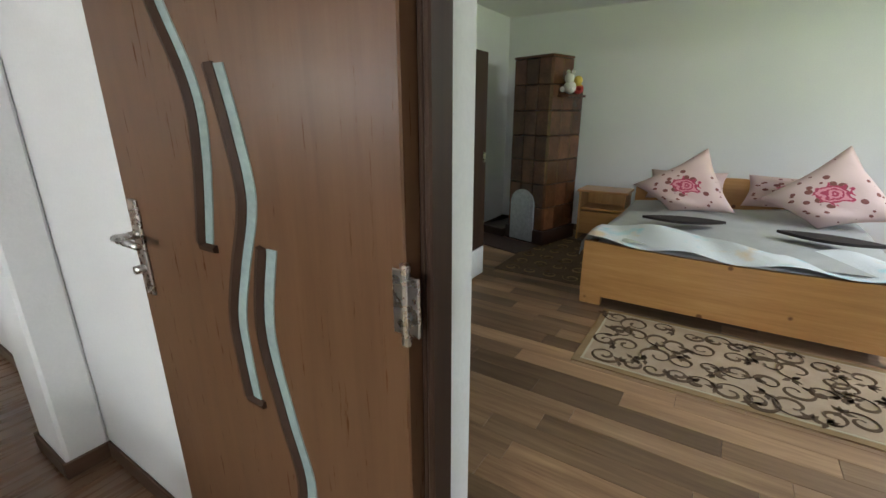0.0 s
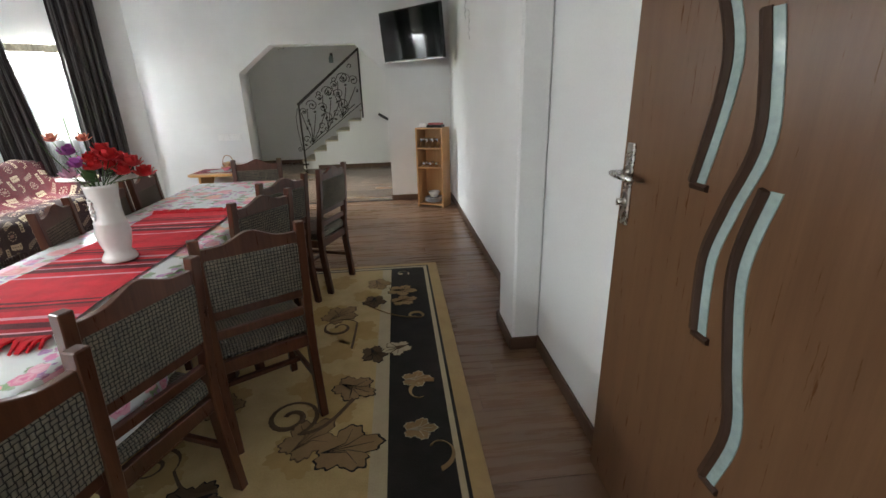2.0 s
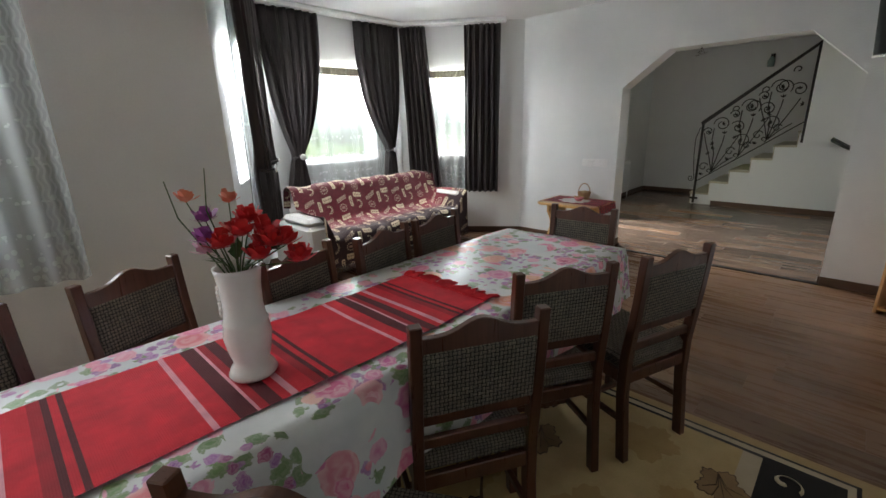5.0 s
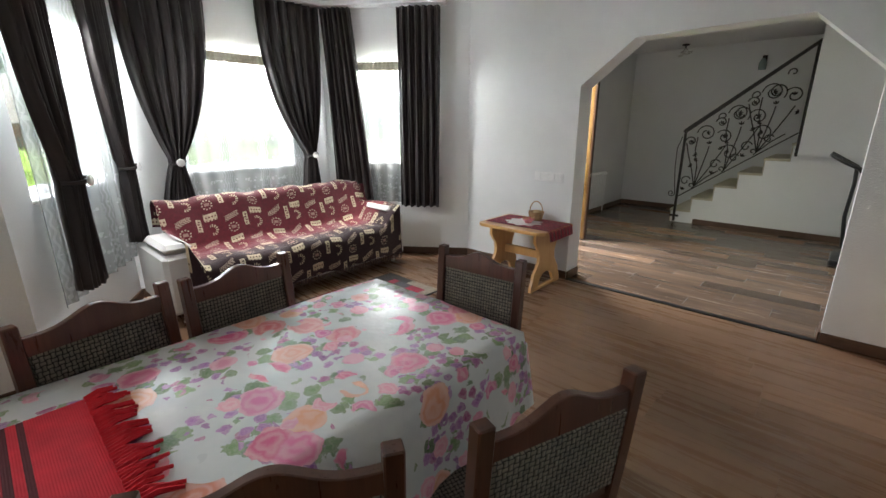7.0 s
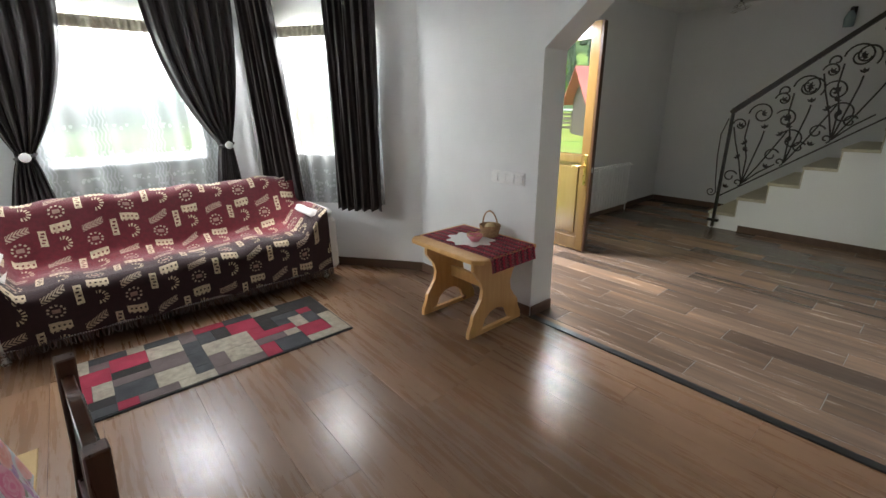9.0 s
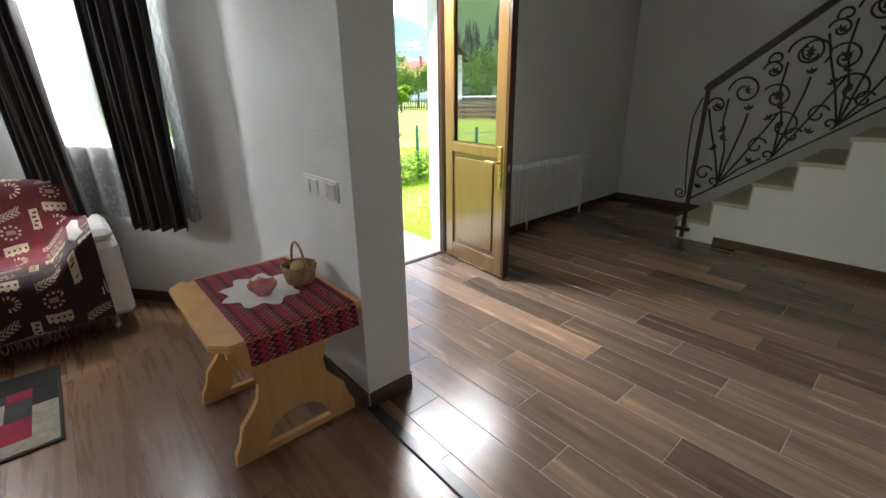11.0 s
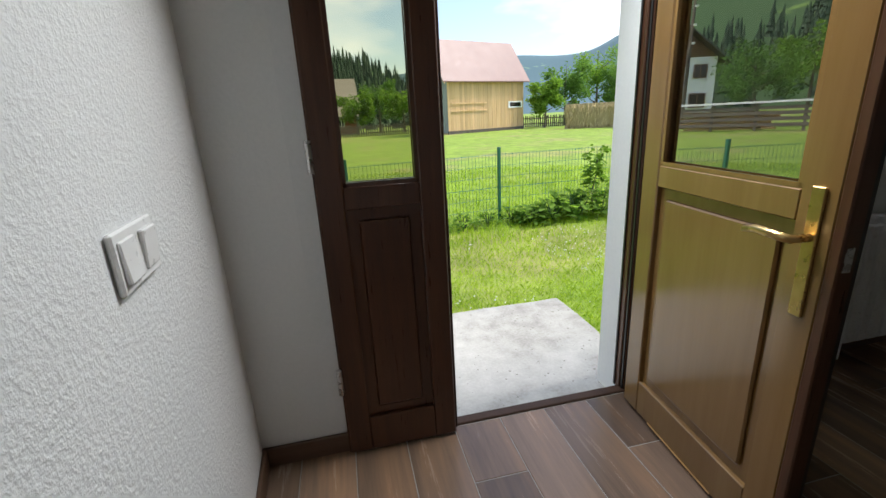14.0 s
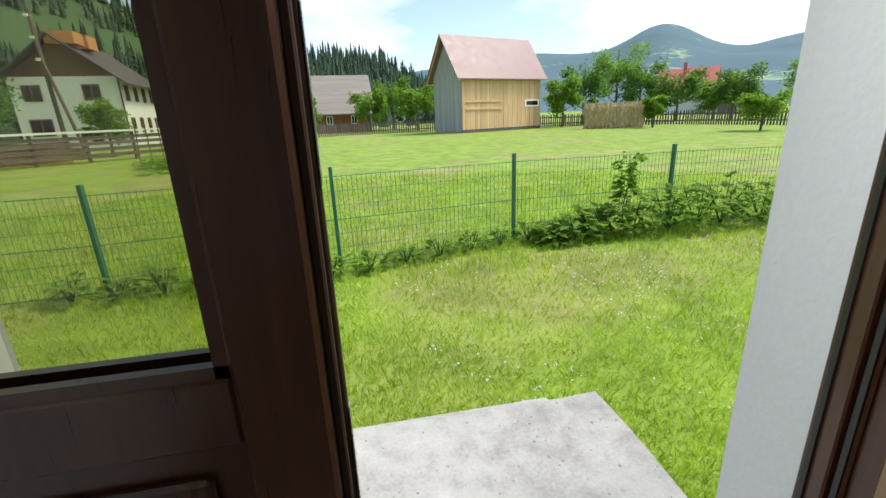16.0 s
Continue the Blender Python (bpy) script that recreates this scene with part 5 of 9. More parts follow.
# ---------------------------------------------------------------- side table with its mat and basket
def side_table():
    t = thing("side_table", "small lacquered pine trestle table against the wall", "side table")
    x0, x1, y0, y1, z = -6.03, -5.50, -2.73, -2.05, 0.51
    bm = bmesh.new()
    c = 0.05
    prism(bm, [(x0, y0), (x1 - c, y0), (x1, y0 + c), (x1, y1 - c), (x1 - c, y1), (x0, y1)], z, z + 0.028)
    bmesh.ops.bevel(bm, geom=bm.edges[:], offset=0.005, segments=2, affect="EDGES")
    part("tabletop", bm, M["pine"], t)
    half = [(0.22, 0.0), (0.245, 0.0), (0.24, 0.05), (0.215, 0.10), (0.205, 0.15), (0.17, 0.19), (0.135, 0.24), (0.125, 0.30), (0.145, 0.36), (0.185, 0.41), (0.205, 0.44), (0.205, 0.51)]
    arch = [(0.16, 0.035), (0.13, 0.035), (0.10, 0.10), (0.05, 0.135), (0.0, 0.145)]
    cx = (x0 + x1) / 2 + 0.005
    for yy in (-2.60, -2.15):
        bm = bmesh.new()
        for s in (-1, 1):
            prism(bm, [(cx + s * a, b) for a, b in half[1:]] + [(cx, 0.51), (cx, 0.145)] + [(cx + s * a, b) for a, b in arch[3::-1]] + [(cx + s * 0.16, 0.0)], yy - 0.013, yy + 0.013, "y")
        box(bm, cx - 0.24, yy - 0.0125, 0.0, cx + 0.24, yy + 0.0125, 0.028)
        part("leg", bm, M["pine"], t, "curved cut-out trestle board")
    part("stretcher", boxes((cx - 0.035, -2.588, 0.235, cx - 0.005, -2.162, 0.31), bevel=0.004), M["pine"], t)
    # woven mat hanging over the end
    bm = bmesh.new()

    def at(u, v):
        y = -2.70 + u * 0.74
        zz = z + 0.031
        over = max(0.0, y - (y1 - 0.005))
        return (x0 + 0.03 + v * 0.40, min(y, y1 + 0.006 + over * 0.15), zz - over * 0.95)
    grid(bm, 30, 14, at, lambda u, v: (v * 0.40, u * 0.74))
    tagged(part("table_mat", bm, M["mat_red"], smooth=True), "red and black woven mat on the pine table", "table mat")
    # lace doily with a small pink dish
    bm = bmesh.new()
    r = random.Random(2)
    pts = [((0.13 + 0.018 * math.sin(9 * a) + r.uniform(-0.006, 0.006)) * math.cos(a) * 1.05, (0.13 + 0.018 * math.sin(9 * a)) * math.sin(a) * 1.2) for a in [k * 2 * math.pi / 48 for k in range(48)]]
    prism(bm, pts, 0, 0.002)
    ob = tagged(part("doily", bm, M["ceramic"]), "white crocheted doily lying on the red mat", "doily")
    ob.location = (-5.78, -2.40, z + 0.0335)
    d = thing("glass_dish", "small pink glass dish on the doily", "dish", pose(-5.77, -2.35, z + 0.036))
    bm = bmesh.new()
    lathe(bm, [(0.028, 0), (0.03, 0.006), (0.052, 0.03), (0.056, 0.042), (0.05, 0.04), (0.03, 0.012), (0.004, 0.01)], 18)
    part("bowl", bm, M["pink"], d, smooth=True)
    bm = bmesh.new()
    tube(bm, [(0.05 * math.cos(k * 0.42), 0.05 * math.sin(k * 0.42), 0.044 + 0.012 * math.sin(k * 2.5)) for k in range(15)], 0.003, 5, True)
    part("rim", bm, M["brass"], d)
    b = thing("basket", "small wicker basket with a round handle on the pine table", "basket", pose(-5.93, -2.37, z + 0.032) @ Matrix.Scale(1.15, 4))
    bm = bmesh.new()
    for k in range(9):
        zz = 0.006 + k * 0.0075
        rr = 0.045 + 0.014 * k / 8
        tube(bm, [(rr * (1 + 0.03 * (-1) ** (j + k)) * math.cos(j * math.pi / 12), rr * (1 + 0.03 * (-1) ** (j + k)) * math.sin(j * math.pi / 12), zz) for j in range(24)], 0.0045, 5, True)
    lathe(bm, [(0.001, 0.001), (0.045, 0.001), (0.045, 0.005), (0.001, 0.005)], 16)
    part("wicker", bm, M["wicker"], b)
    bm = bmesh.new()
    tube(bm, [(0, 0.058 * math.cos(a), 0.065 + 0.085 * math.sin(a)) for a in [k * math.pi / 16 for k in range(17)]], 0.0045, 6)
    part("handle", bm, M["wicker"], b)
    bm = bmesh.new()
    bmesh.ops.create_icosphere(bm, subdivisions=2, radius=0.033)
    for v in bm.verts:
        v.co *= 1 + 0.07 * math.sin(v.co.x * 150) * math.cos(v.co.y * 130)
        v.co.z += 0.052
    part("ball_of_twine", bm, M["straw"], b, "ball of straw twine", True)


M["pink"] = surf("pink_glass", (0.6, 0.16, 0.2), (0.7, 0.26, 0.28), 20, 0.12, 0.0)
M["wicker"] = surf("wicker", (0.26, 0.14, 0.06), (0.42, 0.25, 0.12), 60, 0.7, 0.3)
M["straw"] = surf("straw", (0.42, 0.3, 0.15), (0.58, 0.44, 0.24), 40, 0.85, 0.4)
side_table()


# ---------------------------------------------------------------- living room, smaller things
def book_shelf():
    s = thing("shelf_unit", "narrow open beech shelf unit with glasses and plates", "shelf", pose(-5.60, 0.05, 0, 0, 0, 27))
    w, d, h, t = 0.36, 0.26, 1.0, 0.018      # x along the front, y to the back
    fr = Matrix.Rotation(radians(36), 4, "Z")
    for x in (0.0, w - t):
        part("side_panel", boxes((x, 0, 0, x + t, d, h), bevel=0.001), M["beech"], s)
    for z in (0.03, 0.50, 0.74, h - t):
        part("shelf_board", boxes((t, 0.004, z, w - t, d - 0.006, z + t)), M["beech"], s)
    part("back_panel", boxes((t, d - 0.006, 0.03, w - t, d - 0.001, h - t)), M["beech"], s)
    s.matrix_world = pose(-5.60, 0.05, 0, 0, 0, 62)
    m = s.matrix_world.copy()
    r = random.Random(6)
    for k in range(7):
        bm = bmesh.new()
        lathe(bm, [(0.022, 0), (0.026, 0.09), (0.028, 0.11), (0.026, 0.11), (0.024, 0.01), (0.002, 0.006)], 12)
        ob = tagged(part("drinking_glass", bm, M["glassware"], smooth=True), "clear drinking glass on the upper shelf", "glass", "glasses on the shelf")
        ob.matrix_world = m @ pose(0.05 + (k % 4) * 0.075 + r.uniform(-0.005, 0.005), 0.06 + 0.09 * (k // 4), 0.758)
    for k in range(5):
        bm = bmesh.new()
        lathe(bm, [(0.018, 0), (0.028, 0.02), (0.032, 0.055), (0.030, 0.055), (0.024, 0.01), (0.002, 0.008)], 12)
        ob = tagged(part("glass_cup", bm, M["glassware"], smooth=True), "small glass cup on the middle shelf", "cup", "cups on the shelf")
        ob.matrix_world = m @ pose(0.07 + (k % 3) * 0.09, 0.07 + 0.09 * (k // 3), 0.518)
    z = 0.048
    for k in range(5):
        bm = bmesh.new()
        lathe(bm, [(0.05, 0), (0.055, 0.004), (0.11, 0.016), (0.112, 0.019), (0.05, 0.008), (0.002, 0.008)], 24)
        ob = tagged(part("plate", bm, M["ceramic"] if k % 2 else M["blue_plate"], smooth=True), "stacked dinner plate on the lowest shelf", "plate", "stack of plates")
        ob.matrix_world = m @ pose(0.17 + 0.006 * (-1) ** k, 0.125, z)
        z += 0.0125
    bm = bmesh.new()
    lathe(bm, [(0.03, 0), (0.04, 0.004), (0.07, 0.05), (0.075, 0.075), (0.07, 0.075), (0.035, 0.01), (0.002, 0.008)], 24)
    ob = tagged(part("bowl", bm, M["ceramic"], smooth=True), "white bowl standing on the stacked plates", "bowl")
    ob.matrix_world = m @ pose(0.18, 0.125, z + 0.004)
    # on top: a white box and a red-topped device on a dark tray
    bx = thing("telephone", "dark device with a pinkish top on the shelf unit", "device", m @ pose(0.23, 0.12, 1.0))
    part("body", boxes((-0.1, -0.07, 0, 0.1, 0.07, 0.03), bevel=0.01), M["black"], bx)
    part("cover", boxes((-0.085, -0.06, 0.031, 0.085, 0.06, 0.055), bevel=0.01), M["pink_dark"], bx)
    bx = thing("napkin_box", "small white box on top of the shelf unit", "box", m @ pose(0.07, 0.13, 1.0))
    part("carton", boxes((-0.05, -0.05, 0, 0.05, 0.05, 0.055), bevel=0.012), M["white_pl"], bx)


M["glassware"] = glass("clear_glassware", (0.86, 0.9, 0.9), 1.5)
M["blue_plate"] = surf("blue_rimmed_plate", (0.45, 0.5, 0.6), (0.7, 0.72, 0.76), 14, 0.2, 0.0)
M["pink_dark"] = surf("faded_red_plastic", (0.34, 0.09, 0.1), (0.42, 0.13, 0.13), 10, 0.5, 0.0)
book_shelf()


def television():
    t = thing("television", "flat black television on a wall bracket in the corner", "television")
    a, b = Vector((-5.86, -0.275, 0)), Vector((-5.15, 0.385, 0))
    m, w = along(a, b)
    t.matrix_world = m @ pose(0, 0, 1.76, 6, 0, 0)
    part("casing", boxes((0, 0.0, 0, w, 0.045, 0.55), bevel=0.006), M["black"], t)
    part("screen", boxes((0.014, -0.0025, 0.022, w - 0.014, -0.0005, 0.537)), M["screen"], t, "glossy dark screen")
    part("lower_trim", boxes((0.0, -0.003, 0.001, w, 0.0, 0.014), bevel=0.001), M["steel"], t)
    part("bracket", boxes((w * 0.45, 0.046, 0.2, w * 0.55, 0.2, 0.34), bevel=0.004), M["black"], t)


television()


def vase():
    v = thing("vase", "tall white ceramic vase on the table runner", "vase", pose(-1.775, -1.305, 0.768))
    bm = bmesh.new()
    lathe(bm, [(0.058, 0), (0.062, 0.008), (0.055, 0.024), (0.044, 0.04), (0.054, 0.075), (0.060, 0.115), (0.055, 0.15), (0.057, 0.156), (0.052, 0.163), (0.048, 0.2), (0.050, 0.25), (0.056, 0.29), (0.058, 0.302), (0.053, 0.302), (0.045, 0.25), (0.043, 0.2), (0.002, 0.19)], 36)
    part("body", bm, M["ceramic"], v, smooth=True)
    bm = bmesh.new()
    for k in range(14):
        a = -0.5 + 0.12 * math.sin(k * 2.4)
        z = 0.175 + 0.075 * k / 13
        bmesh.ops.create_icosphere(bm, subdivisions=1, radius=0.008, matrix=Matrix.Translation((0.051 * math.cos(a), 0.051 * math.sin(a), z)))
    part("relief", bm, M["ceramic"], v, "raised grape relief", True)
    fl = thing("flower_bouquet", "artificial red, violet and salmon flowers with green leaves in the vase", "flowers", pose(-1.775, -1.305, 0.768) @ Matrix.Translation((0, 0, 0.3)) @ Matrix.Scale(0.72, 4) @ Matrix.Translation((0, 0, -0.3)))
    r = random.Random(21)

    def stem(p, bend=0.0):
        bm = bmesh.new()
        tube(bm, [(0, 0, 0.2), (p[0] * 0.3, p[1] * 0.3, 0.3), (p[0] * 0.7 + bend, p[1] * 0.7, 0.3 + (p[2] - 0.3) * 0.6), p], [0.003, 0.003, 0.0025, 0.002], 5)
        part("stem", bm, M["stem"], fl)

    def bloom(p, size, mat, n=14, name="flower"):
        bm = bmesh.new()
        for k in range(n):
            a, el = k * 2.4, 0.25 + 1.15 * (k / n)
            d = Vector((math.cos(a) * math.cos(el), math.sin(a) * math.cos(el), math.sin(el)))
            sd = d.cross(Vector((0, 0, 1))).normalized()
            up = sd.cross(d)
            c = Vector(p)
            s = size * r.uniform(0.8, 1.15)
            q = [c, c + d * s * 0.5 + sd * s * 0.36, c + d * s + sd * s * 0.2 + up * s * 0.1, c + d * s - sd * s * 0.2 + up * s * 0.1, c + d * s * 0.5 - sd * s * 0.36]
            vs = [bm.verts.new(x) for x in q]
            bm.faces.new(vs)
        part(name, bm, mat, fl)
    red_ = [(-0.03, -0.03, 0.41), (-0.09, 0.07, 0.41), (-0.14, 0.11, 0.37), (-0.08, 0.13, 0.38), (-0.01, 0.07, 0.42), (-0.16, 0.15, 0.31), (0.04, 0.02, 0.38), (-0.06, 0.02, 0.45), (-0.10, 0.02, 0.36), (-0.04, 0.11, 0.34)]
    for p in red_:
        stem(p)
        bloom(p, 0.062, M["petal_red"], 16)
    for p, k in (((0.05, -0.07, 0.46), "petal_violet"), ((-0.02, -0.03, 0.52), "petal_salmon"), ((0.06, -0.09, 0.345), "petal_lilac"), ((0.09, -0.1, 0.53), "petal_salmon"), ((0.075, -0.03, 0.40), "petal_violet")):
        stem(p)
        bloom(p, 0.055 if k != "petal_salmon" else 0.045, M[k], 12)
    for k in range(2):
        stem((0.13 - 0.1 * k, -0.16 + 0.1 * k, 0.6 + 0.04 * k), 0.03)
    for k in range(16):
        bm = bmesh.new()
        a = k * 2.1
        ln = r.uniform(0.05, 0.10)
        c = Vector((0.03 * math.cos(a), 0.03 * math.sin(a), r.uniform(0.31, 0.36)))
        d = Vector((math.cos(a), math.sin(a), r.uniform(0.2, 0.9))).normalized()
        sd = d.cross(Vector((0, 0, 1))).normalized()
        q = [c, c + d * ln * 0.4 + sd * ln * 0.3, c + d * ln, c + d * ln * 0.4 - sd * ln * 0.3]
        bm.faces.new([bm.verts.new(x) for x in q])
        part("leaf", bm, M["leaf"], fl)


M["stem"] = surf("dark_green_stem", (0.03, 0.07, 0.02), (0.06, 0.11, 0.03), 30, 0.6, 0.0)
M["leaf"] = surf("silk_leaf", (0.04, 0.12, 0.03), (0.09, 0.2, 0.06), 30, 0.6, 0.0)
M["petal_red"] = surf("red_silk_petal", (0.58, 0.012, 0.02), (0.75, 0.04, 0.04), 25, 0.6, 0.0)
M["petal_violet"] = surf("violet_silk_petal", (0.28, 0.05, 0.28), (0.42, 0.12, 0.4), 25, 0.6, 0.0)
M["petal_lilac"] = surf("lilac_silk_petal", (0.55, 0.28, 0.42), (0.66, 0.4, 0.5), 25, 0.6, 0.0)
M["petal_salmon"] = surf("salmon_silk_petal", (0.72, 0.22, 0.14), (0.8, 0.33, 0.22), 25, 0.6, 0.0)
vase()


def radiator(name, p0, p1, z0, z1, label, n):
    m, L = along(p0, p1)
    th = thing(name, label, "radiator", m)
    w = L / n
    for k in range(n):
        bm = bmesh.new()
        box(bm, k * w + 0.004, 0.03, z0, (k + 1) * w - 0.004, 0.10, z1 - 0.03, 0.006)
        box(bm, k * w + 0.012, 0.035, z1 - 0.03, (k + 1) * w - 0.012, 0.09, z1, 0.006)
        part("section", bm, M["enamel"], th)
    bm = bmesh.new()
    tube(bm, [(-0.02, 0.06, z0 + 0.02), (L + 0.02, 0.06, z0 + 0.02)], 0.014, 8)
    tube(bm, [(-0.02, 0.06, z1 - 0.05), (L + 0.02, 0.06, z1 - 0.05)], 0.014, 8)
    part("header_pipe", bm, M["enamel"], th)
    bm = bmesh.new()
    for x in (-0.015, L * 0.72):
        tube(bm, [(x, 0.06, z0 + 0.02), (x, 0.06, 0.0)], 0.009, 8)
    part("supply_pipe", bm, M["enamel"], th)
    bm = bmesh.new()
    lathe(bm, [(0.014, 0), (0.016, 0.02), (0.02, 0.03), (0.02, 0.06), (0.012, 0.065)], 12)
    bmesh.ops.transform(bm, matrix=pose(-0.02, 0.06, z1 - 0.05, 0, -90, 0), verts=bm.verts)
    part("valve", bm, M["white_pl"], th, "white radiator valve", True)
    part("wall_bracket", boxes((0.3, 0.0, z0 + 0.1, 0.34, 0.03, z0 + 0.14), (L - 0.34, 0.0, z0 + 0.1, L - 0.3, 0.03, z0 + 0.14)), M["enamel"], th)
    return th


radiator("radiator", (-9.50, HALL_Y), (-8.23, HALL_Y), 0.1, 0.65, "long white ribbed aluminium radiator under a bare wall", 20)
radiator("radiator", (-1.17, S_Y), (-0.2, S_Y), 0.09, 0.6, "white ribbed aluminium radiator below the dining window", 12)


def switch_plate(name, m, n, label):
    s = thing(name, label, "light switch", m)
    w = n * 0.072
    part("plate", boxes((-w / 2, -0.009, -0.042, w / 2, 0.0, 0.042), bevel=0.003), M["white_pl"], s)
    for k in range(n):
        x = -w / 2 + (k + 0.5) * 0.072
        bm = bmesh.new()
        box(bm, x - 0.026, -0.004, -0.029, x + 0.026, 0.004, 0.029, 0.002, pose(0, -0.0105, 0, 4 if k % 2 else -4, 0, 0))
        part("rocker", bm, M["white_pl"], s)


switch_plate("light_switch", pose(ARCH_X, -2.33, 0.93, 0, 0, 90), 4, "row of four white wall switches")
switch_plate("light_switch", pose(-6.2315, -2.73, 0.93, 0, 0, -86.6) @ Matrix.Scale(1.12, 4), 2, "white double wall switch on rough plaster")


def cable_heap():
    bm = bmesh.new()
    r = random.Random(9)
    pts = []
    for k in range(70):
        a = k * 0.55
        rad = 0.09 + 0.05 * math.sin(k * 0.37)
        pts.append((-3.02 + rad * math.cos(a) * 1.1 + 0.05 * math.sin(k * 0.11), -3.62 + rad * math.sin(a) + r.uniform(-0.01, 0.01), 0.008 + 0.02 * abs(math.sin(k * 0.7))))
    tube(bm, pts, 0.0045, 5)
    tagged(part("extension_cable", bm, M["white_pl"], smooth=True), "white extension cable lying in loops on the floor", "cable")


cable_heap()


# a thin twisted string decoration high on the wall beside the television
def streamer(x, z):
    bm = bmesh.new()
    tube(bm, [(x + 0.02 * math.sin(k * 1.1), N_Y - 0.012 - 0.008 * math.cos(k * 1.1), z - 0.012 * k) for k in range(22)], 0.0018, 4)
    tagged(part("streamer", bm, M["iron"]), "thin twisted string hanging on the wall", "streamer", "wall streamers")


streamer(-4.62, 2.3)
streamer(-4.4, 2.1)


# ---------------------------------------------------------------- hall: stair, balustrade, lamps
def stair():
    s = thing("stair", "white plastered stair with beige stone treads", "stair")
    run, rise, y, x0, x1 = 0.253, 0.193, -2.15, HALL_X, -9.40
    n = 6
    bm = bmesh.new()
    out = [(N_Y - 0.001, 0.0), (y, 0.0)]
    for k in range(n):
        out += [(y + k * run, (k + 1) * rise - 0.03), (y + (k + 1) * run if k < n - 1 else N_Y - 0.001, (k + 1) * rise - 0.03)]
    prism(bm, out, x0 + 0.001, x1, "x")
    bmesh.ops.triangulate(bm, faces=bm.faces[:])
    part("stringer", bm, M["wall"], s, "white plastered stair body")
    for k in range(n):
        ya = y + k * run
        yb = y + (k + 1) * run if k < n - 1 else N_Y
        part("tread", boxes((x0 + 0.002, ya - 0.02, (k + 1) * rise - 0.03, x1 + 0.02, yb, (k + 1) * rise), bevel=0.004), M["stair"], s)
        part("riser", boxes((x0 + 0.002, ya - 0.012, k * rise + 0.001, x1 - 0.004, ya - 0.001, (k + 1) * rise - 0.031)), M["stair"], s)
    part("skirting", boxes((x1 + 0.001, -1.85, 0, x1 + 0.014, N_Y - 0.01, 0.075)), M["baseboard"], s)
    tagged(part("wall_stair", boxes((-9.37, -0.82, 1.01, -9.25, N_Y - 0.002, H - 0.002)), M["wall"]), "white panel closing the upper flight of the stair", "wall", kind="structure")


stair()


def spiral(c, r, a0, turns, inner=0.25, n=22):
    return [(c[0] + r * (1 - (1 - inner) * t) * math.cos(a0 + turns * 2 * math.pi * t), c[1] + r * (1 - (1 - inner) * t) * math.sin(a0 + turns * 2 * math.pi * t)) for t in [k / n for k in range(n + 1)]]


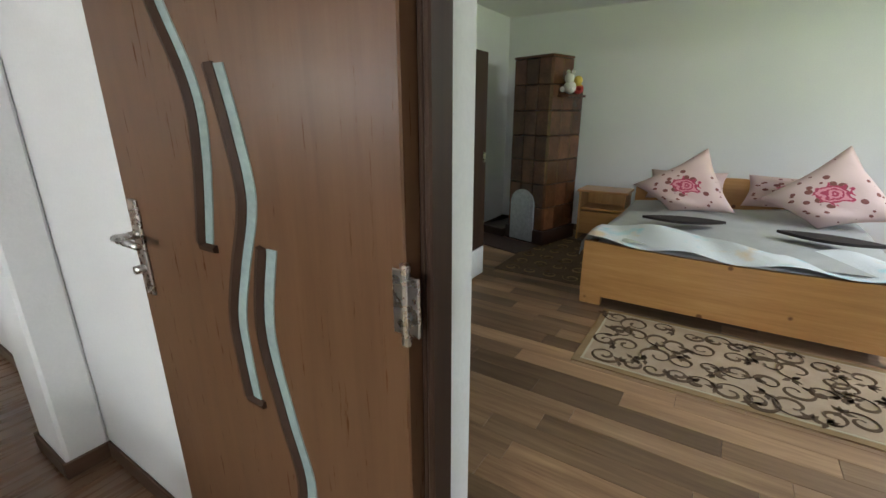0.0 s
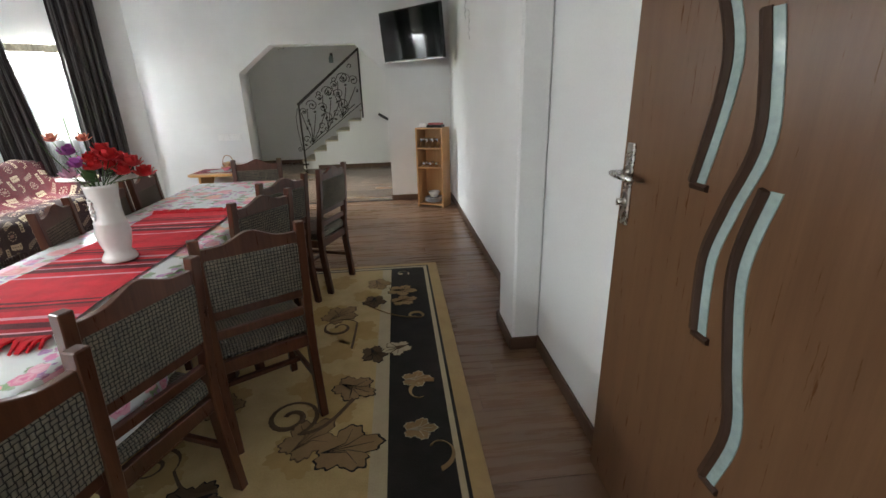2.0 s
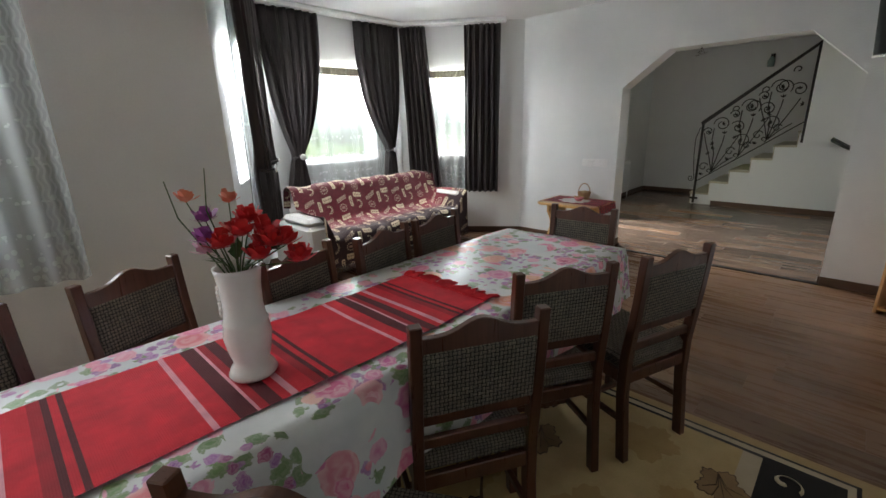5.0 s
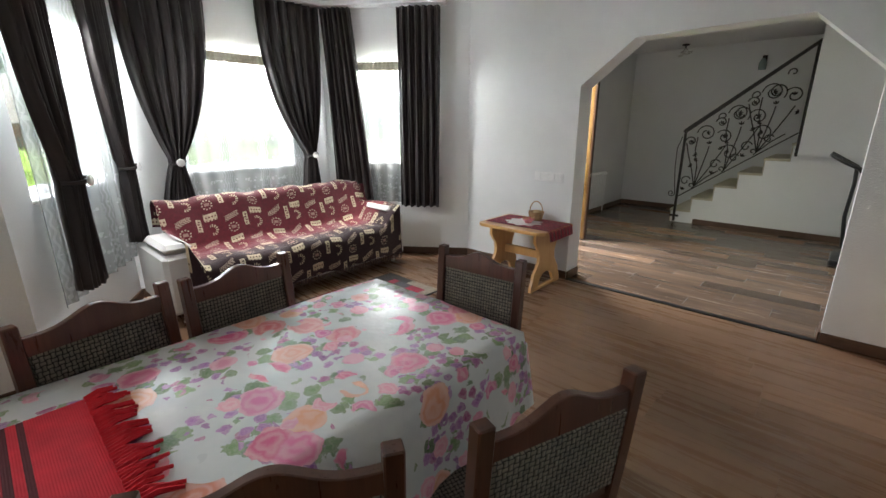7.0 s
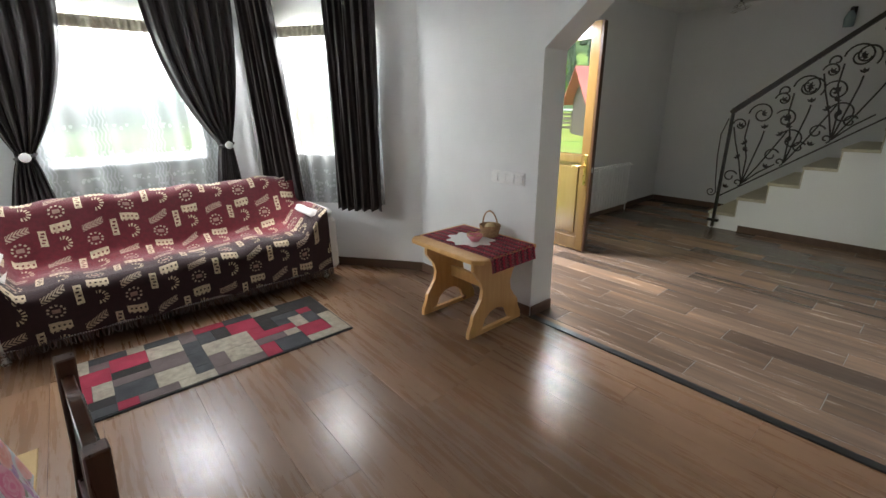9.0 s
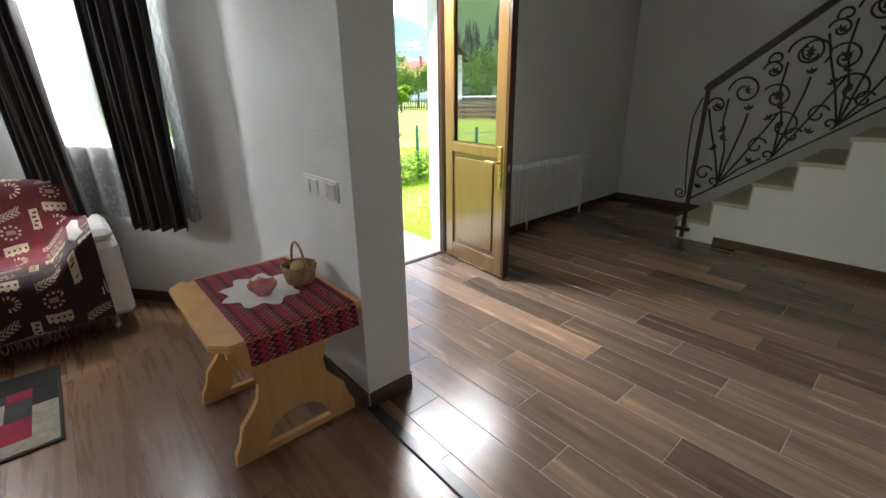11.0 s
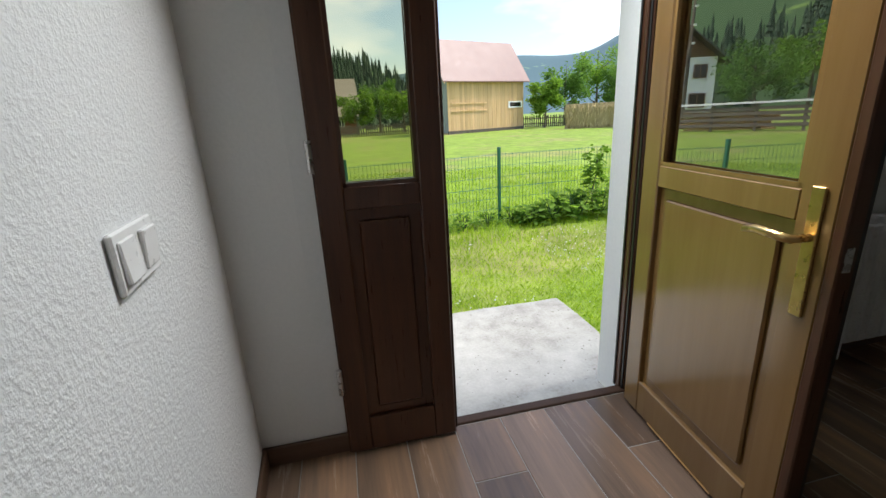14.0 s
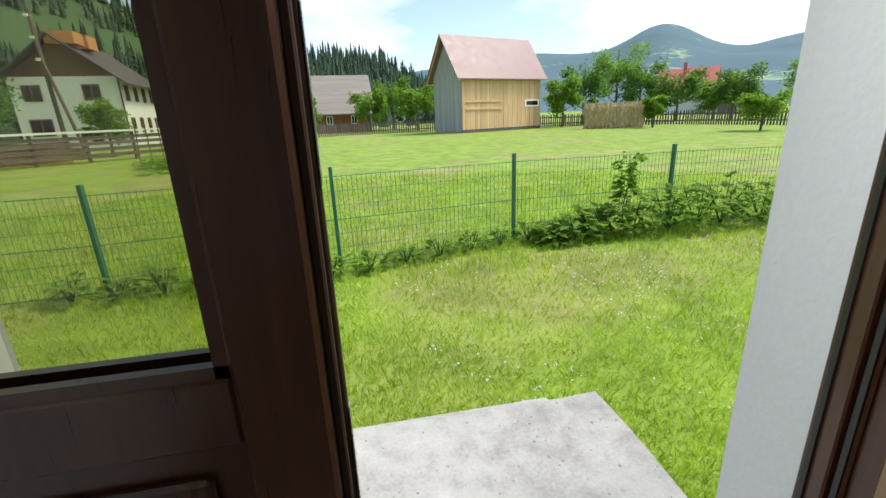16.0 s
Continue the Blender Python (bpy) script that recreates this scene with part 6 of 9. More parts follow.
def balustrade():
    b = thing("balustrade", "black wrought-iron stair railing with scrolls and leaves", "railing", pose(0.10, -0.03, 0))
    X = -9.475

    def bar(name, pts, r, sides=6):
        bm = bmesh.new()
        tube(bm, [(X, y, z) for y, z in pts], r, sides)
        return part(name, bm, M["iron"], b, smooth=sides > 4)
    bm = bmesh.new()
    ya, za, yb, zb = -2.10, 1.29, -0.80, 2.31
    prism(bm, [(ya, za), (ya + 0.03, za - 0.03), (yb, zb - 0.03), (yb, zb + 0.012), (ya + 0.02, za + 0.03)], X - 0.024, X + 0.024, "x")
    part("handrail", bm, M["iron"], b)
    part("post", boxes((X - 0.014, -2.085, 0.02, X + 0.014, -2.055, 1.3), bevel=0.002), M["iron"], b)
    part("post", boxes((X - 0.014, -0.83, 1.0, X + 0.014, -0.80, 2.29), bevel=0.002), M["iron"], b)
    part("anchor", boxes((X - 0.004, -2.13, 0.085, X + 0.03, -2.01, 0.115), bevel=0.003), M["iron"], b)
    bar("lower_rail", [(-2.07, 0.37), (-0.82, 1.29)], 0.009, 4)
    top = lambda y: 1.28 + (y + 2.07) * 0.785 - 0.02
    low = lambda y: 0.37 + (y + 2.07) * 0.736
    # one motif, repeated up the slope
    for y0, fans_on in ((-2.07, True), (-1.74, False), (-1.42, True)):
        dz = (y0 + 2.07) * 0.76

        def P(u, v):
            return (y0 + u, 0.37 + dz + u * 0.745 + v)
        foot = P(0.20, 0.02)
        fans = [[(0.20, 0.02), (0.14, 0.30), (0.07, 0.56), (0.03, 0.74)], [(0.20, 0.02), (0.20, 0.30), (0.15, 0.55), (0.16, 0.72)], [(0.20, 0.02), (0.25, 0.22), (0.30, 0.42), (0.31, 0.50)],
                [(0.20, 0.02), (0.32, 0.14), (0.44, 0.28), (0.50, 0.36)], [(0.20, 0.02), (0.33, 0.06), (0.46, 0.06)]]
        for f in fans if fans_on else fans[1:4]:
            bar("scroll_bar", [P(*q) for q in f], 0.0075)
        for (cu, cv), r, a0, tn in (((0.085, 0.72), 0.06, 3.0, -1.4), ((0.26, 0.70), 0.10, 3.1, -1.7), ((0.47, 0.50), 0.085, 2.6, -1.5), ((0.62, 0.68), 0.09, 5.5, 1.5), ((0.55, 0.24), 0.095, 2.7, -1.5),
                                    ((0.08, 0.18), 0.06, 0.4, 1.4), ((0.16, 0.06), 0.035, 5.0, 1.4), ((0.42, 0.80), 0.045, 3.6, -1.2), ((0.62, 0.12), 0.05, 0.5, 1.4)):
            c = P(cu, cv)
            if c[0] + r * 0.5 > -0.83 or c[1] + r > top(c[0]) + 0.05:
                continue
            bar("scroll", spiral(c, r * 1.15, a0, tn * 0.72, 0.3), 0.0075)
        for (u, v), ang in (((0.31, 0.52), 100), ((0.085, 0.70), 60), ((0.26, 0.70), 20), ((0.62, 0.68), 200), ((0.55, 0.24), 160), ((0.17, 0.46), 130), ((0.13, 0.34), 130), ((0.16, 0.40), 50), ((0.47, 0.50), 90), ((0.05, 0.07), 70)):
            c = P(u, v)
            if c[0] > -0.86:
                continue
            bm = bmesh.new()
            a = radians(ang)
            for off in (-0.7, 0.0, 0.7):
                d = (math.cos(a + off), math.sin(a + off))
                prism(bm, [(c[0], c[1]), (c[0] + d[0] * 0.025 - d[1] * 0.011, c[1] + d[1] * 0.025 + d[0] * 0.011), (c[0] + d[0] * 0.05, c[1] + d[1] * 0.05), (c[0] + d[0] * 0.025 + d[1] * 0.011, c[1] + d[1] * 0.025 - d[0] * 0.011)], X - 0.005, X + 0.005, "x")
            part("iron_leaf", bm, M["iron"], b)
    bar("scroll_bar", [(-2.10, 1.22), (-2.15, 1.05), (-2.145, 0.8), (-2.12, 0.55), (-2.10, 0.42)], 0.006)
    bar("scroll", spiral((-2.15, 0.42), 0.05, 0.2, -1.3), 0.006)


balustrade()


def hall_lamps():
    c = thing("ceiling_lamp", "small ceiling spotlight with twisted chrome arms", "ceiling lamp", pose(-10.05, -2.44, H))
    bm = bmesh.new()
    lathe(bm, [(0.05, 0), (0.05, -0.018), (0.012, -0.022), (0.012, -0.05)], 16)
    part("rose", bm, M["black"], c, smooth=True)
    for k in range(3):
        bm = bmesh.new()
        a = k * 2.1
        tube(bm, [(0.055 * math.cos(a) + 0.045 * math.cos(t), 0.055 * math.sin(a) + 0.045 * math.sin(t), -0.10 - 0.02 * k + 0.02 * math.sin(t)) for t in [j * math.pi / 8 for j in range(16)]], 0.006, 6, True)
        tube(bm, [(0, 0, -0.05), (0.03 * math.cos(a), 0.03 * math.sin(a), -0.07), (0.055 * math.cos(a), 0.055 * math.sin(a), -0.10 - 0.02 * k)], 0.006, 6)
        part("ring_arm", bm, M["steel"], c, smooth=True)
    w = thing("wall_lamp", "dark wall lamp with a lantern glass beside the stair", "wall lamp", pose(HALL_X, -1.5, 2.24))
    part("back_plate", boxes((0.001, -0.03, -0.06, 0.02, 0.03, 0.08), bevel=0.006), M["iron"], w)
    bm = bmesh.new()
    tube(bm, [(0.02, 0, 0.03), (0.08, 0, 0.07), (0.11, 0, 0.03)], 0.008, 6)
    part("arm", bm, M["iron"], w, smooth=True)
    bm = bmesh.new()
    lathe(bm, [(0.02, 0.03), (0.05, -0.03), (0.045, -0.12), (0.04, -0.12), (0.043, -0.03)], 12, (0.11, 0))
    part("shade", bm, M["frost"], w, smooth=True)


hall_lamps()


def exercise_bike():
    b = thing("cross_trainer", "dark cross trainer with curved handlebar partly hidden behind the arch", "fitness machine", pose(-8.6, -0.18, 0))
    bm = bmesh.new()
    tube(bm, [(0, -0.32, 1.09), (0, -0.27, 1.06), (0, -0.18, 1.01), (0.0, -0.10, 0.97), (0, -0.09, 0.8), (0, -0.10, 0.45), (0, -0.06, 0.12)], [0.024, 0.024, 0.022, 0.02, 0.018, 0.018, 0.02], 8)
    tube(bm, [(0.36, -0.30, 1.09), (0.36, -0.2, 1.03), (0.36, -0.08, 0.97), (0.3, 0.05, 0.8), (0.25, 0.06, 0.2)], 0.02, 8)
    part("handlebar", bm, M["black"], b, smooth=True)
    part("base", boxes((-0.06, -0.14, 0.0, 0.42, -0.06, 0.06), (-0.06, 0.5, 0, 0.42, 0.58, 0.06), (0.14, -0.06, 0.02, 0.22, 0.5, 0.07), bevel=0.01), M["black"], b)
    bm = bmesh.new()
    lathe(bm, [(0.02, -0.04), (0.2, -0.04), (0.22, -0.02), (0.22, 0.02), (0.2, 0.04), (0.02, 0.04)], 24)
    bmesh.ops.transform(bm, matrix=pose(0.18, 0.3, 0.32, 0, 90, 0), verts=bm.verts)
    part("flywheel", bm, M["black"], b, smooth=True)
    bm = bmesh.new()
    tube(bm, [(0.18, 0.2, 0.2), (0.18, 0.08, 1.1)], 0.028, 8)
    part("column", bm, M["steel"], b, smooth=True)
    part("console", boxes((0.08, 0.0, 1.1, 0.28, 0.06, 0.06 + 1.18), bevel=0.015), M["black"], b)


exercise_bike()


# ---------------------------------------------------------------- glazed double door to the garden
def leaf_panels(th, w, mats, st=0.085, d=0.045, glazing="door_pane"):
    """A leaf in its own frame: x from 0 to w, thick in y from 0 to d; glass above, a raised panel below."""
    h = 2.05
    zg0, zg1, zp0, zp1 = 0.928, 1.93, 0.14, 0.86
    part("stile", boxes((0, 0, 0.012, st, d, h), bevel=0.004), mats, th)
    part("stile", boxes((w - st, 0, 0.012, w, d, h), bevel=0.004), mats, th)
    for z0, z1 in ((0.012, zp0), (zp1, zg0), (zg1, h)):
        part("rail", boxes((st, 0.002, z0, w - st, d - 0.002, z1), bevel=0.003), mats, th)
    p = part("panel", boxes((st, d * 0.35, zp0, w - st, d * 0.65, zp1)), mats, th)
    bm = boxes((st + 0.035, d * 0.66, zp0 + 0.035, w - st - 0.035, d * 0.84, zp1 - 0.035), (st + 0.035, d * 0.16, zp0 + 0.035, w - st - 0.035, d * 0.34, zp1 - 0.035), bevel=0.006)
    part("raised_field", bm, mats, p)
    bm = bmesh.new()
    for y0, y1 in ((0.004, 0.014), (d - 0.014, d - 0.004)):
        for a in ((st, y0, zg0, st + 0.012, y1, zg1), (w - st - 0.012, y0, zg0, w - st, y1, zg1), (st, y0, zg0, w - st, y1, zg0 + 0.012), (st, y0, zg1 - 0.012, w - st, y1, zg1)):
            box(bm, *a)
    part("glazing_bead", bm, mats, th)
    bm = bmesh.new()
    grid(bm, 1, 1, lambda u, v: (st + u * (w - 2 * st), d * 0.5, zg0 + v * (zg1 - zg0)))
    pane = part("pane", bm, M[glazing], th, "clear double-glazed pane")
    pane.visible_shadow = glazing != "door_pane"


def garden_door():
    fr = thing("door_3", "brown varnished outer door frame with weather seals", "door frame", kind="structure")
    y0, y1 = HALL_Y - 0.06, HALL_Y + 0.02
    xl, xr = LEAF_L - 0.002, DOOR_R + 0.005
    part("jamb", boxes((xl, y0, 0, xl + 0.004, y1, 2.11)), M["ext_in"], fr)
    bm = boxes((xr, y0, 0, xr + 0.02, y1 + 0.01, 2.11), (xr + 0.02, y0 - 0.012, 0, xr + 0.035, y0 + 0.03, 2.11), (xr + 0.02, y0 + 0.034, 0, xr + 0.028, y0 + 0.05, 2.11), bevel=0.003)
    part("jamb", bm, M["ext_in"], fr)
    part("seal", boxes((xr + 0.0355, y0 - 0.002, 0.01, xr + 0.040, y0 + 0.006, 2.1), (xr + 0.0285, y0 + 0.038, 0.01, xr + 0.033, y0 + 0.046, 2.1)), M["black"], fr, "black rubber weather seal")
    part("head", boxes((xr + 0.02, y0, 2.075, xl, y1, 2.11), bevel=0.003), M["ext_in"], fr)
    part("sill", boxes((xr + 0.02, HALL_Y - 0.046, -0.09, xl, HALL_Y - 0.003, 0.010), bevel=0.004), M["frame_dark"], fr, "dark worn wooden threshold")
    left = thing("door_4", "narrow red-brown wooden door leaf with glass above, closed", "door", pose(-6.86, HALL_Y - 0.005, 0, 0, 0, 0), kind="structure")
    leaf_panels(left, 0.375, M["ext_in"], 0.075)
    bm = boxes((-0.014, -0.002, 0.02, -0.001, 0.012, 2.04), (-0.010, 0.018, 0.02, -0.001, 0.03, 2.04), bevel=0.002)
    part("meeting_strip", bm, M["frame_dark"], left)
    part("seal", boxes((-0.008, 0.0125, 0.02, -0.002, 0.0175, 2.04)), M["steel"], left, "pale lock strip in the leaf's edge")
    for z0, z1 in ((0.5, 0.86), (1.08, 1.22)):
        part("lock_plate", boxes((-0.0155, 0.002, z0, -0.0145, 0.012, z1)), M["steel"], left, "steel bolt plate")
    for zc in (0.3, 1.02, 1.8):
        bm = bmesh.new()
        tube(bm, [(0.38, 0.05, zc - 0.045), (0.38, 0.05, zc + 0.045)], 0.009, 8)
        part("hinge", bm, M["steel"], left)
    w = 0.655
    right = thing("door_5", "golden-brown varnished door leaf with glass above, open inwards", "door", pose(-7.546, HALL_Y + 0.038, 0, 0, 0, 84.5), kind="structure")
    leaf_panels(right, w, M["ext_out"], d=0.05, glazing="mirror_pane")
    part("edge_strip", boxes((w + 0.001, -0.003, 0.015, w + 0.026, 0.036, 2.045), (w + 0.001, 0.037, 0.015, w + 0.012, 0.062, 2.045), bevel=0.003), M["ext_in"], right, "dark rebated closing edge")
    part("seal", boxes((w + 0.0125, 0.042, 0.02, w + 0.017, 0.054, 2.04)), M["black"], right)
    part("back_strip", boxes((0.004, 0.0505, 0.015, w, 0.062, 0.10), (0.004, 0.0505, 0.86, w, 0.062, 0.928), (w - 0.085, 0.0505, 0.10, w, 0.062, 2.04)), M["ext_in"], right)
    bm = boxes((w - 0.055, -0.007, 0.66, w - 0.025, -0.0005, 0.94), bevel=0.002)
    part("handle_plate", bm, M["brass"], right, "worn brass handle plate")
    bm = bmesh.new()
    hx = w - 0.04
    tube(bm, [(hx, 0, 0.835), (hx, -0.05, 0.835), (hx - 0.02, -0.056, 0.837), (hx - 0.08, -0.056, 0.84), (hx - 0.115, -0.052, 0.83)], [0.010, 0.009, 0.010, 0.009, 0.007], 8)
    part("handle", bm, M["brass"], right, "worn brass lever handle", True)
    part("strike", boxes((w + 0.0265, 0.006, 0.78, w + 0.0275, 0.024, 0.83)), M["steel"], right)
    part("chip", boxes((0.16, -0.0012, 0.014, 0.47, -0.0004, 0.021)), M["pine"], right, "varnish worn pale along the foot")


garden_door()
tagged(part("white_return", boxes((LEAF_L + 0.002, HALL_Y - 0.075, -0.02, DOOR_L, HALL_Y, 2.12)), M["wall"]), "white plastered return beside the garden door", "wall", kind="structure")


# ---------------------------------------------------------------- bedroom
def bed():
    b = thing("bed", "pine double bed with knotty footboard", "bed")
    x0, x1, y0, y1 = -0.86, 0.98, 3.25, 5.30
    bm = bmesh.new()
    n = 30
    prism(bm, [(x0, 0.09), (x1, 0.09)] + [(x1 - (x1 - x0) * k / n, 0.50 - 0.03 * math.sin(math.pi * k / n)) for k in range(n + 1)], y0 - 0.02, y0 + 0.012, "y")
    part("footboard", bm, M["pine_x"], b, "knotty pine footboard")
    part("plinth", boxes((x0 + 0.02, y0 - 0.024, 0.075, x1 - 0.02, y0 - 0.021, 0.13), bevel=0.001), M["pine_x"], b)
    for x in (x0, x1 - 0.05):
        part("side_rail", boxes((x, y0 + 0.014, 0.10, x + 0.03, y1, 0.46), bevel=0.003), M["pine_x"], b)
        part("foot", boxes((x, y0 - 0.016, 0, x + 0.16, y0 + 0.04, 0.089), bevel=0.006), M["pine_x"], b)
        part("foot", boxes((x, y1 - 0.06, 0, x + 0.1, y1, 0.099), bevel=0.006), M["pine_x"], b)
    bm = bmesh.new()
    prism(bm, [(x0, 0.1), (x1, 0.1)] + [(x1 - (x1 - x0) * k / n, 0.62 + 0.16 * math.sin(math.pi * k / n)) for k in range(n + 1)], y1 - 0.02, y1 + 0.02, "y")
    part("headboard", bm, M["pine_x"], b, "arched pine headboard")
    part("mattress", boxes((x0 + 0.04, y0 + 0.03, 0.28, x1 - 0.06, y1 - 0.03, 0.47), bevel=0.04), M["sheet"], b)
    # grey blanket and pastel cover
    bm = bmesh.new()
    grid(bm, 40, 40, lambda u, v: (x0 + 0.0 + u * (x1 - x0), y0 + 0.03 + v * 1.72, 0.505 + 0.05 * math.exp(-((u - 0.3) / 0.2) ** 2) * v + 0.05 * math.exp(-((u - 0.75) / 0.2) ** 2) * v + 0.012 * math.sin(u * 9 + v * 7) - 0.10 * (abs(2 * u - 1) > 0.97)))
    tagged(part("blanket", bm, M["blanket"], smooth=True), "grey blanket spread over the bed", "blanket")
    bm = bmesh.new()

    def cov(u, v):
        x = x0 - 0.05 + u * (x1 - x0 + 0.1)
        edge = 0.36 + 0.10 * math.sin(u * 9.0) + 0.07 * math.sin(u * 17 + 1)
        y = y0 - 0.028 + v * edge
        z = 0.532 + 0.02 * math.sin(u * 21 + v * 3) + 0.05 * v * math.exp(-((u - 0.3) / 0.2) ** 2) - 0.03 * math.sin(math.pi * u) * (1 - v) ** 2
        out = max(0.0, x0 + 0.0 - x)
        return (max(x, x0 - 0.03), y, z - out * 3.0)
    grid(bm, 60, 14, cov)
    tagged(part("bedspread", bm, M["pastel"], smooth=True), "white fleece cover with pastel blots over the foot end", "bedspread")
    for cx, cy, rot in ((-0.28, 3.95, 10), (0.62, 3.85, -12)):
        bm = bmesh.new()
        n = 20
        prism(bm, [(-0.30 + 0.60 * k / n, 0.09 * math.sin(math.pi * k / n) ** 0.8 + 0.002) for k in range(n + 1)] + [(0.30 - 0.60 * k / n, -0.12 * math.sin(math.pi * k / n)) for k in range(1, n)], 0, 0.02)
        ob = tagged(part("fleece_scarf", bm, M["dark_cloth"]), "dark brown folded cloth lying on the blanket", "folded cloth", "cloths on the bed")
        ob.matrix_world = pose(cx, cy, 0.575, 0, 0, rot)
    # pillows stood on one corner
    def pillow(cx, cy, cz, corners, lean, spin, label):
        """A soft square cushion pulled out to four corners (left, top, right, foot), given as x, z."""
        bm = bmesh.new()
        n = 24
        A, B, C, D = corners

        def sheet(sign):
            def at(u, v):
                a, c = u * 2 - 1, v * 2 - 1
                q = [(1 - u) * (1 - v), u * (1 - v), u * v, (1 - u) * v]
                px = sum(k * p[0] for k, p in zip(q, (D, A, B, C)))
                pz = sum(k * p[1] for k, p in zip(q, (D, A, B, C)))
                mx_ = sum(p[0] for p in corners) / 4
                mz_ = sum(p[1] for p in corners) / 4
                pin = 1 - 0.10 * (1 - a * a) * c ** 4 - 0.10 * (1 - c * c) * a ** 4
                th = 0.13 * (max(0.0, (1 - a ** 4) * (1 - c ** 4))) ** 0.6 * (1 + 0.12 * math.sin(a * 5 + c * 3))
                return (mx_ + (px - mx_) * pin, sign * th + 0.008 * math.sin(a * 7 + c * 5), mz_ + (pz - mz_) * pin)
            return at
        grid(bm, n, n, sheet(1), lambda u, v: (u, v))
        grid(bm, n, n, sheet(-1), lambda u, v: (u, v))
        bmesh.ops.remove_doubles(bm, verts=bm.verts[:], dist=0.001)
        bmesh.ops.recalc_face_normals(bm, faces=bm.faces[:])
        ob = tagged(part("pillow", bm, M["pillow"], smooth=True), label, "pillow", "pillows on the bed")
        ob.matrix_world = pose(cx, cy, cz, lean, 0, spin)
    lp = "pale pink pillow with printed roses, stood on its corner"
    peak = [(-0.46, 0.22), (0.12, 0.60), (0.40, 0.02), (-0.10, -0.01)]
    pillow(-0.32, 4.50, 0.545, peak, -22, 4, lp)
    pillow(0.63, 4.44, 0.55, [(-0.42, 0.18), (0.10, 0.66), (0.50, 0.10), (0.0, -0.02)], -22, -3, lp)
    square = [(-0.34, 0.30), (0.34, 0.30), (0.36, 0.0), (-0.36, 0.0)]
    pillow(-0.36, 5.0, 0.56, square, -14, 2, "pale pink pillow leaning against the headboard")
    pillow(0.48, 5.0, 0.56, square, -14, -2, "pale pink pillow leaning against the headboard")



def roses(name):
    m, nt, bs = material(name)
    uv = coords(nt, "UV")
    c = nt.nodes.new("ShaderNodeVectorMath")
    c.operation = "DISTANCE"
    nz = node(nt, "TexNoise", Scale=9.0, Detail=2.0)
    nt.links.new(uv, nz.inputs["Vector"])
    nt.links.new(uv, c.inputs[0])
    c.inputs[1].default_value = (0.5, 0.5, 0)
    d = c.outputs["Value"]
    vo = node(nt, "TexVoronoi", Scale=9.0)
    nt.links.new(uv, vo.inputs["Vector"])
    blot = math_(nt, "LESS_THAN", math_(nt, "ADD", vo.outputs["Distance"], math_(nt, "MULTIPLY", d, 0.75)), 0.56)
    core = math_(nt, "LESS_THAN", math_(nt, "ADD", d, math_(nt, "MULTIPLY", nz.outputs["Fac"], 0.24)), 0.29)
    col = mixc(nt, blot, (0.68, 0.5, 0.47), (0.22, 0.07, 0.06))
    ring = math_(nt, "GREATER_THAN", math_(nt, "SINE", math_(nt, "ADD", math_(nt, "MULTIPLY", d, 90.0), math_(nt, "MULTIPLY", nz.outputs["Fac"], 20.0))), -0.1)
    col = mixc(nt, core, col, mixc(nt, ring, (0.45, 0.05, 0.1), (0.72, 0.28, 0.33)))
    nt.links.new(col, bs.inputs["Base Color"])
    bs.inputs["Roughness"].default_value = 0.8
    bump_(nt, bs, noise_(nt, uv, 6.0, 4), 0.3, 0.02)
    return m


def pastel(name):
    m, nt, bs = material(name)
    v = coords(nt, "Object")
    n1, n2 = noise_(nt, v, 5.0, 2), noise_(nt, v, 4.1, 3)
    col = mixc(nt, ramp(nt, n1, (0.55, (0, 0, 0)), (0.68, (1, 1, 1))), (0.72, 0.74, 0.74), (0.42, 0.66, 0.70))
    col = mixc(nt, ramp(nt, n2, (0.58, (0, 0, 0)), (0.7, (1, 1, 1))), col, (0.74, 0.6, 0.42))
    nt.links.new(col, bs.inputs["Base Color"])
    bs.inputs["Roughness"].default_value = 0.95
    bump_(nt, bs, noise_(nt, v, 70, 4), 0.4, 0.01)
    return m


M["sheet"] = surf("white_sheet", (0.66, 0.66, 0.65), (0.74, 0.74, 0.73), 5, 0.9, 0.2)
M["blanket"] = surf("grey_blanket", (0.40, 0.40, 0.38), (0.48, 0.48, 0.46), 5, 0.95, 0.4, fine=150)
M["dark_cloth"] = surf("dark_brown_fleece", (0.02, 0.014, 0.013), (0.035, 0.026, 0.024), 10, 0.9, 0.3)
M["pillow"] = roses("rose_print_cotton")
M["pastel"] = pastel("pastel_fleece")
bed()


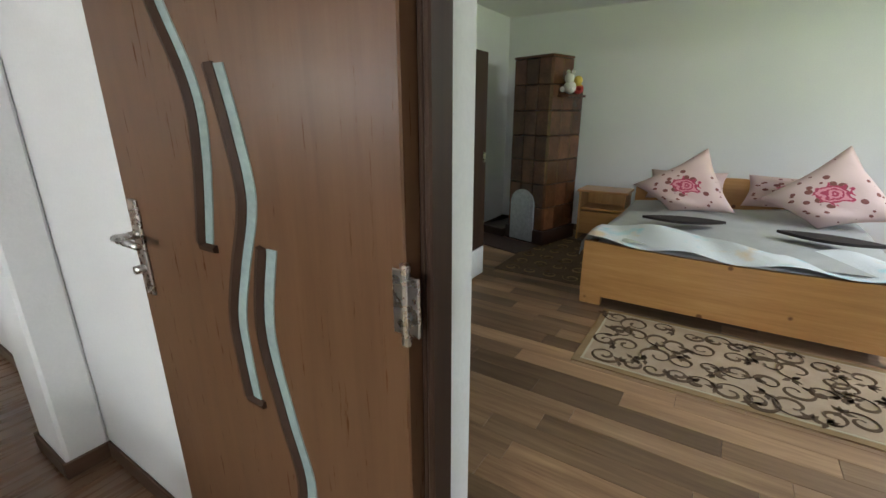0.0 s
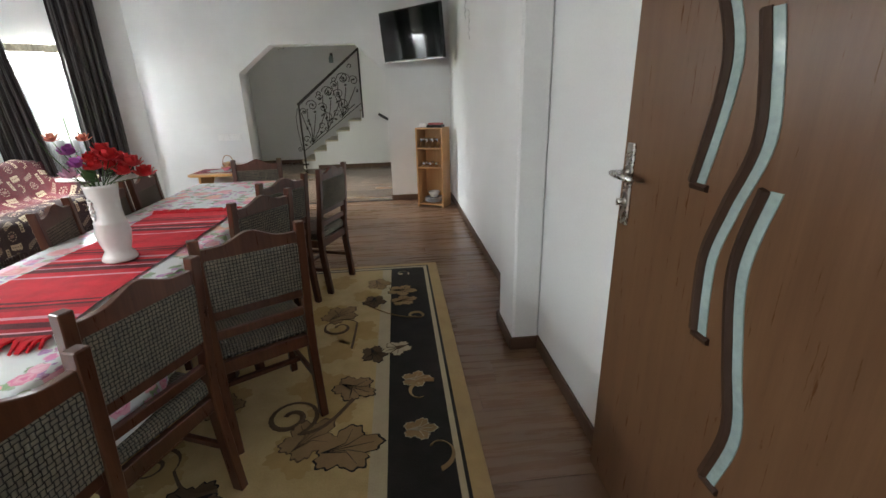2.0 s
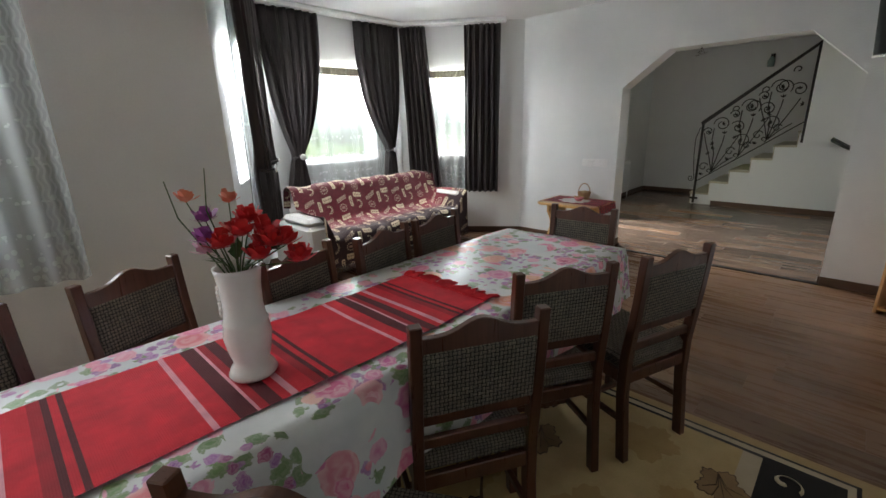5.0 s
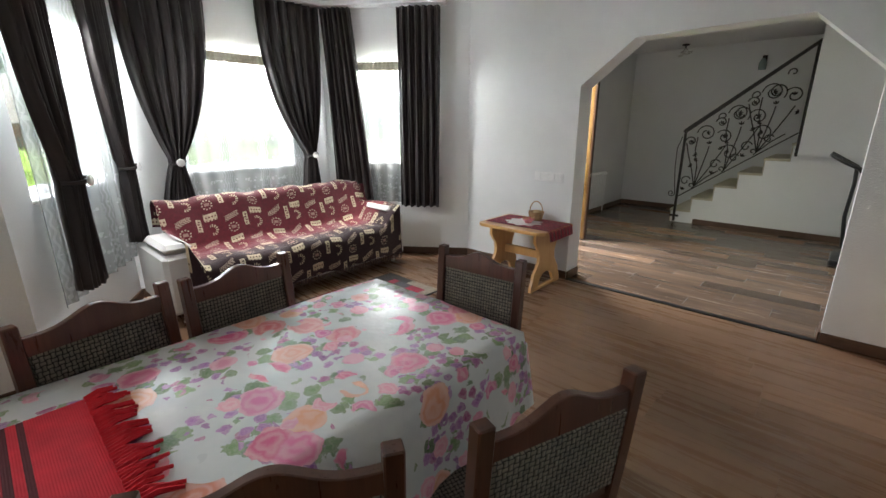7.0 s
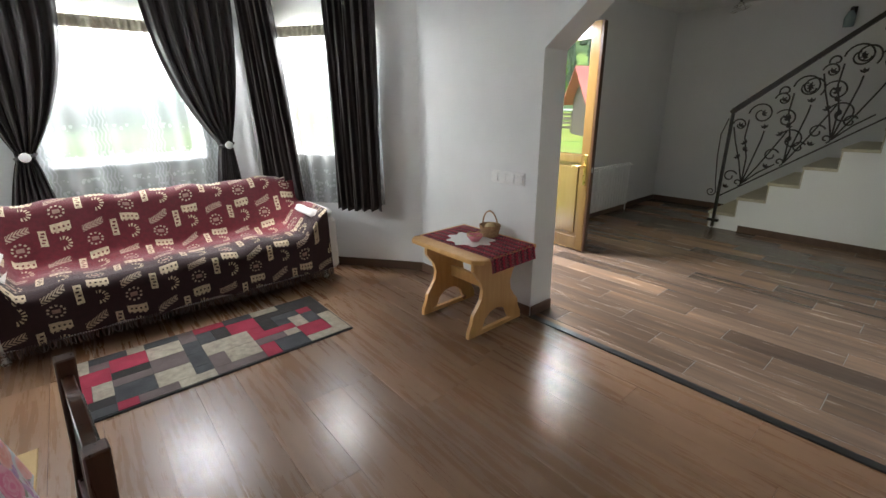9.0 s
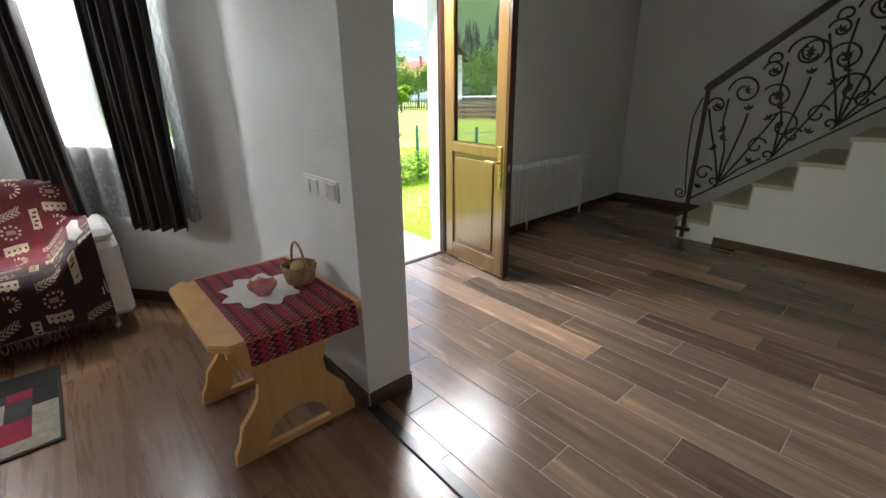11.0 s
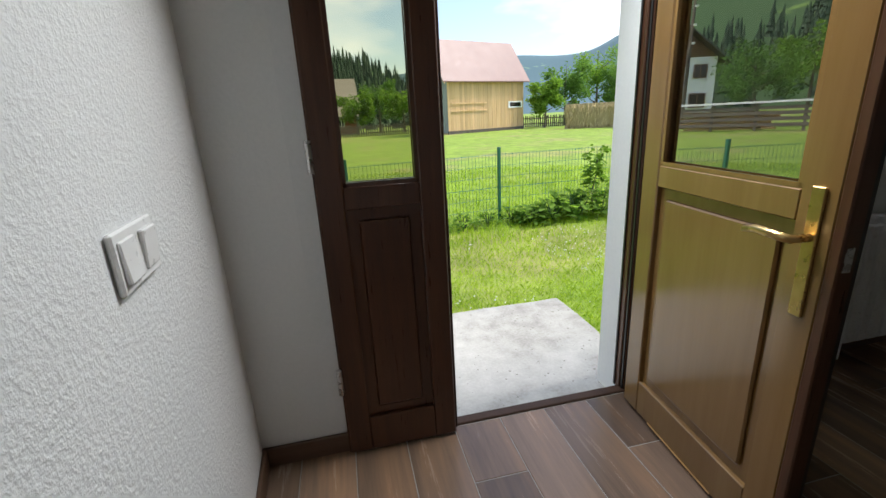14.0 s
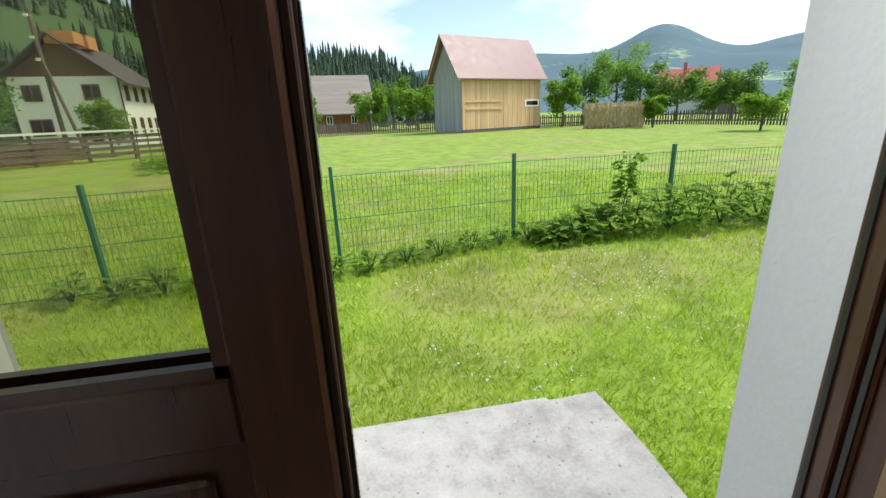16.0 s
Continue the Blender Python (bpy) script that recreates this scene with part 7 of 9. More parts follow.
def stove():
    s = thing("tiled_stove", "tall brown tiled stove with an arched iron door", "stove")
    m = pose(-1.80, 4.86, 0, 0, 0, -16)
    s.matrix_world = m
    part("plinth", boxes((-0.27, -0.32, 0.0, 0.27, 0.30, 0.16), bevel=0.008), M["stove_dark"], s)
    r = random.Random(3)
    z, row = 0.161, 0
    while z < 1.9:
        h = 0.255
        top = z + h > 1.75
        y1 = 0.06 if top else 0.28
        for face in ("front", "right"):
            n = 3 if face == "front" else (2 if top else 3)
            for k in range(n):
                if face == "front":
                    a, b = -0.24 + 0.48 * k / n, -0.24 + 0.48 * (k + 1) / n
                    bx = (a + 0.002, -0.29 - 0.012, z + 0.002, b - 0.002, -0.272, z + h - 0.002)
                else:
                    a, b = -0.29 + (y1 + 0.29) * k / n, -0.29 + (y1 + 0.29) * (k + 1) / n
                    bx = (0.222, a + 0.002, z + 0.002, 0.252, b - 0.002, z + h - 0.002)
                part("tile", boxes(bx, bevel=0.008), M["stove_tile"], s)
        z += h
        row += 1
    part("core", boxes((-0.238, -0.275, 0.161, 0.235, 0.28, 1.685), (-0.238, -0.275, 1.685, 0.235, 0.06, 1.944)), M["stove_dark"], s)
    part("cornice", boxes((-0.25, -0.305, 1.947, 0.255, 0.07, 1.972), bevel=0.008), M["stove_tile"], s)
    part("side_ledge", boxes((0.2535, -0.20, 1.565, 0.38, 0.12, 1.59), bevel=0.004), M["stove_tile"], s)
    d = bmesh.new()
    n = 16
    out = [(-0.16, 0.0), (0.16, 0.0)] + [(0.16 * math.cos(math.pi * k / n), 0.42 + 0.16 * math.sin(math.pi * k / n)) for k in range(n + 1)]
    prism(d, out, -0.325, -0.304, "y")
    dr = part("stove_door", d, M["alu"], s, "grey arched cast-metal stove door")
    dr.location = (-0.03, 0, 0.02)
    d = bmesh.new()
    prism(d, [(a * 0.72, 0.30 + (b - 0.30) * 0.62) for a, b in out], -0.330, -0.3255, "y")
    bmesh.ops.translate(d, verts=d.verts, vec=(0, 0, 0.03))
    part("relief_plate", d, M["alu"], dr)
    part("hearth", boxes((-0.62, -0.36, 0.0, -0.28, 0.2, 0.10), (-0.62, -0.75, 0.0, 0.26, -0.36, 0.012), bevel=0.006), M["stove_dark"], s, "dark hearth plate")
    t = thing("plush_toy", "small plush toy in white, yellow and red on the stove ledge", "soft toy", m @ pose(0.325, -0.10, 1.591))
    bm = bmesh.new()
    for (x, y, zz), rad in (((0, 0, 0.07), 0.065), ((0.0, -0.02, 0.155), 0.05), ((-0.05, -0.05, 0.05), 0.03), ((0.05, -0.05, 0.04), 0.03), ((-0.03, 0.0, 0.215), 0.022), ((0.03, 0, 0.215), 0.022)):
        bmesh.ops.create_icosphere(bm, subdivisions=2, radius=rad, matrix=Matrix.Translation((x, y, zz)))
    part("body", bm, M["plush_white"], t, smooth=True)
    t = thing("plush_toy", "small plush toy in yellow and red on the stove ledge", "soft toy", m @ pose(0.325, 0.05, 1.591))
    bm = bmesh.new()
    for (x, y, zz), rad in (((0, 0, 0.06), 0.055), ((0.0, -0.01, 0.14), 0.046), ((0.05, -0.03, 0.06), 0.024)):
        bmesh.ops.create_icosphere(bm, subdivisions=2, radius=rad, matrix=Matrix.Translation((x, y, zz)))
    ob = part("body", bm, [M["plush_yellow"], M["plush_red"]], t, smooth=True)
    for p in ob.data.polygons:
        p.material_index = 1 if p.center.z < 0.09 else 0


M["stove_tile"] = surf("brown_glazed_tile", (0.055, 0.02, 0.009), (0.13, 0.052, 0.024), 6, 0.22, 0.15, random_tone=0.35)
M["stove_dark"] = surf("dark_brown_glaze", (0.025, 0.012, 0.008), (0.045, 0.022, 0.014), 6, 0.4, 0.1)
M["alu"] = surf("grey_cast_metal", (0.32, 0.34, 0.36), (0.48, 0.5, 0.52), 25, 0.45, 0.4, 0.3)
M["plush_white"] = surf("white_plush", (0.62, 0.6, 0.55), (0.72, 0.7, 0.66), 40, 0.95, 0.5)
M["plush_yellow"] = surf("yellow_plush", (0.6, 0.42, 0.08), (0.7, 0.52, 0.14), 40, 0.95, 0.5)
M["plush_red"] = surf("red_plush", (0.42, 0.03, 0.03), (0.55, 0.06, 0.05), 40, 0.95, 0.5)
stove()


def bedroom_rest():
    n = thing("nightstand", "small pine nightstand with an open shelf and drawer", "nightstand", pose(-1.16, 5.16, 0))
    part("top", boxes((-0.27, -0.18, 0.56, 0.27, 0.20, 0.585), bevel=0.004), M["pine_x"], n)
    for x in (-0.25, 0.23):
        part("side_panel", boxes((x, -0.16, 0.0, x + 0.02, 0.19, 0.56)), M["pine"], n)
    part("back", boxes((-0.23, 0.17, 0.05, 0.23, 0.19, 0.56)), M["pine"], n)
    part("shelf_board", boxes((-0.23, -0.155, 0.36, 0.23, 0.17, 0.38)), M["pine_x"], n)
    part("drawer", boxes((-0.225, -0.165, 0.08, 0.225, 0.16, 0.34), bevel=0.004), M["pine_x"], n)
    w = thing("wardrobe", "dark brown wardrobe with a white drawer below", "wardrobe", pose(-1.76, 1.5, 0))
    part("body", boxes((-0.55, 0.0, 0.02, -0.02, 1.84, 1.87), bevel=0.004), M["frame_dark"], w)
    for k in range(3):
        y0 = 0.004 + k * 0.612
        d = part("wardrobe_door", boxes((-0.018, y0, 0.285, 0.0, y0 + 0.606, 1.865), bevel=0.003), M["frame_dark"], w)
        part("knob", boxes((0.001, y0 + 0.55, 1.02, 0.02, y0 + 0.565, 1.10), bevel=0.004), M["steel"], d)
        part("drawer", boxes((-0.018, y0, 0.03, 0.0, y0 + 0.606, 0.28), bevel=0.003), M["upvc"], w, "white drawer front")
    r = thing("bedside_rug", "beige runner rug with dark brown scrolls before the bed", "rug")
    x0, x1, y0, y1 = -0.655, 1.15, 2.36, 3.19
    part("backing", boxes((x0, y0, 0.0005, x1, y1, 0.009), bevel=0.002), M["rug_tan"], r)
    part("field", boxes((x0 + 0.045, y0 + 0.04, 0.0085, x1 - 0.045, y1 - 0.04, 0.0105)), M["rug_cream"], r)
    part("field", boxes((x0 + 0.06, y0 + 0.055, 0.0095, x1 - 0.06, y1 - 0.055, 0.0115)), M["rug_sand"], r)
    rd = random.Random(5)
    for k in range(46):
        cx, cy = x0 + 0.15 + (k % 12) * 0.135 + rd.uniform(-0.04, 0.04), y0 + 0.13 + (k // 12) * 0.185 + rd.uniform(-0.04, 0.04)
        bm = bmesh.new()
        sp = spiral((cx, cy), rd.uniform(0.065, 0.105), rd.uniform(0, 6.3), rd.choice((-1, 1)) * rd.uniform(0.9, 1.4), 0.2)
        tube(bm, [(a, b, 0.0122) for a, b in sp], 0.0115, 4, flat=0.25)
        a, b = sp[0]
        for q in range(5):
            an = rd.uniform(0, 6.3)
            prism(bm, [(a, b), (a + 0.03 * math.cos(an + 0.5), b + 0.03 * math.sin(an + 0.5)), (a + 0.06 * math.cos(an), b + 0.06 * math.sin(an)), (a + 0.03 * math.cos(an - 0.5), b + 0.03 * math.sin(an - 0.5))], 0.0116, 0.0132)
        part("scroll_motif", bm, M["rug_brown"], r)
    r = thing("hearth_rug", "dark patterned rug on the floor before the stove", "rug")
    part("backing", boxes((-1.75, 3.55, 0.0005, -0.92, 4.95, 0.009), bevel=0.002), M["rug_brown"], r)
    for k in range(24):
        bm = bmesh.new()
        cx, cy = -1.62 + (k % 4) * 0.19, 3.66 + (k // 4) * 0.23
        tube(bm, [(a, b, 0.0105) for a, b in spiral((cx, cy), 0.075, k, 1.2, 0.3)], 0.009, 4, flat=0.25)
        part("scroll_motif", bm, M["rug_tan"], r)


M["rug_sand"] = surf("sand_rug_pile", (0.40, 0.29, 0.19), (0.5, 0.38, 0.26), 9, 0.95, 0.6, fine=220)
bedroom_rest()


# ---------------------------------------------------------------- outdoors
G = -0.52
DOOR = (-6.905, -2.92)
COMPASS = 2.5      # turn of the valley's bearings


def polar(az, d):
    return DOOR[0] + d * math.cos(radians(az + COMPASS)), DOOR[1] + d * math.sin(radians(az + COMPASS))


def meadow(name):
    m, nt, bs = material(name)
    v = coords(nt, "Object")
    n1, n2, n3 = noise_(nt, v, 0.35, 4), noise_(nt, v, 5.0, 5), noise_(nt, v, 60.0, 3)
    f = math_(nt, "ADD", math_(nt, "MULTIPLY", n2, 0.5), math_(nt, "MULTIPLY", n3, 0.5))
    col = ramp(nt, f, (0.3, (0.15, 0.24, 0.022)), (0.55, (0.26, 0.37, 0.04)), (0.72, (0.36, 0.44, 0.08)))
    col = mixc(nt, ramp(nt, n1, (0.52, (0, 0, 0)), (0.66, (0.7, 0.7, 0.7))), col, (0.34, 0.30, 0.12))
    col = mixc(nt, 1.0, col, ramp(nt, noise_(nt, v, 1.5, 6, 0.65), (0.35, (0.66, 0.7, 0.62)), (0.65, (1.1, 1.1, 1.05))), "MULTIPLY")
    nt.links.new(col, bs.inputs["Base Color"])
    bs.inputs["Roughness"].default_value = 0.9
    bump_(nt, bs, f, 0.6, 0.05)
    return m


def far_land(name, c_wood, c_field, scale):
    m, nt, bs = material(name)
    v = coords(nt, "Object")
    n1, n2 = noise_(nt, v, scale, 5), noise_(nt, v, scale * 14, 4)
    f = math_(nt, "ADD", math_(nt, "MULTIPLY", n1, 0.75), math_(nt, "MULTIPLY", n2, 0.25))
    nt.links.new(ramp(nt, f, (0.45, c_wood), (0.58, c_wood), (0.63, c_field)), bs.inputs["Base Color"])
    bs.inputs["Roughness"].default_value = 0.95
    return m


M["grass"] = meadow("meadow_grass")
M["blade"] = leafy("grass_blade", (0.20, 0.31, 0.025), (0.42, 0.52, 0.08))
M["daisy"] = surf("white_clover", (0.66, 0.66, 0.6), (0.75, 0.75, 0.7), 9, 0.8, 0.0)
# haze of distance is put into the next two colours: bluer, paler land
M["far_hill"] = far_land("hazed_wooded_hill", (0.075, 0.135, 0.155), (0.24, 0.35, 0.20), 0.006)
M["far_hill_2"] = far_land("hazed_far_hill", (0.085, 0.145, 0.17), (0.16, 0.25, 0.18), 0.004)
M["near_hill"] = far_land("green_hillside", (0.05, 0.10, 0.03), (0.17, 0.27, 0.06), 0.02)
M["spruce"] = surf("spruce_needles", (0.016, 0.040, 0.018), (0.04, 0.078, 0.034), 0.4, 0.8, 0.2, fine=3)
M["foliage"] = leafy("bright_foliage", (0.09, 0.17, 0.03), (0.22, 0.34, 0.07))
M["foliage_dark"] = leafy("deep_foliage", (0.07, 0.14, 0.04), (0.15, 0.25, 0.075))
M["bark"] = surf("grey_bark", (0.09, 0.07, 0.05), (0.16, 0.13, 0.1), 6, 0.9, 0.5)
M["board_new"] = wood("fresh_spruce_boards", (0.50, 0.31, 0.15), (0.61, 0.40, 0.21), (0.69, 0.48, 0.28), 2, 0.7, 0.15, 0.1, 0.12)
M["board_grey"] = wood("weathered_grey_boards", (0.30, 0.30, 0.29), (0.38, 0.38, 0.37), (0.46, 0.46, 0.45), 2, 0.8, 0.15, 0.1, 0.12)
M["board_old"] = wood("old_dark_fence_wood", (0.07, 0.058, 0.048), (0.12, 0.1, 0.085), (0.18, 0.155, 0.135), 2, 0.85, 0.4, 0.1, 0.25)
M["log_red"] = wood("red_brown_log_wall", (0.17, 0.065, 0.035), (0.24, 0.1, 0.055), (0.3, 0.14, 0.08), 0, 0.8, 0.15, 0.1, 0.1)
M["shingle"] = wood("grey_shingle_roof", (0.20, 0.17, 0.14), (0.27, 0.235, 0.2), (0.34, 0.3, 0.265), 0, 0.85, 0.1, 0.3, 0.1)
M["roof_brown"] = surf("red_brown_metal_roof", (0.19, 0.10, 0.09), (0.24, 0.135, 0.12), 0.3, 0.5, 0.05, fine=2)
M["roof_red"] = surf("red_tile_roof", (0.38, 0.09, 0.075), (0.46, 0.14, 0.11), 0.5, 0.7, 0.1, fine=4)
M["roof_dark"] = surf("dark_roof", (0.05, 0.04, 0.04), (0.09, 0.075, 0.07), 0.5, 0.7, 0.1, fine=4)
M["gable"] = wood("brown_gable_boards", (0.10, 0.055, 0.03), (0.15, 0.085, 0.05), (0.2, 0.12, 0.075), 2, 0.8, 0.15, 0.1, 0.1)
M["house_white"] = surf("whitewashed_wall", (0.7, 0.71, 0.73), (0.77, 0.78, 0.8), 0.5, 0.85, 0.05, fine=4)
M["green_wire"] = surf("green_coated_wire", (0.02, 0.13, 0.08), (0.035, 0.18, 0.11), 8, 0.45, 0.0)
M["hay"] = surf("dry_hay", (0.40, 0.30, 0.14), (0.58, 0.45, 0.24), 1.2, 0.95, 0.6, stretch=(1, 1, 0.2), fine=14)
M["orange_board"] = surf("orange_cut_boards", (0.45, 0.2, 0.07), (0.55, 0.27, 0.1), 2, 0.8, 0.1)


def ground():
    bm = bmesh.new()
    n = 48
    rings = [(0.0, 0.0)] + [(r, 0) for r in (6, 14, 30, 60, 120, 300, 900, 2500)]
    prev = None
    for r, _ in rings:
        if r == 0:
            prev = [bm.verts.new((-8, -12, G))]
            continue
        cur = [bm.verts.new((-8 + r * math.cos(2 * math.pi * k / n), -12 + r * math.sin(2 * math.pi * k / n), G)) for k in range(n)]
        for k in range(n):
            if len(prev) == 1:
                bm.faces.new((prev[0], cur[k], cur[(k + 1) % n]))
            else:
                bm.faces.new((prev[k], cur[k], cur[(k + 1) % n], prev[(k + 1) % n]))
        prev = cur
    tagged(part("ground", bm, M["grass"]), "mown bright green lawn and meadow with dry patches", "lawn", kind="structure")
    r = random.Random(12)
    verts, faces = [], []
    for k in range(95000):
        d = 1.2 + 11.5 * r.random() ** 1.25
        x, y = polar(r.uniform(-152, -52), d)
        if y > -3.55 or (y > -4.72 and -7.88 < x < -6.1):
            continue
        h = r.uniform(0.02, 0.06) * (1.7 if r.random() < 0.05 else 1.0) * (1.0 + 0.25 * math.sin(x * 2.1) * math.cos(y * 1.7))
        if y < -7.0:
            h *= 1.6
        a, w = r.uniform(0, 6.3), r.uniform(0.0016, 0.0032) * (0.8 + d * 0.07)
        lx, ly = r.uniform(-0.02, 0.02), r.uniform(-0.02, 0.02)
        i = len(verts)
        verts += [(x - w * math.cos(a), y - w * math.sin(a), G), (x + w * math.cos(a), y + w * math.sin(a), G), (x + lx * 0.5 + w * 0.6 * math.cos(a), y + ly * 0.5 + w * 0.6 * math.sin(a), G + h * 0.65), (x + lx * 1.6, y + ly * 1.6, G + h)]
        faces += [(i, i + 1, i + 2), (i, i + 2, i + 3)]
    me = bpy.data.meshes.new("grass")
    me.from_pydata(verts, [], faces)
    me.materials.append(M["blade"])
    tagged(new("grass", me), "short bright green grass blades of the lawn", "grass", kind="stuff")
    verts, faces = [], []
    for k in range(900):
        c = (r.uniform(-7.3, -12.5), r.uniform(-4.8, -7.4))
        x, y = c[0] + 0.2 * math.sin(c[1] * 5), c[1] + 0.25 * math.sin(c[0] * 4)
        if noise.noise(Vector((x * 0.9, y * 0.9, 3.0))) < 0.02:
            continue
        s, i, z = r.uniform(0.006, 0.012), len(verts), G + r.uniform(0.03, 0.06)
        verts += [(x - s, y, z), (x, y - s, z), (x + s, y, z), (x, y + s, z), (x, y, z + s), (x, y, z - s)]
        faces += [(i, i + 1, i + 4), (i + 1, i + 2, i + 4), (i + 2, i + 3, i + 4), (i + 3, i, i + 4), (i, i + 3, i + 5), (i + 1, i, i + 5), (i + 2, i + 1, i + 5), (i + 3, i + 2, i + 5)]
    me = bpy.data.meshes.new("clover_flowers")
    me.from_pydata(verts, [], faces)
    me.materials.append(M["daisy"])
    tagged(new("clover_flowers", me), "tiny white clover flowers scattered in the lawn", "flowers", kind="stuff")
    s = thing("door_step", "weathered concrete landing with a lower step at the garden door", "doorstep")
    bm = boxes((-7.87, -4.45, G - 0.05, -6.1, -3.348, -0.1))
    bmesh.ops.subdivide_edges(bm, edges=bm.edges[:], cuts=9, use_grid_fill=True)
    for v in bm.verts:
        k = noise.noise(v.co * 3.1) * 0.016
        v.co.x += k * (v.co.x < -7.82)
        v.co.y += k * (v.co.y < -4.38)
        v.co.z += 0.004 * noise.noise(v.co * 2.0) * (v.co.z > -0.2)
    part("landing", bm, M["concrete"], s)
    part("step", boxes((-7.75, -4.69, G - 0.05, -6.1, -4.464, -0.27), bevel=0.012), M["concrete"], s)
    part("step", boxes((-7.66, -4.57, -0.268, -6.1, -4.465, -0.18), bevel=0.012), M["concrete"], s)
    ya, yb = HALL_Y - 0.275, HALL_Y - 0.242
    tagged(part("facade", boxes((HALL_X, ya, G - 0.1, DOOR_R - 0.05, yb, 3.0), (DOOR_L + 0.02, ya, G - 0.1, -6.0, yb, 3.0), (DOOR_R - 0.01, ya, 2.12, DOOR_L + 0.01, yb, 3.0)), M["plaster"]), "rough white outer plaster beside the garden door", "facade", kind="structure")
    tagged(part("door_reveal", boxes((DOOR_R - 0.08, HALL_Y - 0.241, -0.1, DOOR_R - 0.001, HALL_Y - 0.066, 2.118)), M["plaster"]), "rough white plastered reveal of the garden door", "reveal", kind="structure")


ground()


def mesh_fence():
    pts = [(3.2, -7.4), (0.7, -7.4), (-1.8, -7.45), (-4.3, -7.6), (-6.6, -7.9), (-8.87, -8.25), (-11.2, -8.27), (-13.5, -8.0), (-15.8, -7.6)]
    f = thing("wire_fence", "green wire mesh fence on slim green posts across the lawn", "fence")
    bm0 = bmesh.new()
    box(bm0, -0.02, -0.03, G - 0.05, 0.02, 0.03, G + 1.15, 0.004)
    post = part("post", bm0, M["green_wire"], f)
    post.location = (pts[0][0], pts[0][1], 0)
    for x, y in pts[1:]:
        o = new("post", post.data)
        o.parent, o.location = f, (x, y, 0)
    for (xa, ya), (xb, yb) in zip(pts, pts[1:]):
        bm = bmesh.new()
        m, L = along((xa, ya), (xb, yb))
        verts, faces = [], []

        def wire(p, q, r):
            i = len(verts)
            if p[2] == q[2]:
                o1, o2, o3 = (0, r, -r * 0.6), (0, -r, -r * 0.6), (0, 0, r)
            else:
                o1, o2, o3 = (r, r * 0.6, 0), (-r, r * 0.6, 0), (0, -r, 0)
            for c in (p, q):
                for o in (o1, o2, o3):
                    verts.append((c[0] + o[0], c[1] + o[1], c[2] + o[2]))
            faces.extend([(i, i + 1, i + 4, i + 3), (i + 1, i + 2, i + 5, i + 4), (i + 2, i, i + 3, i + 5)])
        n = int(L / 0.055)
        for k in range(1, n):
            wire((L * k / n, 0, G + 0.03), (L * k / n, 0, G + 1.06), 0.0026)
        for k in range(7):
            for dy in ((0.0,) if k not in (0, 3, 6) else (0.0, 0.02)):
                wire((0.02, dy, G + 0.05 + k * 0.165), (L - 0.02, dy, G + 0.05 + k * 0.165), 0.003)
        me = bpy.data.meshes.new("wire_panel")
        me.from_pydata(verts, [], faces)
        me.materials.append(M["green_wire"])
        ob = new("wire_panel", me)
        ob.parent = f
        ob.matrix_parent_inverse = Matrix.Identity(4)
        ob.matrix_local = m
        bm.free()


mesh_fence()


def leaf_cloud(bm, c, r, n, size, rd, flat=1.0):
    """Many small leaf quads round a middle, thinning towards an uneven rim."""
    for _ in range(n):
        d = Vector((rd.gauss(0, 1), rd.gauss(0, 1), rd.gauss(0, 1))).normalized()
        k = (rd.random() ** 0.45) * (0.75 + 0.45 * noise.noise(d * 2.1 + Vector(c)))
        p = Vector(c) + Vector((d.x * r * k, d.y * r * k, d.z * r * k * flat))
        a = Vector((rd.gauss(0, 1), rd.gauss(0, 1), rd.gauss(0, 0.6))).normalized() * size * rd.uniform(0.6, 1.3)
        b = a.orthogonal().normalized() * size * 0.6
        bm.faces.new([bm.verts.new(p - a), bm.verts.new(p + b), bm.verts.new(p + a), bm.verts.new(p - b)])


def tree(x, y, h, crown, seed, mat, label, leaves=1600, size=0.12, trunk=0.1, low=0.16, z0=None):
    rd = random.Random(seed)
    z0 = G if z0 is None else z0
    t = thing("tree", label, "tree", pose(x, y, z0))
    bm = bmesh.new()
    tube(bm, [(0, 0, 0), (rd.uniform(-0.1, 0.1), 0.05, h * 0.3), (rd.uniform(-0.15, 0.15), 0, h * 0.6), (0, 0, h * 0.9)], [trunk, trunk * 0.8, trunk * 0.5, trunk * 0.15], 7)
    tips = []
    for k in range(7):
        a, zz = k * 2.4 + rd.random(), h * (low + 0.08 + 0.5 * k / 7)
        tip = (crown * 0.7 * math.cos(a), crown * 0.7 * math.sin(a), zz + h * 0.18)
        tips.append(tip)
        tube(bm, [(0, 0, zz), (tip[0] * 0.5, tip[1] * 0.5, zz + h * 0.06), tip], [trunk * 0.4, trunk * 0.28, trunk * 0.1], 5)
    part("trunk", bm, M["bark"], t)
    bm = bmesh.new()
    for tip in tips:
        leaf_cloud(bm, tip, crown * 0.55, leaves // 9, size, rd, 0.8)
    for k in range(5):
        a = rd.uniform(0, 6.3)
        leaf_cloud(bm, (crown * 0.55 * math.cos(a), crown * 0.55 * math.sin(a), h * rd.uniform(low + 0.12, 0.8)), crown * rd.uniform(0.3, 0.55), leaves // 10, size, rd, 0.9)
    leaf_cloud(bm, (0, 0, h * (low + 1) / 2 + 0.05 * h), crown * 0.9, leaves // 4, size, rd, (1 - low) * h * 0.5 / crown)
    part("crown", bm, mat, t)
    return t


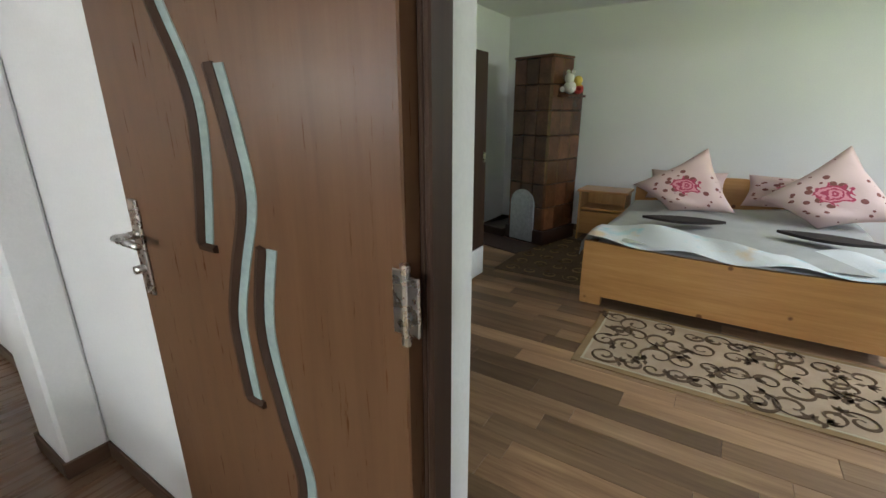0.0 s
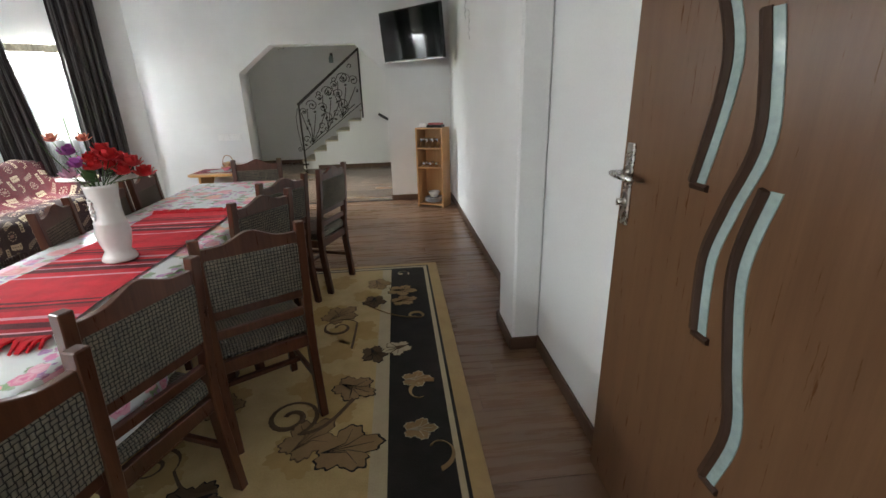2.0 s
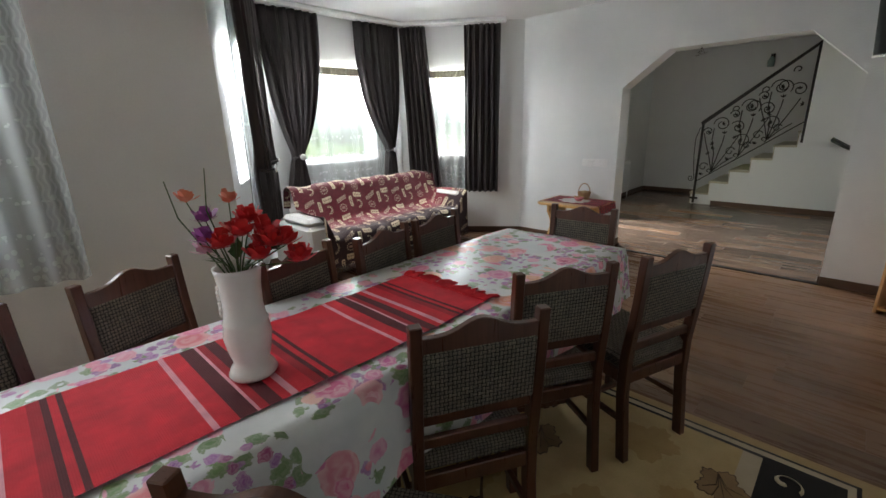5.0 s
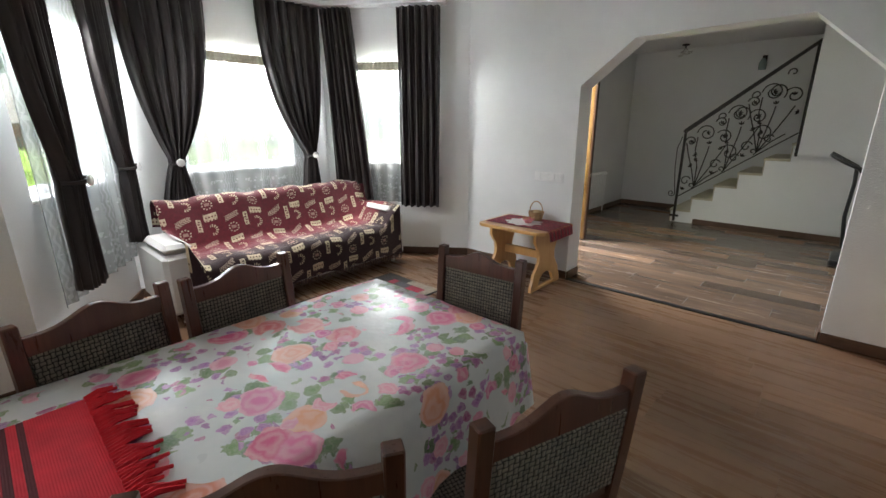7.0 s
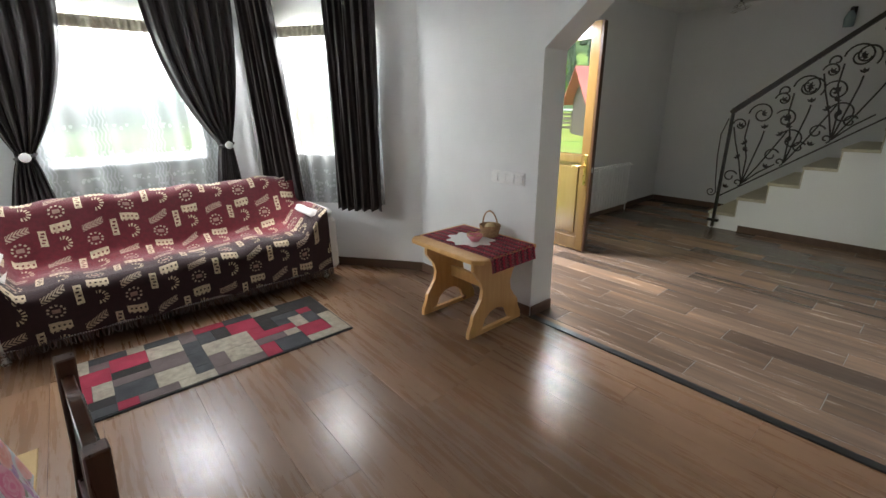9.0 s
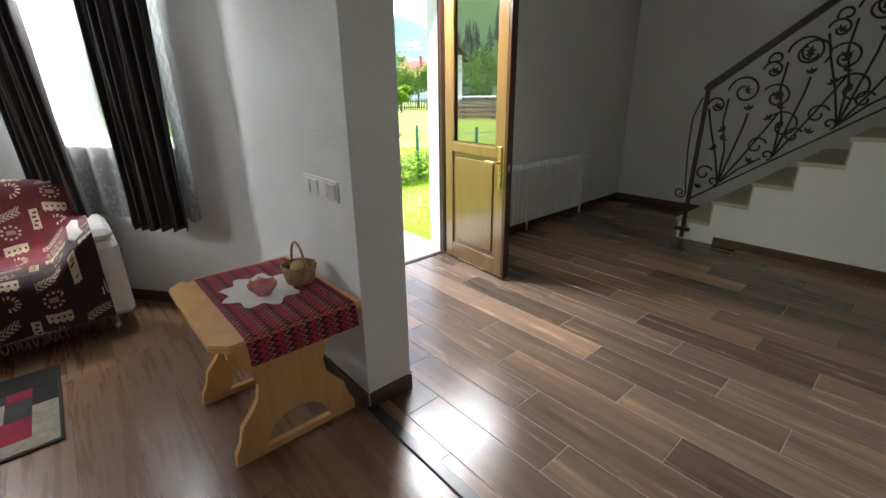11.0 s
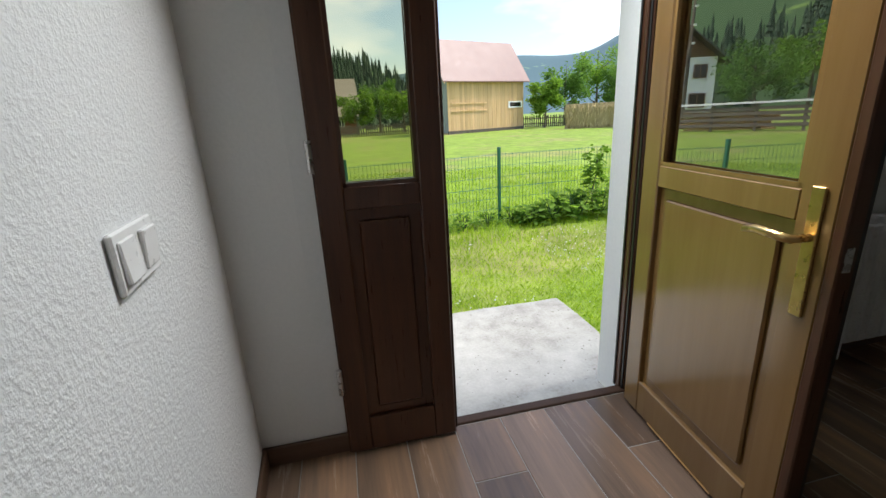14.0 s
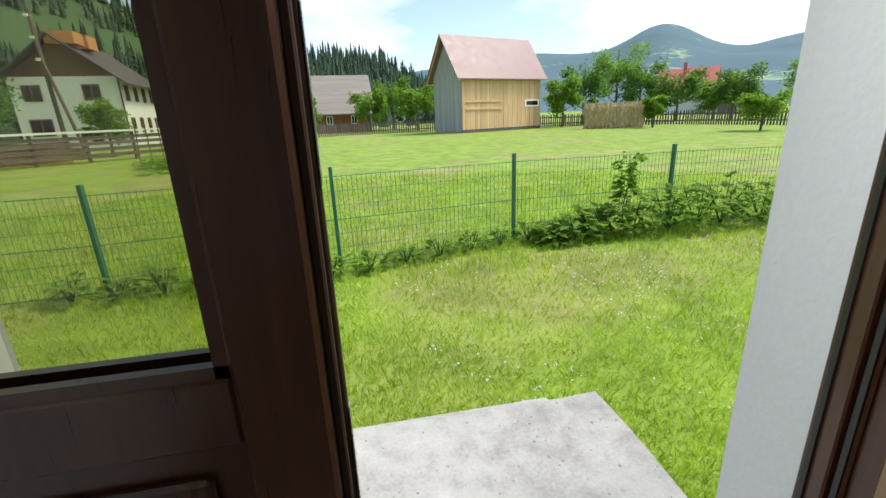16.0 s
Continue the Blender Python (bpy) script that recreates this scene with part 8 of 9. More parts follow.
for az, d, h, cr, seed, dark in ((-118.5, 47, 5.0, 1.9, 1, False), (-121, 52, 6.9, 2.6, 2, True), (-124.5, 60, 9.2, 3.5, 3, False), (-127, 58, 7.0, 2.6, 4, True), (-131.0, 56, 5.6, 2.6, 5, True),
                                 (-136.3, 58, 5.6, 2.4, 6, True), (-134.6, 60, 4.6, 2.2, 7, False), (-128.7, 40, 2.6, 0.8, 8, False), (-139, 33, 2.3, 1.35, 9, False), (-100.5, 52, 5.2, 2.6, 10, False),
                                 (-94.5, 54, 5.0, 2.2, 11, False), (-97.5, 62, 7.0, 2.6, 12, True), (-86.5, 50, 4.0, 1.8, 20, False), (-79, 45, 4.6, 2.0, 13, True), (-66.8, 33, 3.4, 1.2, 14, False), (-57, 32, 5.0, 2.4, 15, True), (-52, 50, 8.0, 3.4, 16, False), (-143, 62, 6.5, 3.0, 17, False)):
    x, y = polar(az, d)
    tree(x, y, h, cr, seed, M["foliage_dark"] if dark else M["foliage"], "leafy fruit tree in summer foliage beyond the meadow" if d > 38 else "young leafy fruit tree standing in the meadow", 2200, 0.16 if d > 38 else 0.09, 0.05 + h * 0.015)


def shrub(x, y, r, h, seed, label, name="potato_plant"):
    rd = random.Random(seed)
    t = thing(name, label, "plant", pose(x, y, G))
    bm = bmesh.new()
    for k in range(5):
        a = k * 1.26
        tube(bm, [(0, 0, 0), (r * 0.35 * math.cos(a), r * 0.35 * math.sin(a), h * 0.5), (r * 0.6 * math.cos(a), r * 0.6 * math.sin(a), h * 0.85)], [0.01, 0.008, 0.004], 5)
    part("stem", bm, M["stem"], t)
    bm = bmesh.new()
    for k in range(60 if name == "weed_tuft" else 130):
        a, q = rd.uniform(0, 6.3), rd.random() ** 0.6
        p = Vector((r * q * math.cos(a), r * q * math.sin(a), h * rd.uniform(0.2, 1.0) * (1.1 - 0.45 * q)))
        d = Vector((math.cos(a), math.sin(a), rd.uniform(-0.4, 0.6))).normalized()
        s = d.cross(Vector((0, 0, 1))).normalized()
        ln = rd.uniform(0.07, 0.14) if name == "weed_tuft" else rd.uniform(0.11, 0.2)
        u = s.cross(d) * 0.012
        bm.faces.new([bm.verts.new(p), bm.verts.new(p + d * ln * 0.45 + s * ln * 0.3 + u), bm.verts.new(p + d * ln), bm.verts.new(p + d * ln * 0.45 - s * ln * 0.3 + u)])
    part("leaves", bm, M["foliage"], t)


for k, (x, y, r_, h_) in enumerate(((-9.75, -7.9, 0.28, 0.4), (-10.2, -7.95, 0.3, 0.42), (-10.65, -8.1, 0.35, 0.5), (-11.1, -8.15, 0.38, 0.62), (-11.6, -8.3, 0.42, 0.66), (-12.05, -8.4, 0.45, 0.7), (-12.6, -8.5, 0.45, 0.66), (-13.2, -8.7, 0.42, 0.6), (-14.0, -8.85, 0.45, 0.7), (-9.35, -7.8, 0.2, 0.25))):
    shrub(x + 0.1, -7.98 - 0.06 * (k % 3) + 0.02 * max(0, k - 6), r_, h_, 40 + k, "leafy green garden plant growing along the wire fence")
tree(-10.45, -8.18, 1.22, 0.22, 77, M["foliage"], "slim young shrub with yellow-green leaves at the fence", 170, 0.05, 0.01, 0.15)
for k in range(16):
    rd = random.Random(k)
    shrub(-4.0 - k * 0.42, -7.5 - (0.0 if k < 7 else 0.11 * (k - 6)), 0.16, 0.2 + rd.random() * 0.12, 90 + k, "tuft of tall grass and weeds along the wire fence", "weed_tuft")


M["log_dark"] = surf("dark_weathered_logs", (0.05, 0.034, 0.024), (0.11, 0.078, 0.056), 3, 0.85, 0.3, stretch=(1, 1, 6))


# the vegetable plot in the neighbour's meadow
plot = random.Random(44)
for k in range(22):
    px_, py_ = polar(plot.uniform(-69.5, -83.5), plot.uniform(18.5, 22.5))
    shrub(px_, py_, plot.uniform(0.35, 0.6), plot.uniform(0.35, 0.6), 300 + k, "bushy green vegetable plant in the plot beyond the fence", "vegetable_plant")
for k in range(9):
    px_, py_ = polar(-69.0 - 1.1 * k, 23.2 + plot.uniform(-0.4, 0.4))
    bm = bmesh.new()
    tube(bm, [(px_, py_, G), (px_ + plot.uniform(-0.1, 0.1), py_ + plot.uniform(-0.1, 0.1), G + plot.uniform(1.5, 2.0))], 0.025, 6)
    tagged(part("bean_pole", bm, M["bark"]), "thin upright wooden bean pole in the vegetable plot", "pole", group="bean poles")


def house(name, label, az, d, turn, w, dp, eave, ridge, mats, over=0.4, boards=0, windows=(), ridge_along="x", gable_mat=None, chimney=False, z0=G):
    """A gabled building; local x along its front, y to its back; the front's left corner lies at az, d."""
    x, y = polar(az, d)
    h = thing(name, label, "building", pose(x, y, z0, 0, 0, turn))
    wall_m, roof_m = mats
    part("wall", boxes((0, 0, 0, w, dp, eave)), wall_m, h)
    t = 0.12
    if ridge_along == "x":
        bm = bmesh.new()
        prism(bm, [(0, eave), (dp, eave), (dp / 2, ridge - 0.15)], 0.01, w - 0.01, "x")
        part("gable", bm, gable_mat or wall_m, h)
        for s in (0, 1):
            a, b = (-over, dp / 2) if s == 0 else (dp + over, dp / 2)
            slope = (ridge - eave) / (dp / 2)
            za = eave - over * slope
            bm = bmesh.new()
            prism(bm, [(a, za), (b, ridge), (b, ridge + t), (a, za + t)], -over, w + over, "x")
            part("roof", bm, roof_m, h)
    else:
        bm = bmesh.new()
        prism(bm, [(0, eave), (w, eave), (w / 2, ridge - 0.15)], 0.01, dp - 0.01, "y")
        part("gable", bm, gable_mat or wall_m, h)
        for s in (0, 1):
            a, b = (-over, w / 2) if s == 0 else (w + over, w / 2)
            za = eave - over * (ridge - eave) / (w / 2)
            bm = bmesh.new()
            prism(bm, [(a, za), (b, ridge), (b, ridge + t), (a, za + t)], -over, dp + over, "y")
            part("roof", bm, roof_m, h)
    if boards:
        n = boards
        for k in range(n):
            part("board", boxes((w * k / n + 0.012, -0.035 - 0.01 * (k % 2), 0.15, w * (k + 1) / n - 0.012, -0.002, eave - 0.02)), wall_m, h)
    for (a, za, b, zb, side) in windows:
        win = new("window")
        win.parent = h
        if side == "f":
            win.matrix_local = pose(a, -0.06, za)
        elif side == "r":
            win.matrix_local = pose(w + 0.06, a, za, 0, 0, 90)
        else:
            win.matrix_local = pose(-0.06, a + (b - a), za, 0, 0, -90)
        ww, hh = b - a, zb - za
        part("frame", boxes((0, -0.03, 0, ww, 0.03, 0.1), (0, -0.03, hh - 0.1, ww, 0.03, hh), (0, -0.03, 0.1, 0.1, 0.03, hh - 0.1), (ww - 0.1, -0.03, 0.1, ww, 0.03, hh - 0.1), (ww / 2 - 0.05, -0.03, 0.1, ww / 2 + 0.05, 0.03, hh - 0.1)), M["gable"] if name == "white_house" else M["upvc"], win)
        part("pane", boxes((0.1, 0.0, 0.1, ww / 2 - 0.05, 0.02, hh - 0.1), (ww / 2 + 0.05, 0, 0.1, ww - 0.1, 0.02, hh - 0.1)), M["screen"], win)
    if chimney:
        part("chimney", boxes((w * 0.28, dp * 0.5, ridge - 1.6, w * 0.28 + 0.6, dp * 0.5 + 0.6, ridge + 1.0)), M["roof_red"], h)
    return h


# the hay barn: long front of fresh boards, grey boarded end
bx, by = polar(-106.2, 40)
ex, ey = polar(-115.8, 46)
turn = math.degrees(math.atan2(by - ey, bx - ex))
bw = math.hypot(bx - ex, by - ey)


def barn():
    b = thing("barn", "small hay barn of pale boards under a red-brown roof", "barn", pose(ex, ey, G, 0, 0, turn + 180))
    b.matrix_world = pose(bx, by, G, 0, 0, turn + 180)
    # local x from the near corner along the front, y negative goes behind
    w, dp, eave, ridge = bw, 4.6, 5.1, 8.3
    part("wall", boxes((0, 0.05, 0, w, dp, eave)), M["board_new"], b)
    n = 34
    for k in range(n):
        part("board", boxes((w * k / n + 0.01, -0.03 - 0.012 * (k % 2), 0.25, w * (k + 1) / n - 0.01, 0.048, eave)), M["board_new"], b)
    for k in range(18):
        part("board", boxes((-0.035 - 0.01 * (k % 2), dp * k / 18 + 0.01, 0.1, -0.002, dp * (k + 1) / 18 - 0.01, eave)), M["board_grey"], b)
    bm = bmesh.new()
    prism(bm, [(0, eave), (dp, eave), (dp / 2, ridge - 0.2)], 0.0, w, "x")
    part("gable", bm, M["board_grey"], b)
    for a in (-0.45, dp + 0.45):
        sl = (ridge - eave) / (dp / 2)
        za = eave - 0.45 * sl
        bm = bmesh.new()
        prism(bm, [(a, za), (dp / 2, ridge), (dp / 2, ridge + 0.1), (a, za + 0.1)], -0.7, w + 0.5, "x")
        part("roof", bm, M["roof_brown"], b)
        for xx in (-0.6,):
            bm = bmesh.new()
            prism(bm, [(a, za - 0.12), (dp / 2, ridge - 0.12), (dp / 2, ridge - 0.002), (a, za - 0.002)], xx, xx + 0.12, "x")
            part("barge_board", bm, M["board_new"], b)
    part("rail", boxes((0.4, -0.12, 2.62, w * 0.48, -0.05, 2.74), (0.4, -0.12, 1.98, w * 0.48, -0.05, 2.1)), M["board_new"], b)
    part("base_beam", boxes((-0.05, -0.1, 0, w + 0.05, 0.04, 0.28)), M["board_old"], b)
    win = part("window", boxes((w * 0.78, -0.09, 2.1, w * 0.98, -0.05, 2.22), (w * 0.78, -0.09, 2.62, w * 0.98, -0.05, 2.74), (w * 0.78, -0.09, 2.22, w * 0.8, -0.05, 2.62), (w * 0.96, -0.09, 2.22, w * 0.98, -0.05, 2.62)), M["upvc"], b, "white framed barn window")
    part("pane", boxes((w * 0.8, -0.07, 2.22, w * 0.96, -0.055, 2.62)), M["screen"], win)


barn()
house("cabin", "old red-brown log cabin under a grey shingle roof", -87.6, 57, 186, 7.0, 6.0, 2.9, 6.8, (M["log_red"], M["shingle"]), 0.6, 24, ((1.6, 1.0, 2.4, 2.0, "f"), (4.6, 1.0, 5.4, 2.0, "f")))
house("cottage", "dark weathered timber cottage behind the garden", -80.6, 54, 189, 5.2, 5.0, 2.7, 5.9, (M["log_dark"], M["roof_dark"]), 0.7, 14, ((0.9, 0.9, 1.7, 1.9, "f"), (3.2, 0.9, 4.0, 1.9, "f")))
house("cottage", "low timber shed with a brown shingle roof", -83.6, 50, 189, 3.0, 3.0, 2.1, 4.0, (M["log_dark"], M["roof_brown"]), 0.6, 8)
wins = [(0.8, 3.8, 2.0, 5.0, "f"), (4.7, 3.8, 5.9, 5.0, "f"), (0.7, 1.2, 2.2, 2.5, "f"), (5.1, 1.2, 6.3, 2.5, "f")]
wins += [(1.0 + 2.1 * k, z0_, 1.8 + 2.1 * k, z0_ + 1.25, "r") for k in range(4) for z0_ in (3.75, 1.2)]
wh = house("white_house", "two-storey white house with a brown boarded gable", -60.4, 47.7, 186.3, 7.2, 9.0, 5.6, 8.5, (M["house_white"], M["roof_dark"]), 0.9, 0, wins, "y", M["gable"], True)
part("loft_boards", boxes((3.3, -0.5, 7.9, 5.2, 1.2, 8.75), (3.9, 1.6, 7.8, 5.3, 3.4, 8.8)), M["orange_board"], wh, "orange cut boards of an unfinished dormer")
part("downpipe", boxes((7.22, -0.16, 0.3, 7.32, -0.06, 5.4)), M["board_old"], wh)
house("house", "pale rendered house with a steep dark gable roof", -71.7, 60, 198.4, 5.4, 8.0, 4.3, 7.8, (M["house_white"], M["roof_dark"]), 0.7, 0, ((3.0, 2.6, 4.6, 3.8, "f"), (0.8, 0.8, 2.0, 2.0, "f")), "y", None, True)
house("red_house", "white house with a red tiled roof among trees", -134.0, 95, 222, 9.0, 9.0, 4.6, 8.2, (M["house_white"], M["roof_red"]), 0.7, 0, ((2, 1.5, 3.2, 3.0, "f"), (5.6, 1.5, 6.8, 3.0, "f")), "y", None, True)
house("red_annex", "low wing with a red tiled roof", -136.6, 92, 222, 6.0, 6.0, 3.0, 5.6, (M["house_white"], M["roof_red"]), 0.6)
house("shed", "long brown-roofed shed at the edge of the meadow", -139.0, 85, 228, 12.0, 6.0, 2.6, 4.6, (M["board_old"], M["roof_dark"]), 0.5)
house("gazebo", "small shelter with a red roof beside the yard", -48.0, 26, 30, 4.0, 4.0, 2.3, 3.9, (M["board_old"], M["roof_red"]), 0.6)


def pole():
    p = thing("utility_pole", "leaning wooden utility pole with a strut", "utility pole", pose(*polar(-63.4, 40), G))
    bm = bmesh.new()
    tube(bm, [(0, 0, 0), (0.1, 0, 10.5)], [0.16, 0.1], 8)
    part("mast", bm, M["bark"], p)
    bm = bmesh.new()
    tube(bm, [(-1.2, 0.3, 0), (0.06, 0.05, 6.2)], [0.12, 0.09], 8)
    part("strut", bm, M["bark"], p)
    for k in range(3):
        part("insulator", boxes((0.0 + 0.05, -0.2, 6.0 + k * 1.3, 0.3, 0.2, 6.15 + k * 1.3)), M["white_pl"], p)


pole()


def yard_fence():
    f = thing("plank_fence", "dark plank fence with a pale top rail and stacked poles", "fence")
    pa, pb = polar(-48, 28), polar(-72.6, 30)
    m, L = along(pa, pb)
    f.matrix_world = m
    n = int(L / 2.0)
    for k in range(n + 1):
        part("post", boxes((L * k / n - 0.07, -0.07, G, L * k / n + 0.07, 0.07, G + 1.45)), M["board_old"], f)
    for z in (0.25, 0.55, 0.85, 1.12):
        part("plank", boxes((0, -0.1, G + z, L, -0.072, G + z + 0.17)), M["board_old"], f)
    part("top_rail", boxes((0, -0.22, G + 1.46, L, 0.22, G + 1.56)), M["house_white"], f, "pale sheet-metal capping")
    bm = bmesh.new()
    r = random.Random(17)
    for k in range(26):
        x, z = L * 0.45 + r.uniform(-0.3, 0.3), G + 0.1 + 0.035 * k
        tube(bm, [(x - 2.0 + r.uniform(-0.6, 0.4), 0.25 + r.uniform(-0.1, 0.1), z), (x + 2.0 + r.uniform(-0.4, 0.6), 0.25 + r.uniform(-0.1, 0.1), z + r.uniform(-0.1, 0.15))], 0.05, 6)
    tagged(part("pole_stack", bm, M["board_new"]), "stack of cut poles leaning on the plank fence", "wood stack").matrix_world = m


yard_fence()


def picket_fence():
    f = thing("picket_fence", "weathered wooden picket fence along the meadow's far edge", "fence")
    bm = bmesh.new()
    prism(bm, [(-0.065, 0.0), (0.065, 0.0), (0.065, 1.1), (0.0, 1.25), (-0.065, 1.1)], -0.012, 0.012, "y")
    first_ = None
    line = [polar(-78, 42), polar(-90.5, 46), polar(-104, 48), polar(-118, 50), polar(-132, 46), polar(-148, 38)]
    r = random.Random(31)
    count = 0
    for pa, pb in zip(line, line[1:]):
        m, L = along(pa, pb)
        part("rail", boxes((0, 0.015, G + 0.3, L, 0.07, G + 0.4), (0, 0.015, G + 0.85, L, 0.07, G + 0.95)), M["board_old"], f).matrix_local = m
        n = int(L / 0.235)
        for k in range(n):
            mm = m @ pose(L * k / n, 0, G, 0, r.uniform(-3, 3), 0)
            if first_ is None:
                first_ = part("picket", bm, M["board_old"], f)
                first_.matrix_local = mm
            else:
                o = new("picket", first_.data)
                o.parent = f
                o.matrix_local = mm
            count += 1


picket_fence()


def haystack():
    h = thing("haystack", "drying rack heaped with yellow hay", "haystack", pose(*polar(-124.4, 41), G, 0, 0, -32) @ Matrix.Diagonal((1.25, 1.0, 1.05, 1.0)))
    bm = bmesh.new()
    r = random.Random(14)
    for k in range(1500):
        a = r.uniform(-1.9, 1.9)
        z = 2.0 * (1 - r.random() ** 2)
        lim = 0.75 - 0.2 * z / 2
        y = r.uniform(-lim, lim)
        p = Vector((a, y, max(0.15, z)))
        d = Vector((r.uniform(-0.12, 0.12), y * 0.25, -r.uniform(0.25, 0.55)))
        s = Vector((0.035, r.uniform(-0.03, 0.03), 0))
        bm.faces.new([bm.verts.new(p - s), bm.verts.new(p + s), bm.verts.new(p + d + s * 0.4), bm.verts.new(p + d - s * 0.4)])
    box(bm, -1.8, -0.4, 0.05, 1.8, 0.4, 1.85, 0.2)
    part("hay", bm, M["hay"], h)
    bm = bmesh.new()
    for x in (-1.7, 0, 1.7):
        tube(bm, [(x, 0, 0), (x, 0, 2.15)], 0.06, 6)
    part("rack", bm, M["bark"], h)


haystack()


def ridge(name, label, d0, d1, az0, az1, prof, mat, rough):
    """A range of hills as a strip of ground that climbs from d0 to d1; prof gives its skyline's elevation at a compass."""
    bm = bmesh.new()
    n, k_ = 90, 10
    rows = []
    for i in range(n + 1):
        az = az0 + (az1 - az0) * i / n
        col = []
        for j in range(k_ + 1):
            t = j / k_
            d = d0 + (d1 - d0) * t
            x, y = polar(az, d)
            top = d1 * math.tan(radians(prof(az))) * (t ** 1.3)
            col.append(bm.verts.new((x, y, G - 0.3 + top + rough * t * noise.noise(Vector((x, y, 0)) * 8.0 / d1))))
        x, y = polar(az, d1 * 1.15)
        col.append(bm.verts.new((x, y, G - 2)))
        rows.append(col)
    for a, b in zip(rows, rows[1:]):
        for j in range(len(a) - 1):
            f = bm.faces.new((a[j], b[j], b[j + 1], a[j + 1]))
            f.smooth = True
    tagged(part(name, bm, mat), label, "hills", kind="structure")


def far_prof(az):
    return 5.2 + 2.9 * math.exp(-((az + 128.6) / 5.0) ** 2) + 0.8 * math.exp(-((az + 139.5) / 5) ** 2) + 1.5 * math.exp(-((az + 115.5) / 7) ** 2)


# both far ranges take the colours with haze mixed in
ridge("backdrop_far_hills", "wooded hills across the valley, haze painted into their blue-green colour", 420, 900, -165, -98, far_prof, M["far_hill"], 14)
ridge("backdrop_farther_hills", "mountain ridge on the horizon, haze painted into its pale blue colour", 1000, 1700, -170, -85, lambda az: 5.4 + 0.9 * math.sin(az * 0.21), M["far_hill_2"], 20)


def near_prof(az):
    return max(1.0, 7.2 + 7.5 / (1 + math.exp(-(az + 72) / 4.5)) - 5.8 / (1 + math.exp((az + 101) / 2.2)))


ridge("backdrop_hillside", "wooded green hillside behind the village", 110, 300, -112, 10, near_prof, M["near_hill"], 3)


def forest():
    r = random.Random(23)
    verts, faces = [], []

    def spruce(x, y, z, h):
        i0 = len(verts)
        w = h * r.uniform(0.13, 0.17)
        for lv in range(7):
            zb, zt = z + h * (0.06 + 0.13 * lv), z + h * min(1.0, 0.30 + 0.13 * lv)
            rad = w * (1 - lv / 7.6)
            i = len(verts)
            n = 7
            ph = r.uniform(0, 6)
            verts.append((x, y, zt))
            for k in range(n):
                rr = rad * r.uniform(0.55, 1.2)
                verts.append((x + rr * math.cos(ph + k * 6.283 / n), y + rr * math.sin(ph + k * 6.283 / n), zb + h * r.uniform(-0.03, 0.03)))
            for k in range(n):
                faces.append((i, i + 1 + k, i + 1 + (k + 1) % n))
    for k in range(2600):
        az, t = r.uniform(-108, 2), r.random() ** 0.8
        d = 112 + 190 * t
        if noise.noise(Vector((az * 0.09, d * 0.012, 5.0))) < -0.22:
            continue
        x, y = polar(az, d)
        tt = (d - 110) / 190
        z = G + 300 * math.tan(radians(near_prof(az))) * (max(0.0, tt) ** 1.3) - 1.0
        spruce(x, y, z, r.uniform(7, 13))
    for k in range(420):
        az = r.uniform(-107, -55)
        d = r.uniform(78, 112)
        x, y = polar(az, d)
        if noise.noise(Vector((az * 0.3, d * 0.05, 1.0))) < 0.0:
            continue
        spruce(x, y, G - 0.5, r.uniform(6, 11))
    me = bpy.data.meshes.new("spruce_forest")
    me.from_pydata(verts, [], faces)
    me.materials.append(M["spruce"])
    tagged(new("spruce_forest", me), "dense dark spruce forest climbing the hillside", "forest", kind="stuff")


forest()


# ---------------------------------------------------------------- floor pieces
def clipped(poly, x0, y0, x1, y1):
    """The part of a rectangle inside a convex outline (counter-clockwise)."""
    out = [(x0, y0), (x1, y0), (x1, y1), (x0, y1)]
    n = len(poly)
    for i in range(n):
        (ax, ay), (bx_, by_) = poly[i], poly[(i + 1) % n]
        def side(p):
            return (bx_ - ax) * (p[1] - ay) - (by_ - ay) * (p[0] - ax)
        new_pts = []
        for k in range(len(out)):
            p, q = out[k], out[(k + 1) % len(out)]
            sp, sq = side(p), side(q)
            if sp >= 0:
                new_pts.append(p)
            if sp * sq < 0:
                t = sp / (sp - sq)
                new_pts.append((p[0] + (q[0] - p[0]) * t, p[1] + (q[1] - p[1]) * t))
        out = new_pts
        if len(out) < 3:
            return []
    return out


SHARED = {}


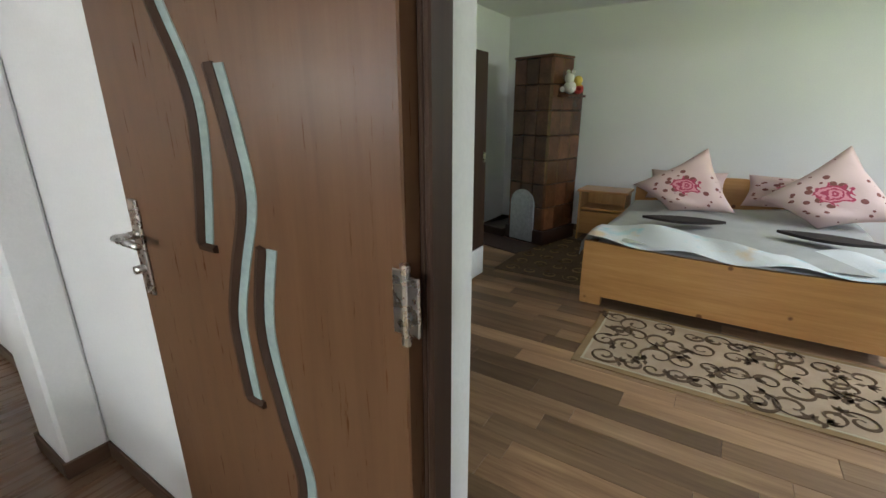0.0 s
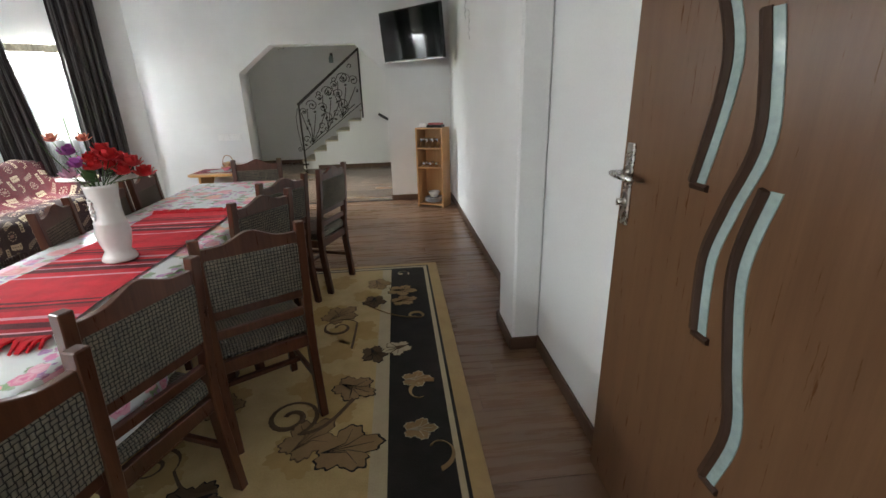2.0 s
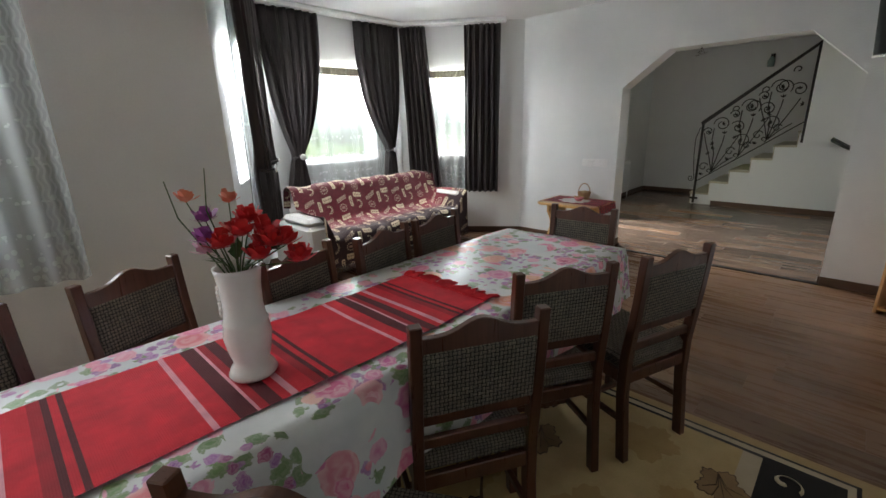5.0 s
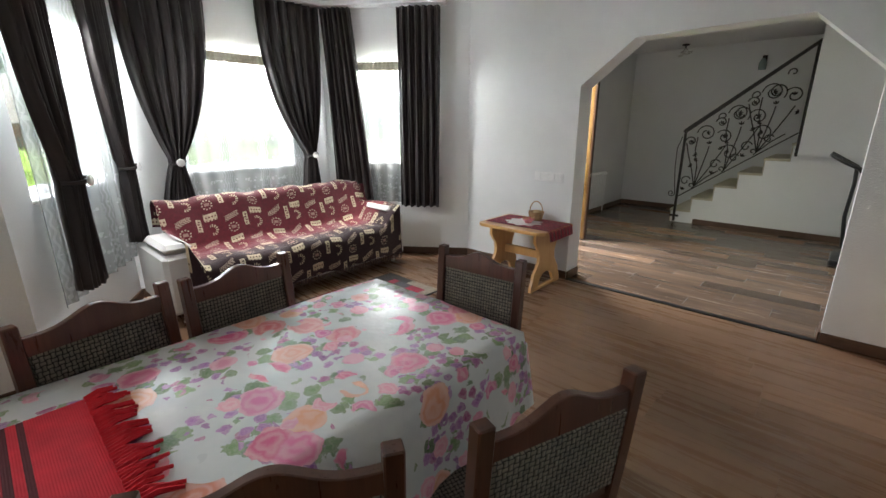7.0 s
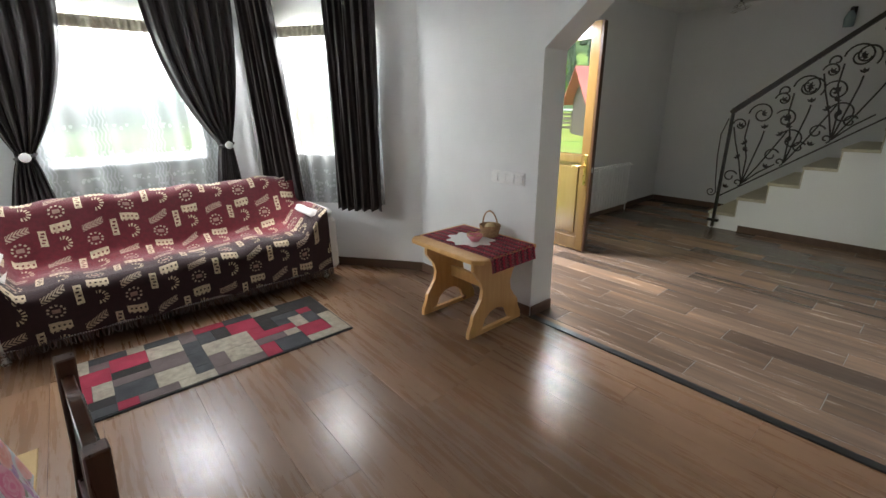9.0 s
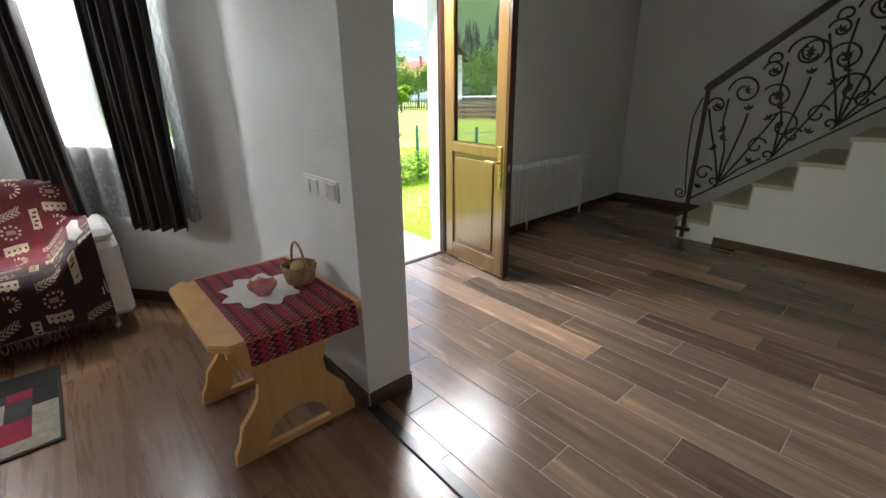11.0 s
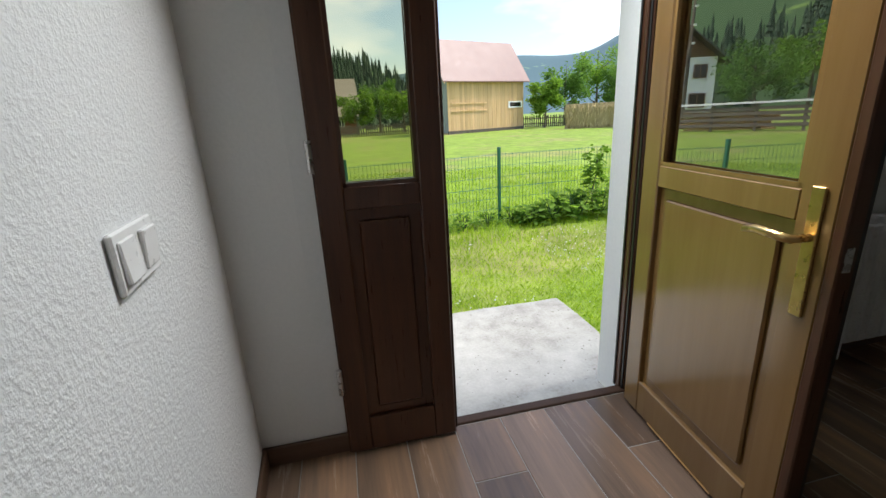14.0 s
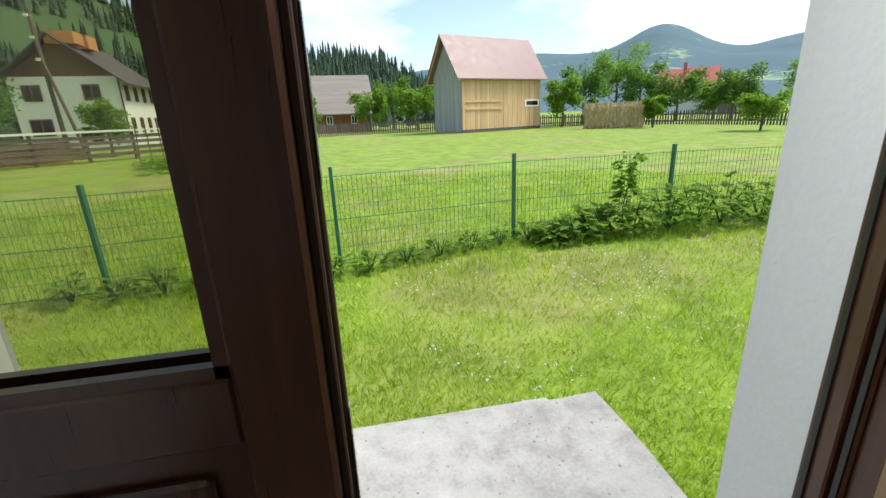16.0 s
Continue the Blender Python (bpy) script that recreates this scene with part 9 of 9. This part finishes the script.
def lay(parent, name, poly, width, length, along_y, mat, gap, zt, offset, bevel, seed):
    r = random.Random(seed)
    xs, ys = [p[0] for p in poly], [p[1] for p in poly]
    a0, a1, b0, b1 = (min(xs), max(xs), min(ys), max(ys)) if along_y else (min(ys), max(ys), min(xs), max(xs))
    k, a = 0, a0
    while a < a1 - 1e-6:
        b = b0 - length + (offset * k) % length if offset else b0 - r.random() * length
        while b < b1:
            rect = (a + gap, b + gap, a + width - gap, b + length - gap)
            x0, y0, x1, y1 = rect if along_y else (rect[1], rect[0], rect[3], rect[2])
            pts = clipped(poly, x0, y0, x1, y1)
            area = 0.5 * abs(sum(p[0] * q[1] - q[0] * p[1] for p, q in zip(pts, pts[1:] + pts[:1]))) if pts else 0
            if area > 0.004:
                cx, cy = (x0 + x1) / 2, (y0 + y1) / 2
                key = (name, parent.name) if abs(area - (x1 - x0) * (y1 - y0)) < 1e-6 else None
                if key in SHARED and key:
                    ob = new(name, SHARED[key])
                    ob.parent = parent
                else:
                    bm = bmesh.new()
                    q = [(p[0] - cx, p[1] - cy) for p in pts]
                    mid = (sum(p[0] for p in q) / len(q), sum(p[1] for p in q) / len(q))
                    lo = [bm.verts.new((p[0], p[1], -0.008)) for p in q]
                    me_ = [bm.verts.new((p[0], p[1], -bevel)) for p in q]
                    hi = [bm.verts.new((p[0] + math.copysign(min(bevel, abs(mid[0] - p[0])), mid[0] - p[0]), p[1] + math.copysign(min(bevel, abs(mid[1] - p[1])), mid[1] - p[1]), 0)) for p in q]
                    n = len(q)
                    bm.faces.new(hi)
                    for i in range(n):
                        j = (i + 1) % n
                        bm.faces.new((lo[i], lo[j], me_[j], me_[i]))
                        bm.faces.new((me_[i], me_[j], hi[j], hi[i]))
                    bmesh.ops.recalc_face_normals(bm, faces=bm.faces[:])
                    ob = part(name, bm, mat, parent)
                    if key:
                        SHARED[key] = ob.data
                ob.location = (cx, cy, zt + r.uniform(-0.0001, 0.0001))
            b += length
        a += width
        k += 1


lay(floor_living, "plank", [(ARCH_X + 0.01, S_Y), (EAST_X, S_Y), (EAST_X, N_Y), (ARCH_X + 0.01, N_Y)], 0.193, 1.38, True, M["living_plank"], 0.0004, 0.0, 0, 0.0003, 1)
lay(floor_living, "plank", [(BAY[1][0], -4.5), (BAY[0][0], S_Y), (ARCH_X + 0.01, S_Y), (BAY[2][0], -4.5)], 0.193, 1.38, True, M["living_plank"], 0.0004, 0.0, 0, 0.0003, 2)
lay(floor_hall, "tile", [(HALL_X, -3.30), (ARCH_X - 0.03, -3.30), (ARCH_X - 0.03, N_Y), (HALL_X, N_Y)], 0.181, 0.82, True, M["tile"], 0.0011, 0.003, 0.273, 0.002, 3)
lay(floor_bedroom, "plank", [(BX0, N_Y + 0.1), (BX1, N_Y + 0.1), (BX1, BY1), (BX0, BY1)], 0.129, 0.86, False, M["bed_plank"], 0.0006, 0.0, 0, 0.0012, 4)
lay(floor_bedroom, "plank", [(-0.40, N_Y), (0.45, N_Y), (0.45, N_Y + 0.1), (-0.40, N_Y + 0.1)], 0.193, 1.29, False, M["bed_plank"], 0.0006, 0.0, 0, 0.0012, 5)
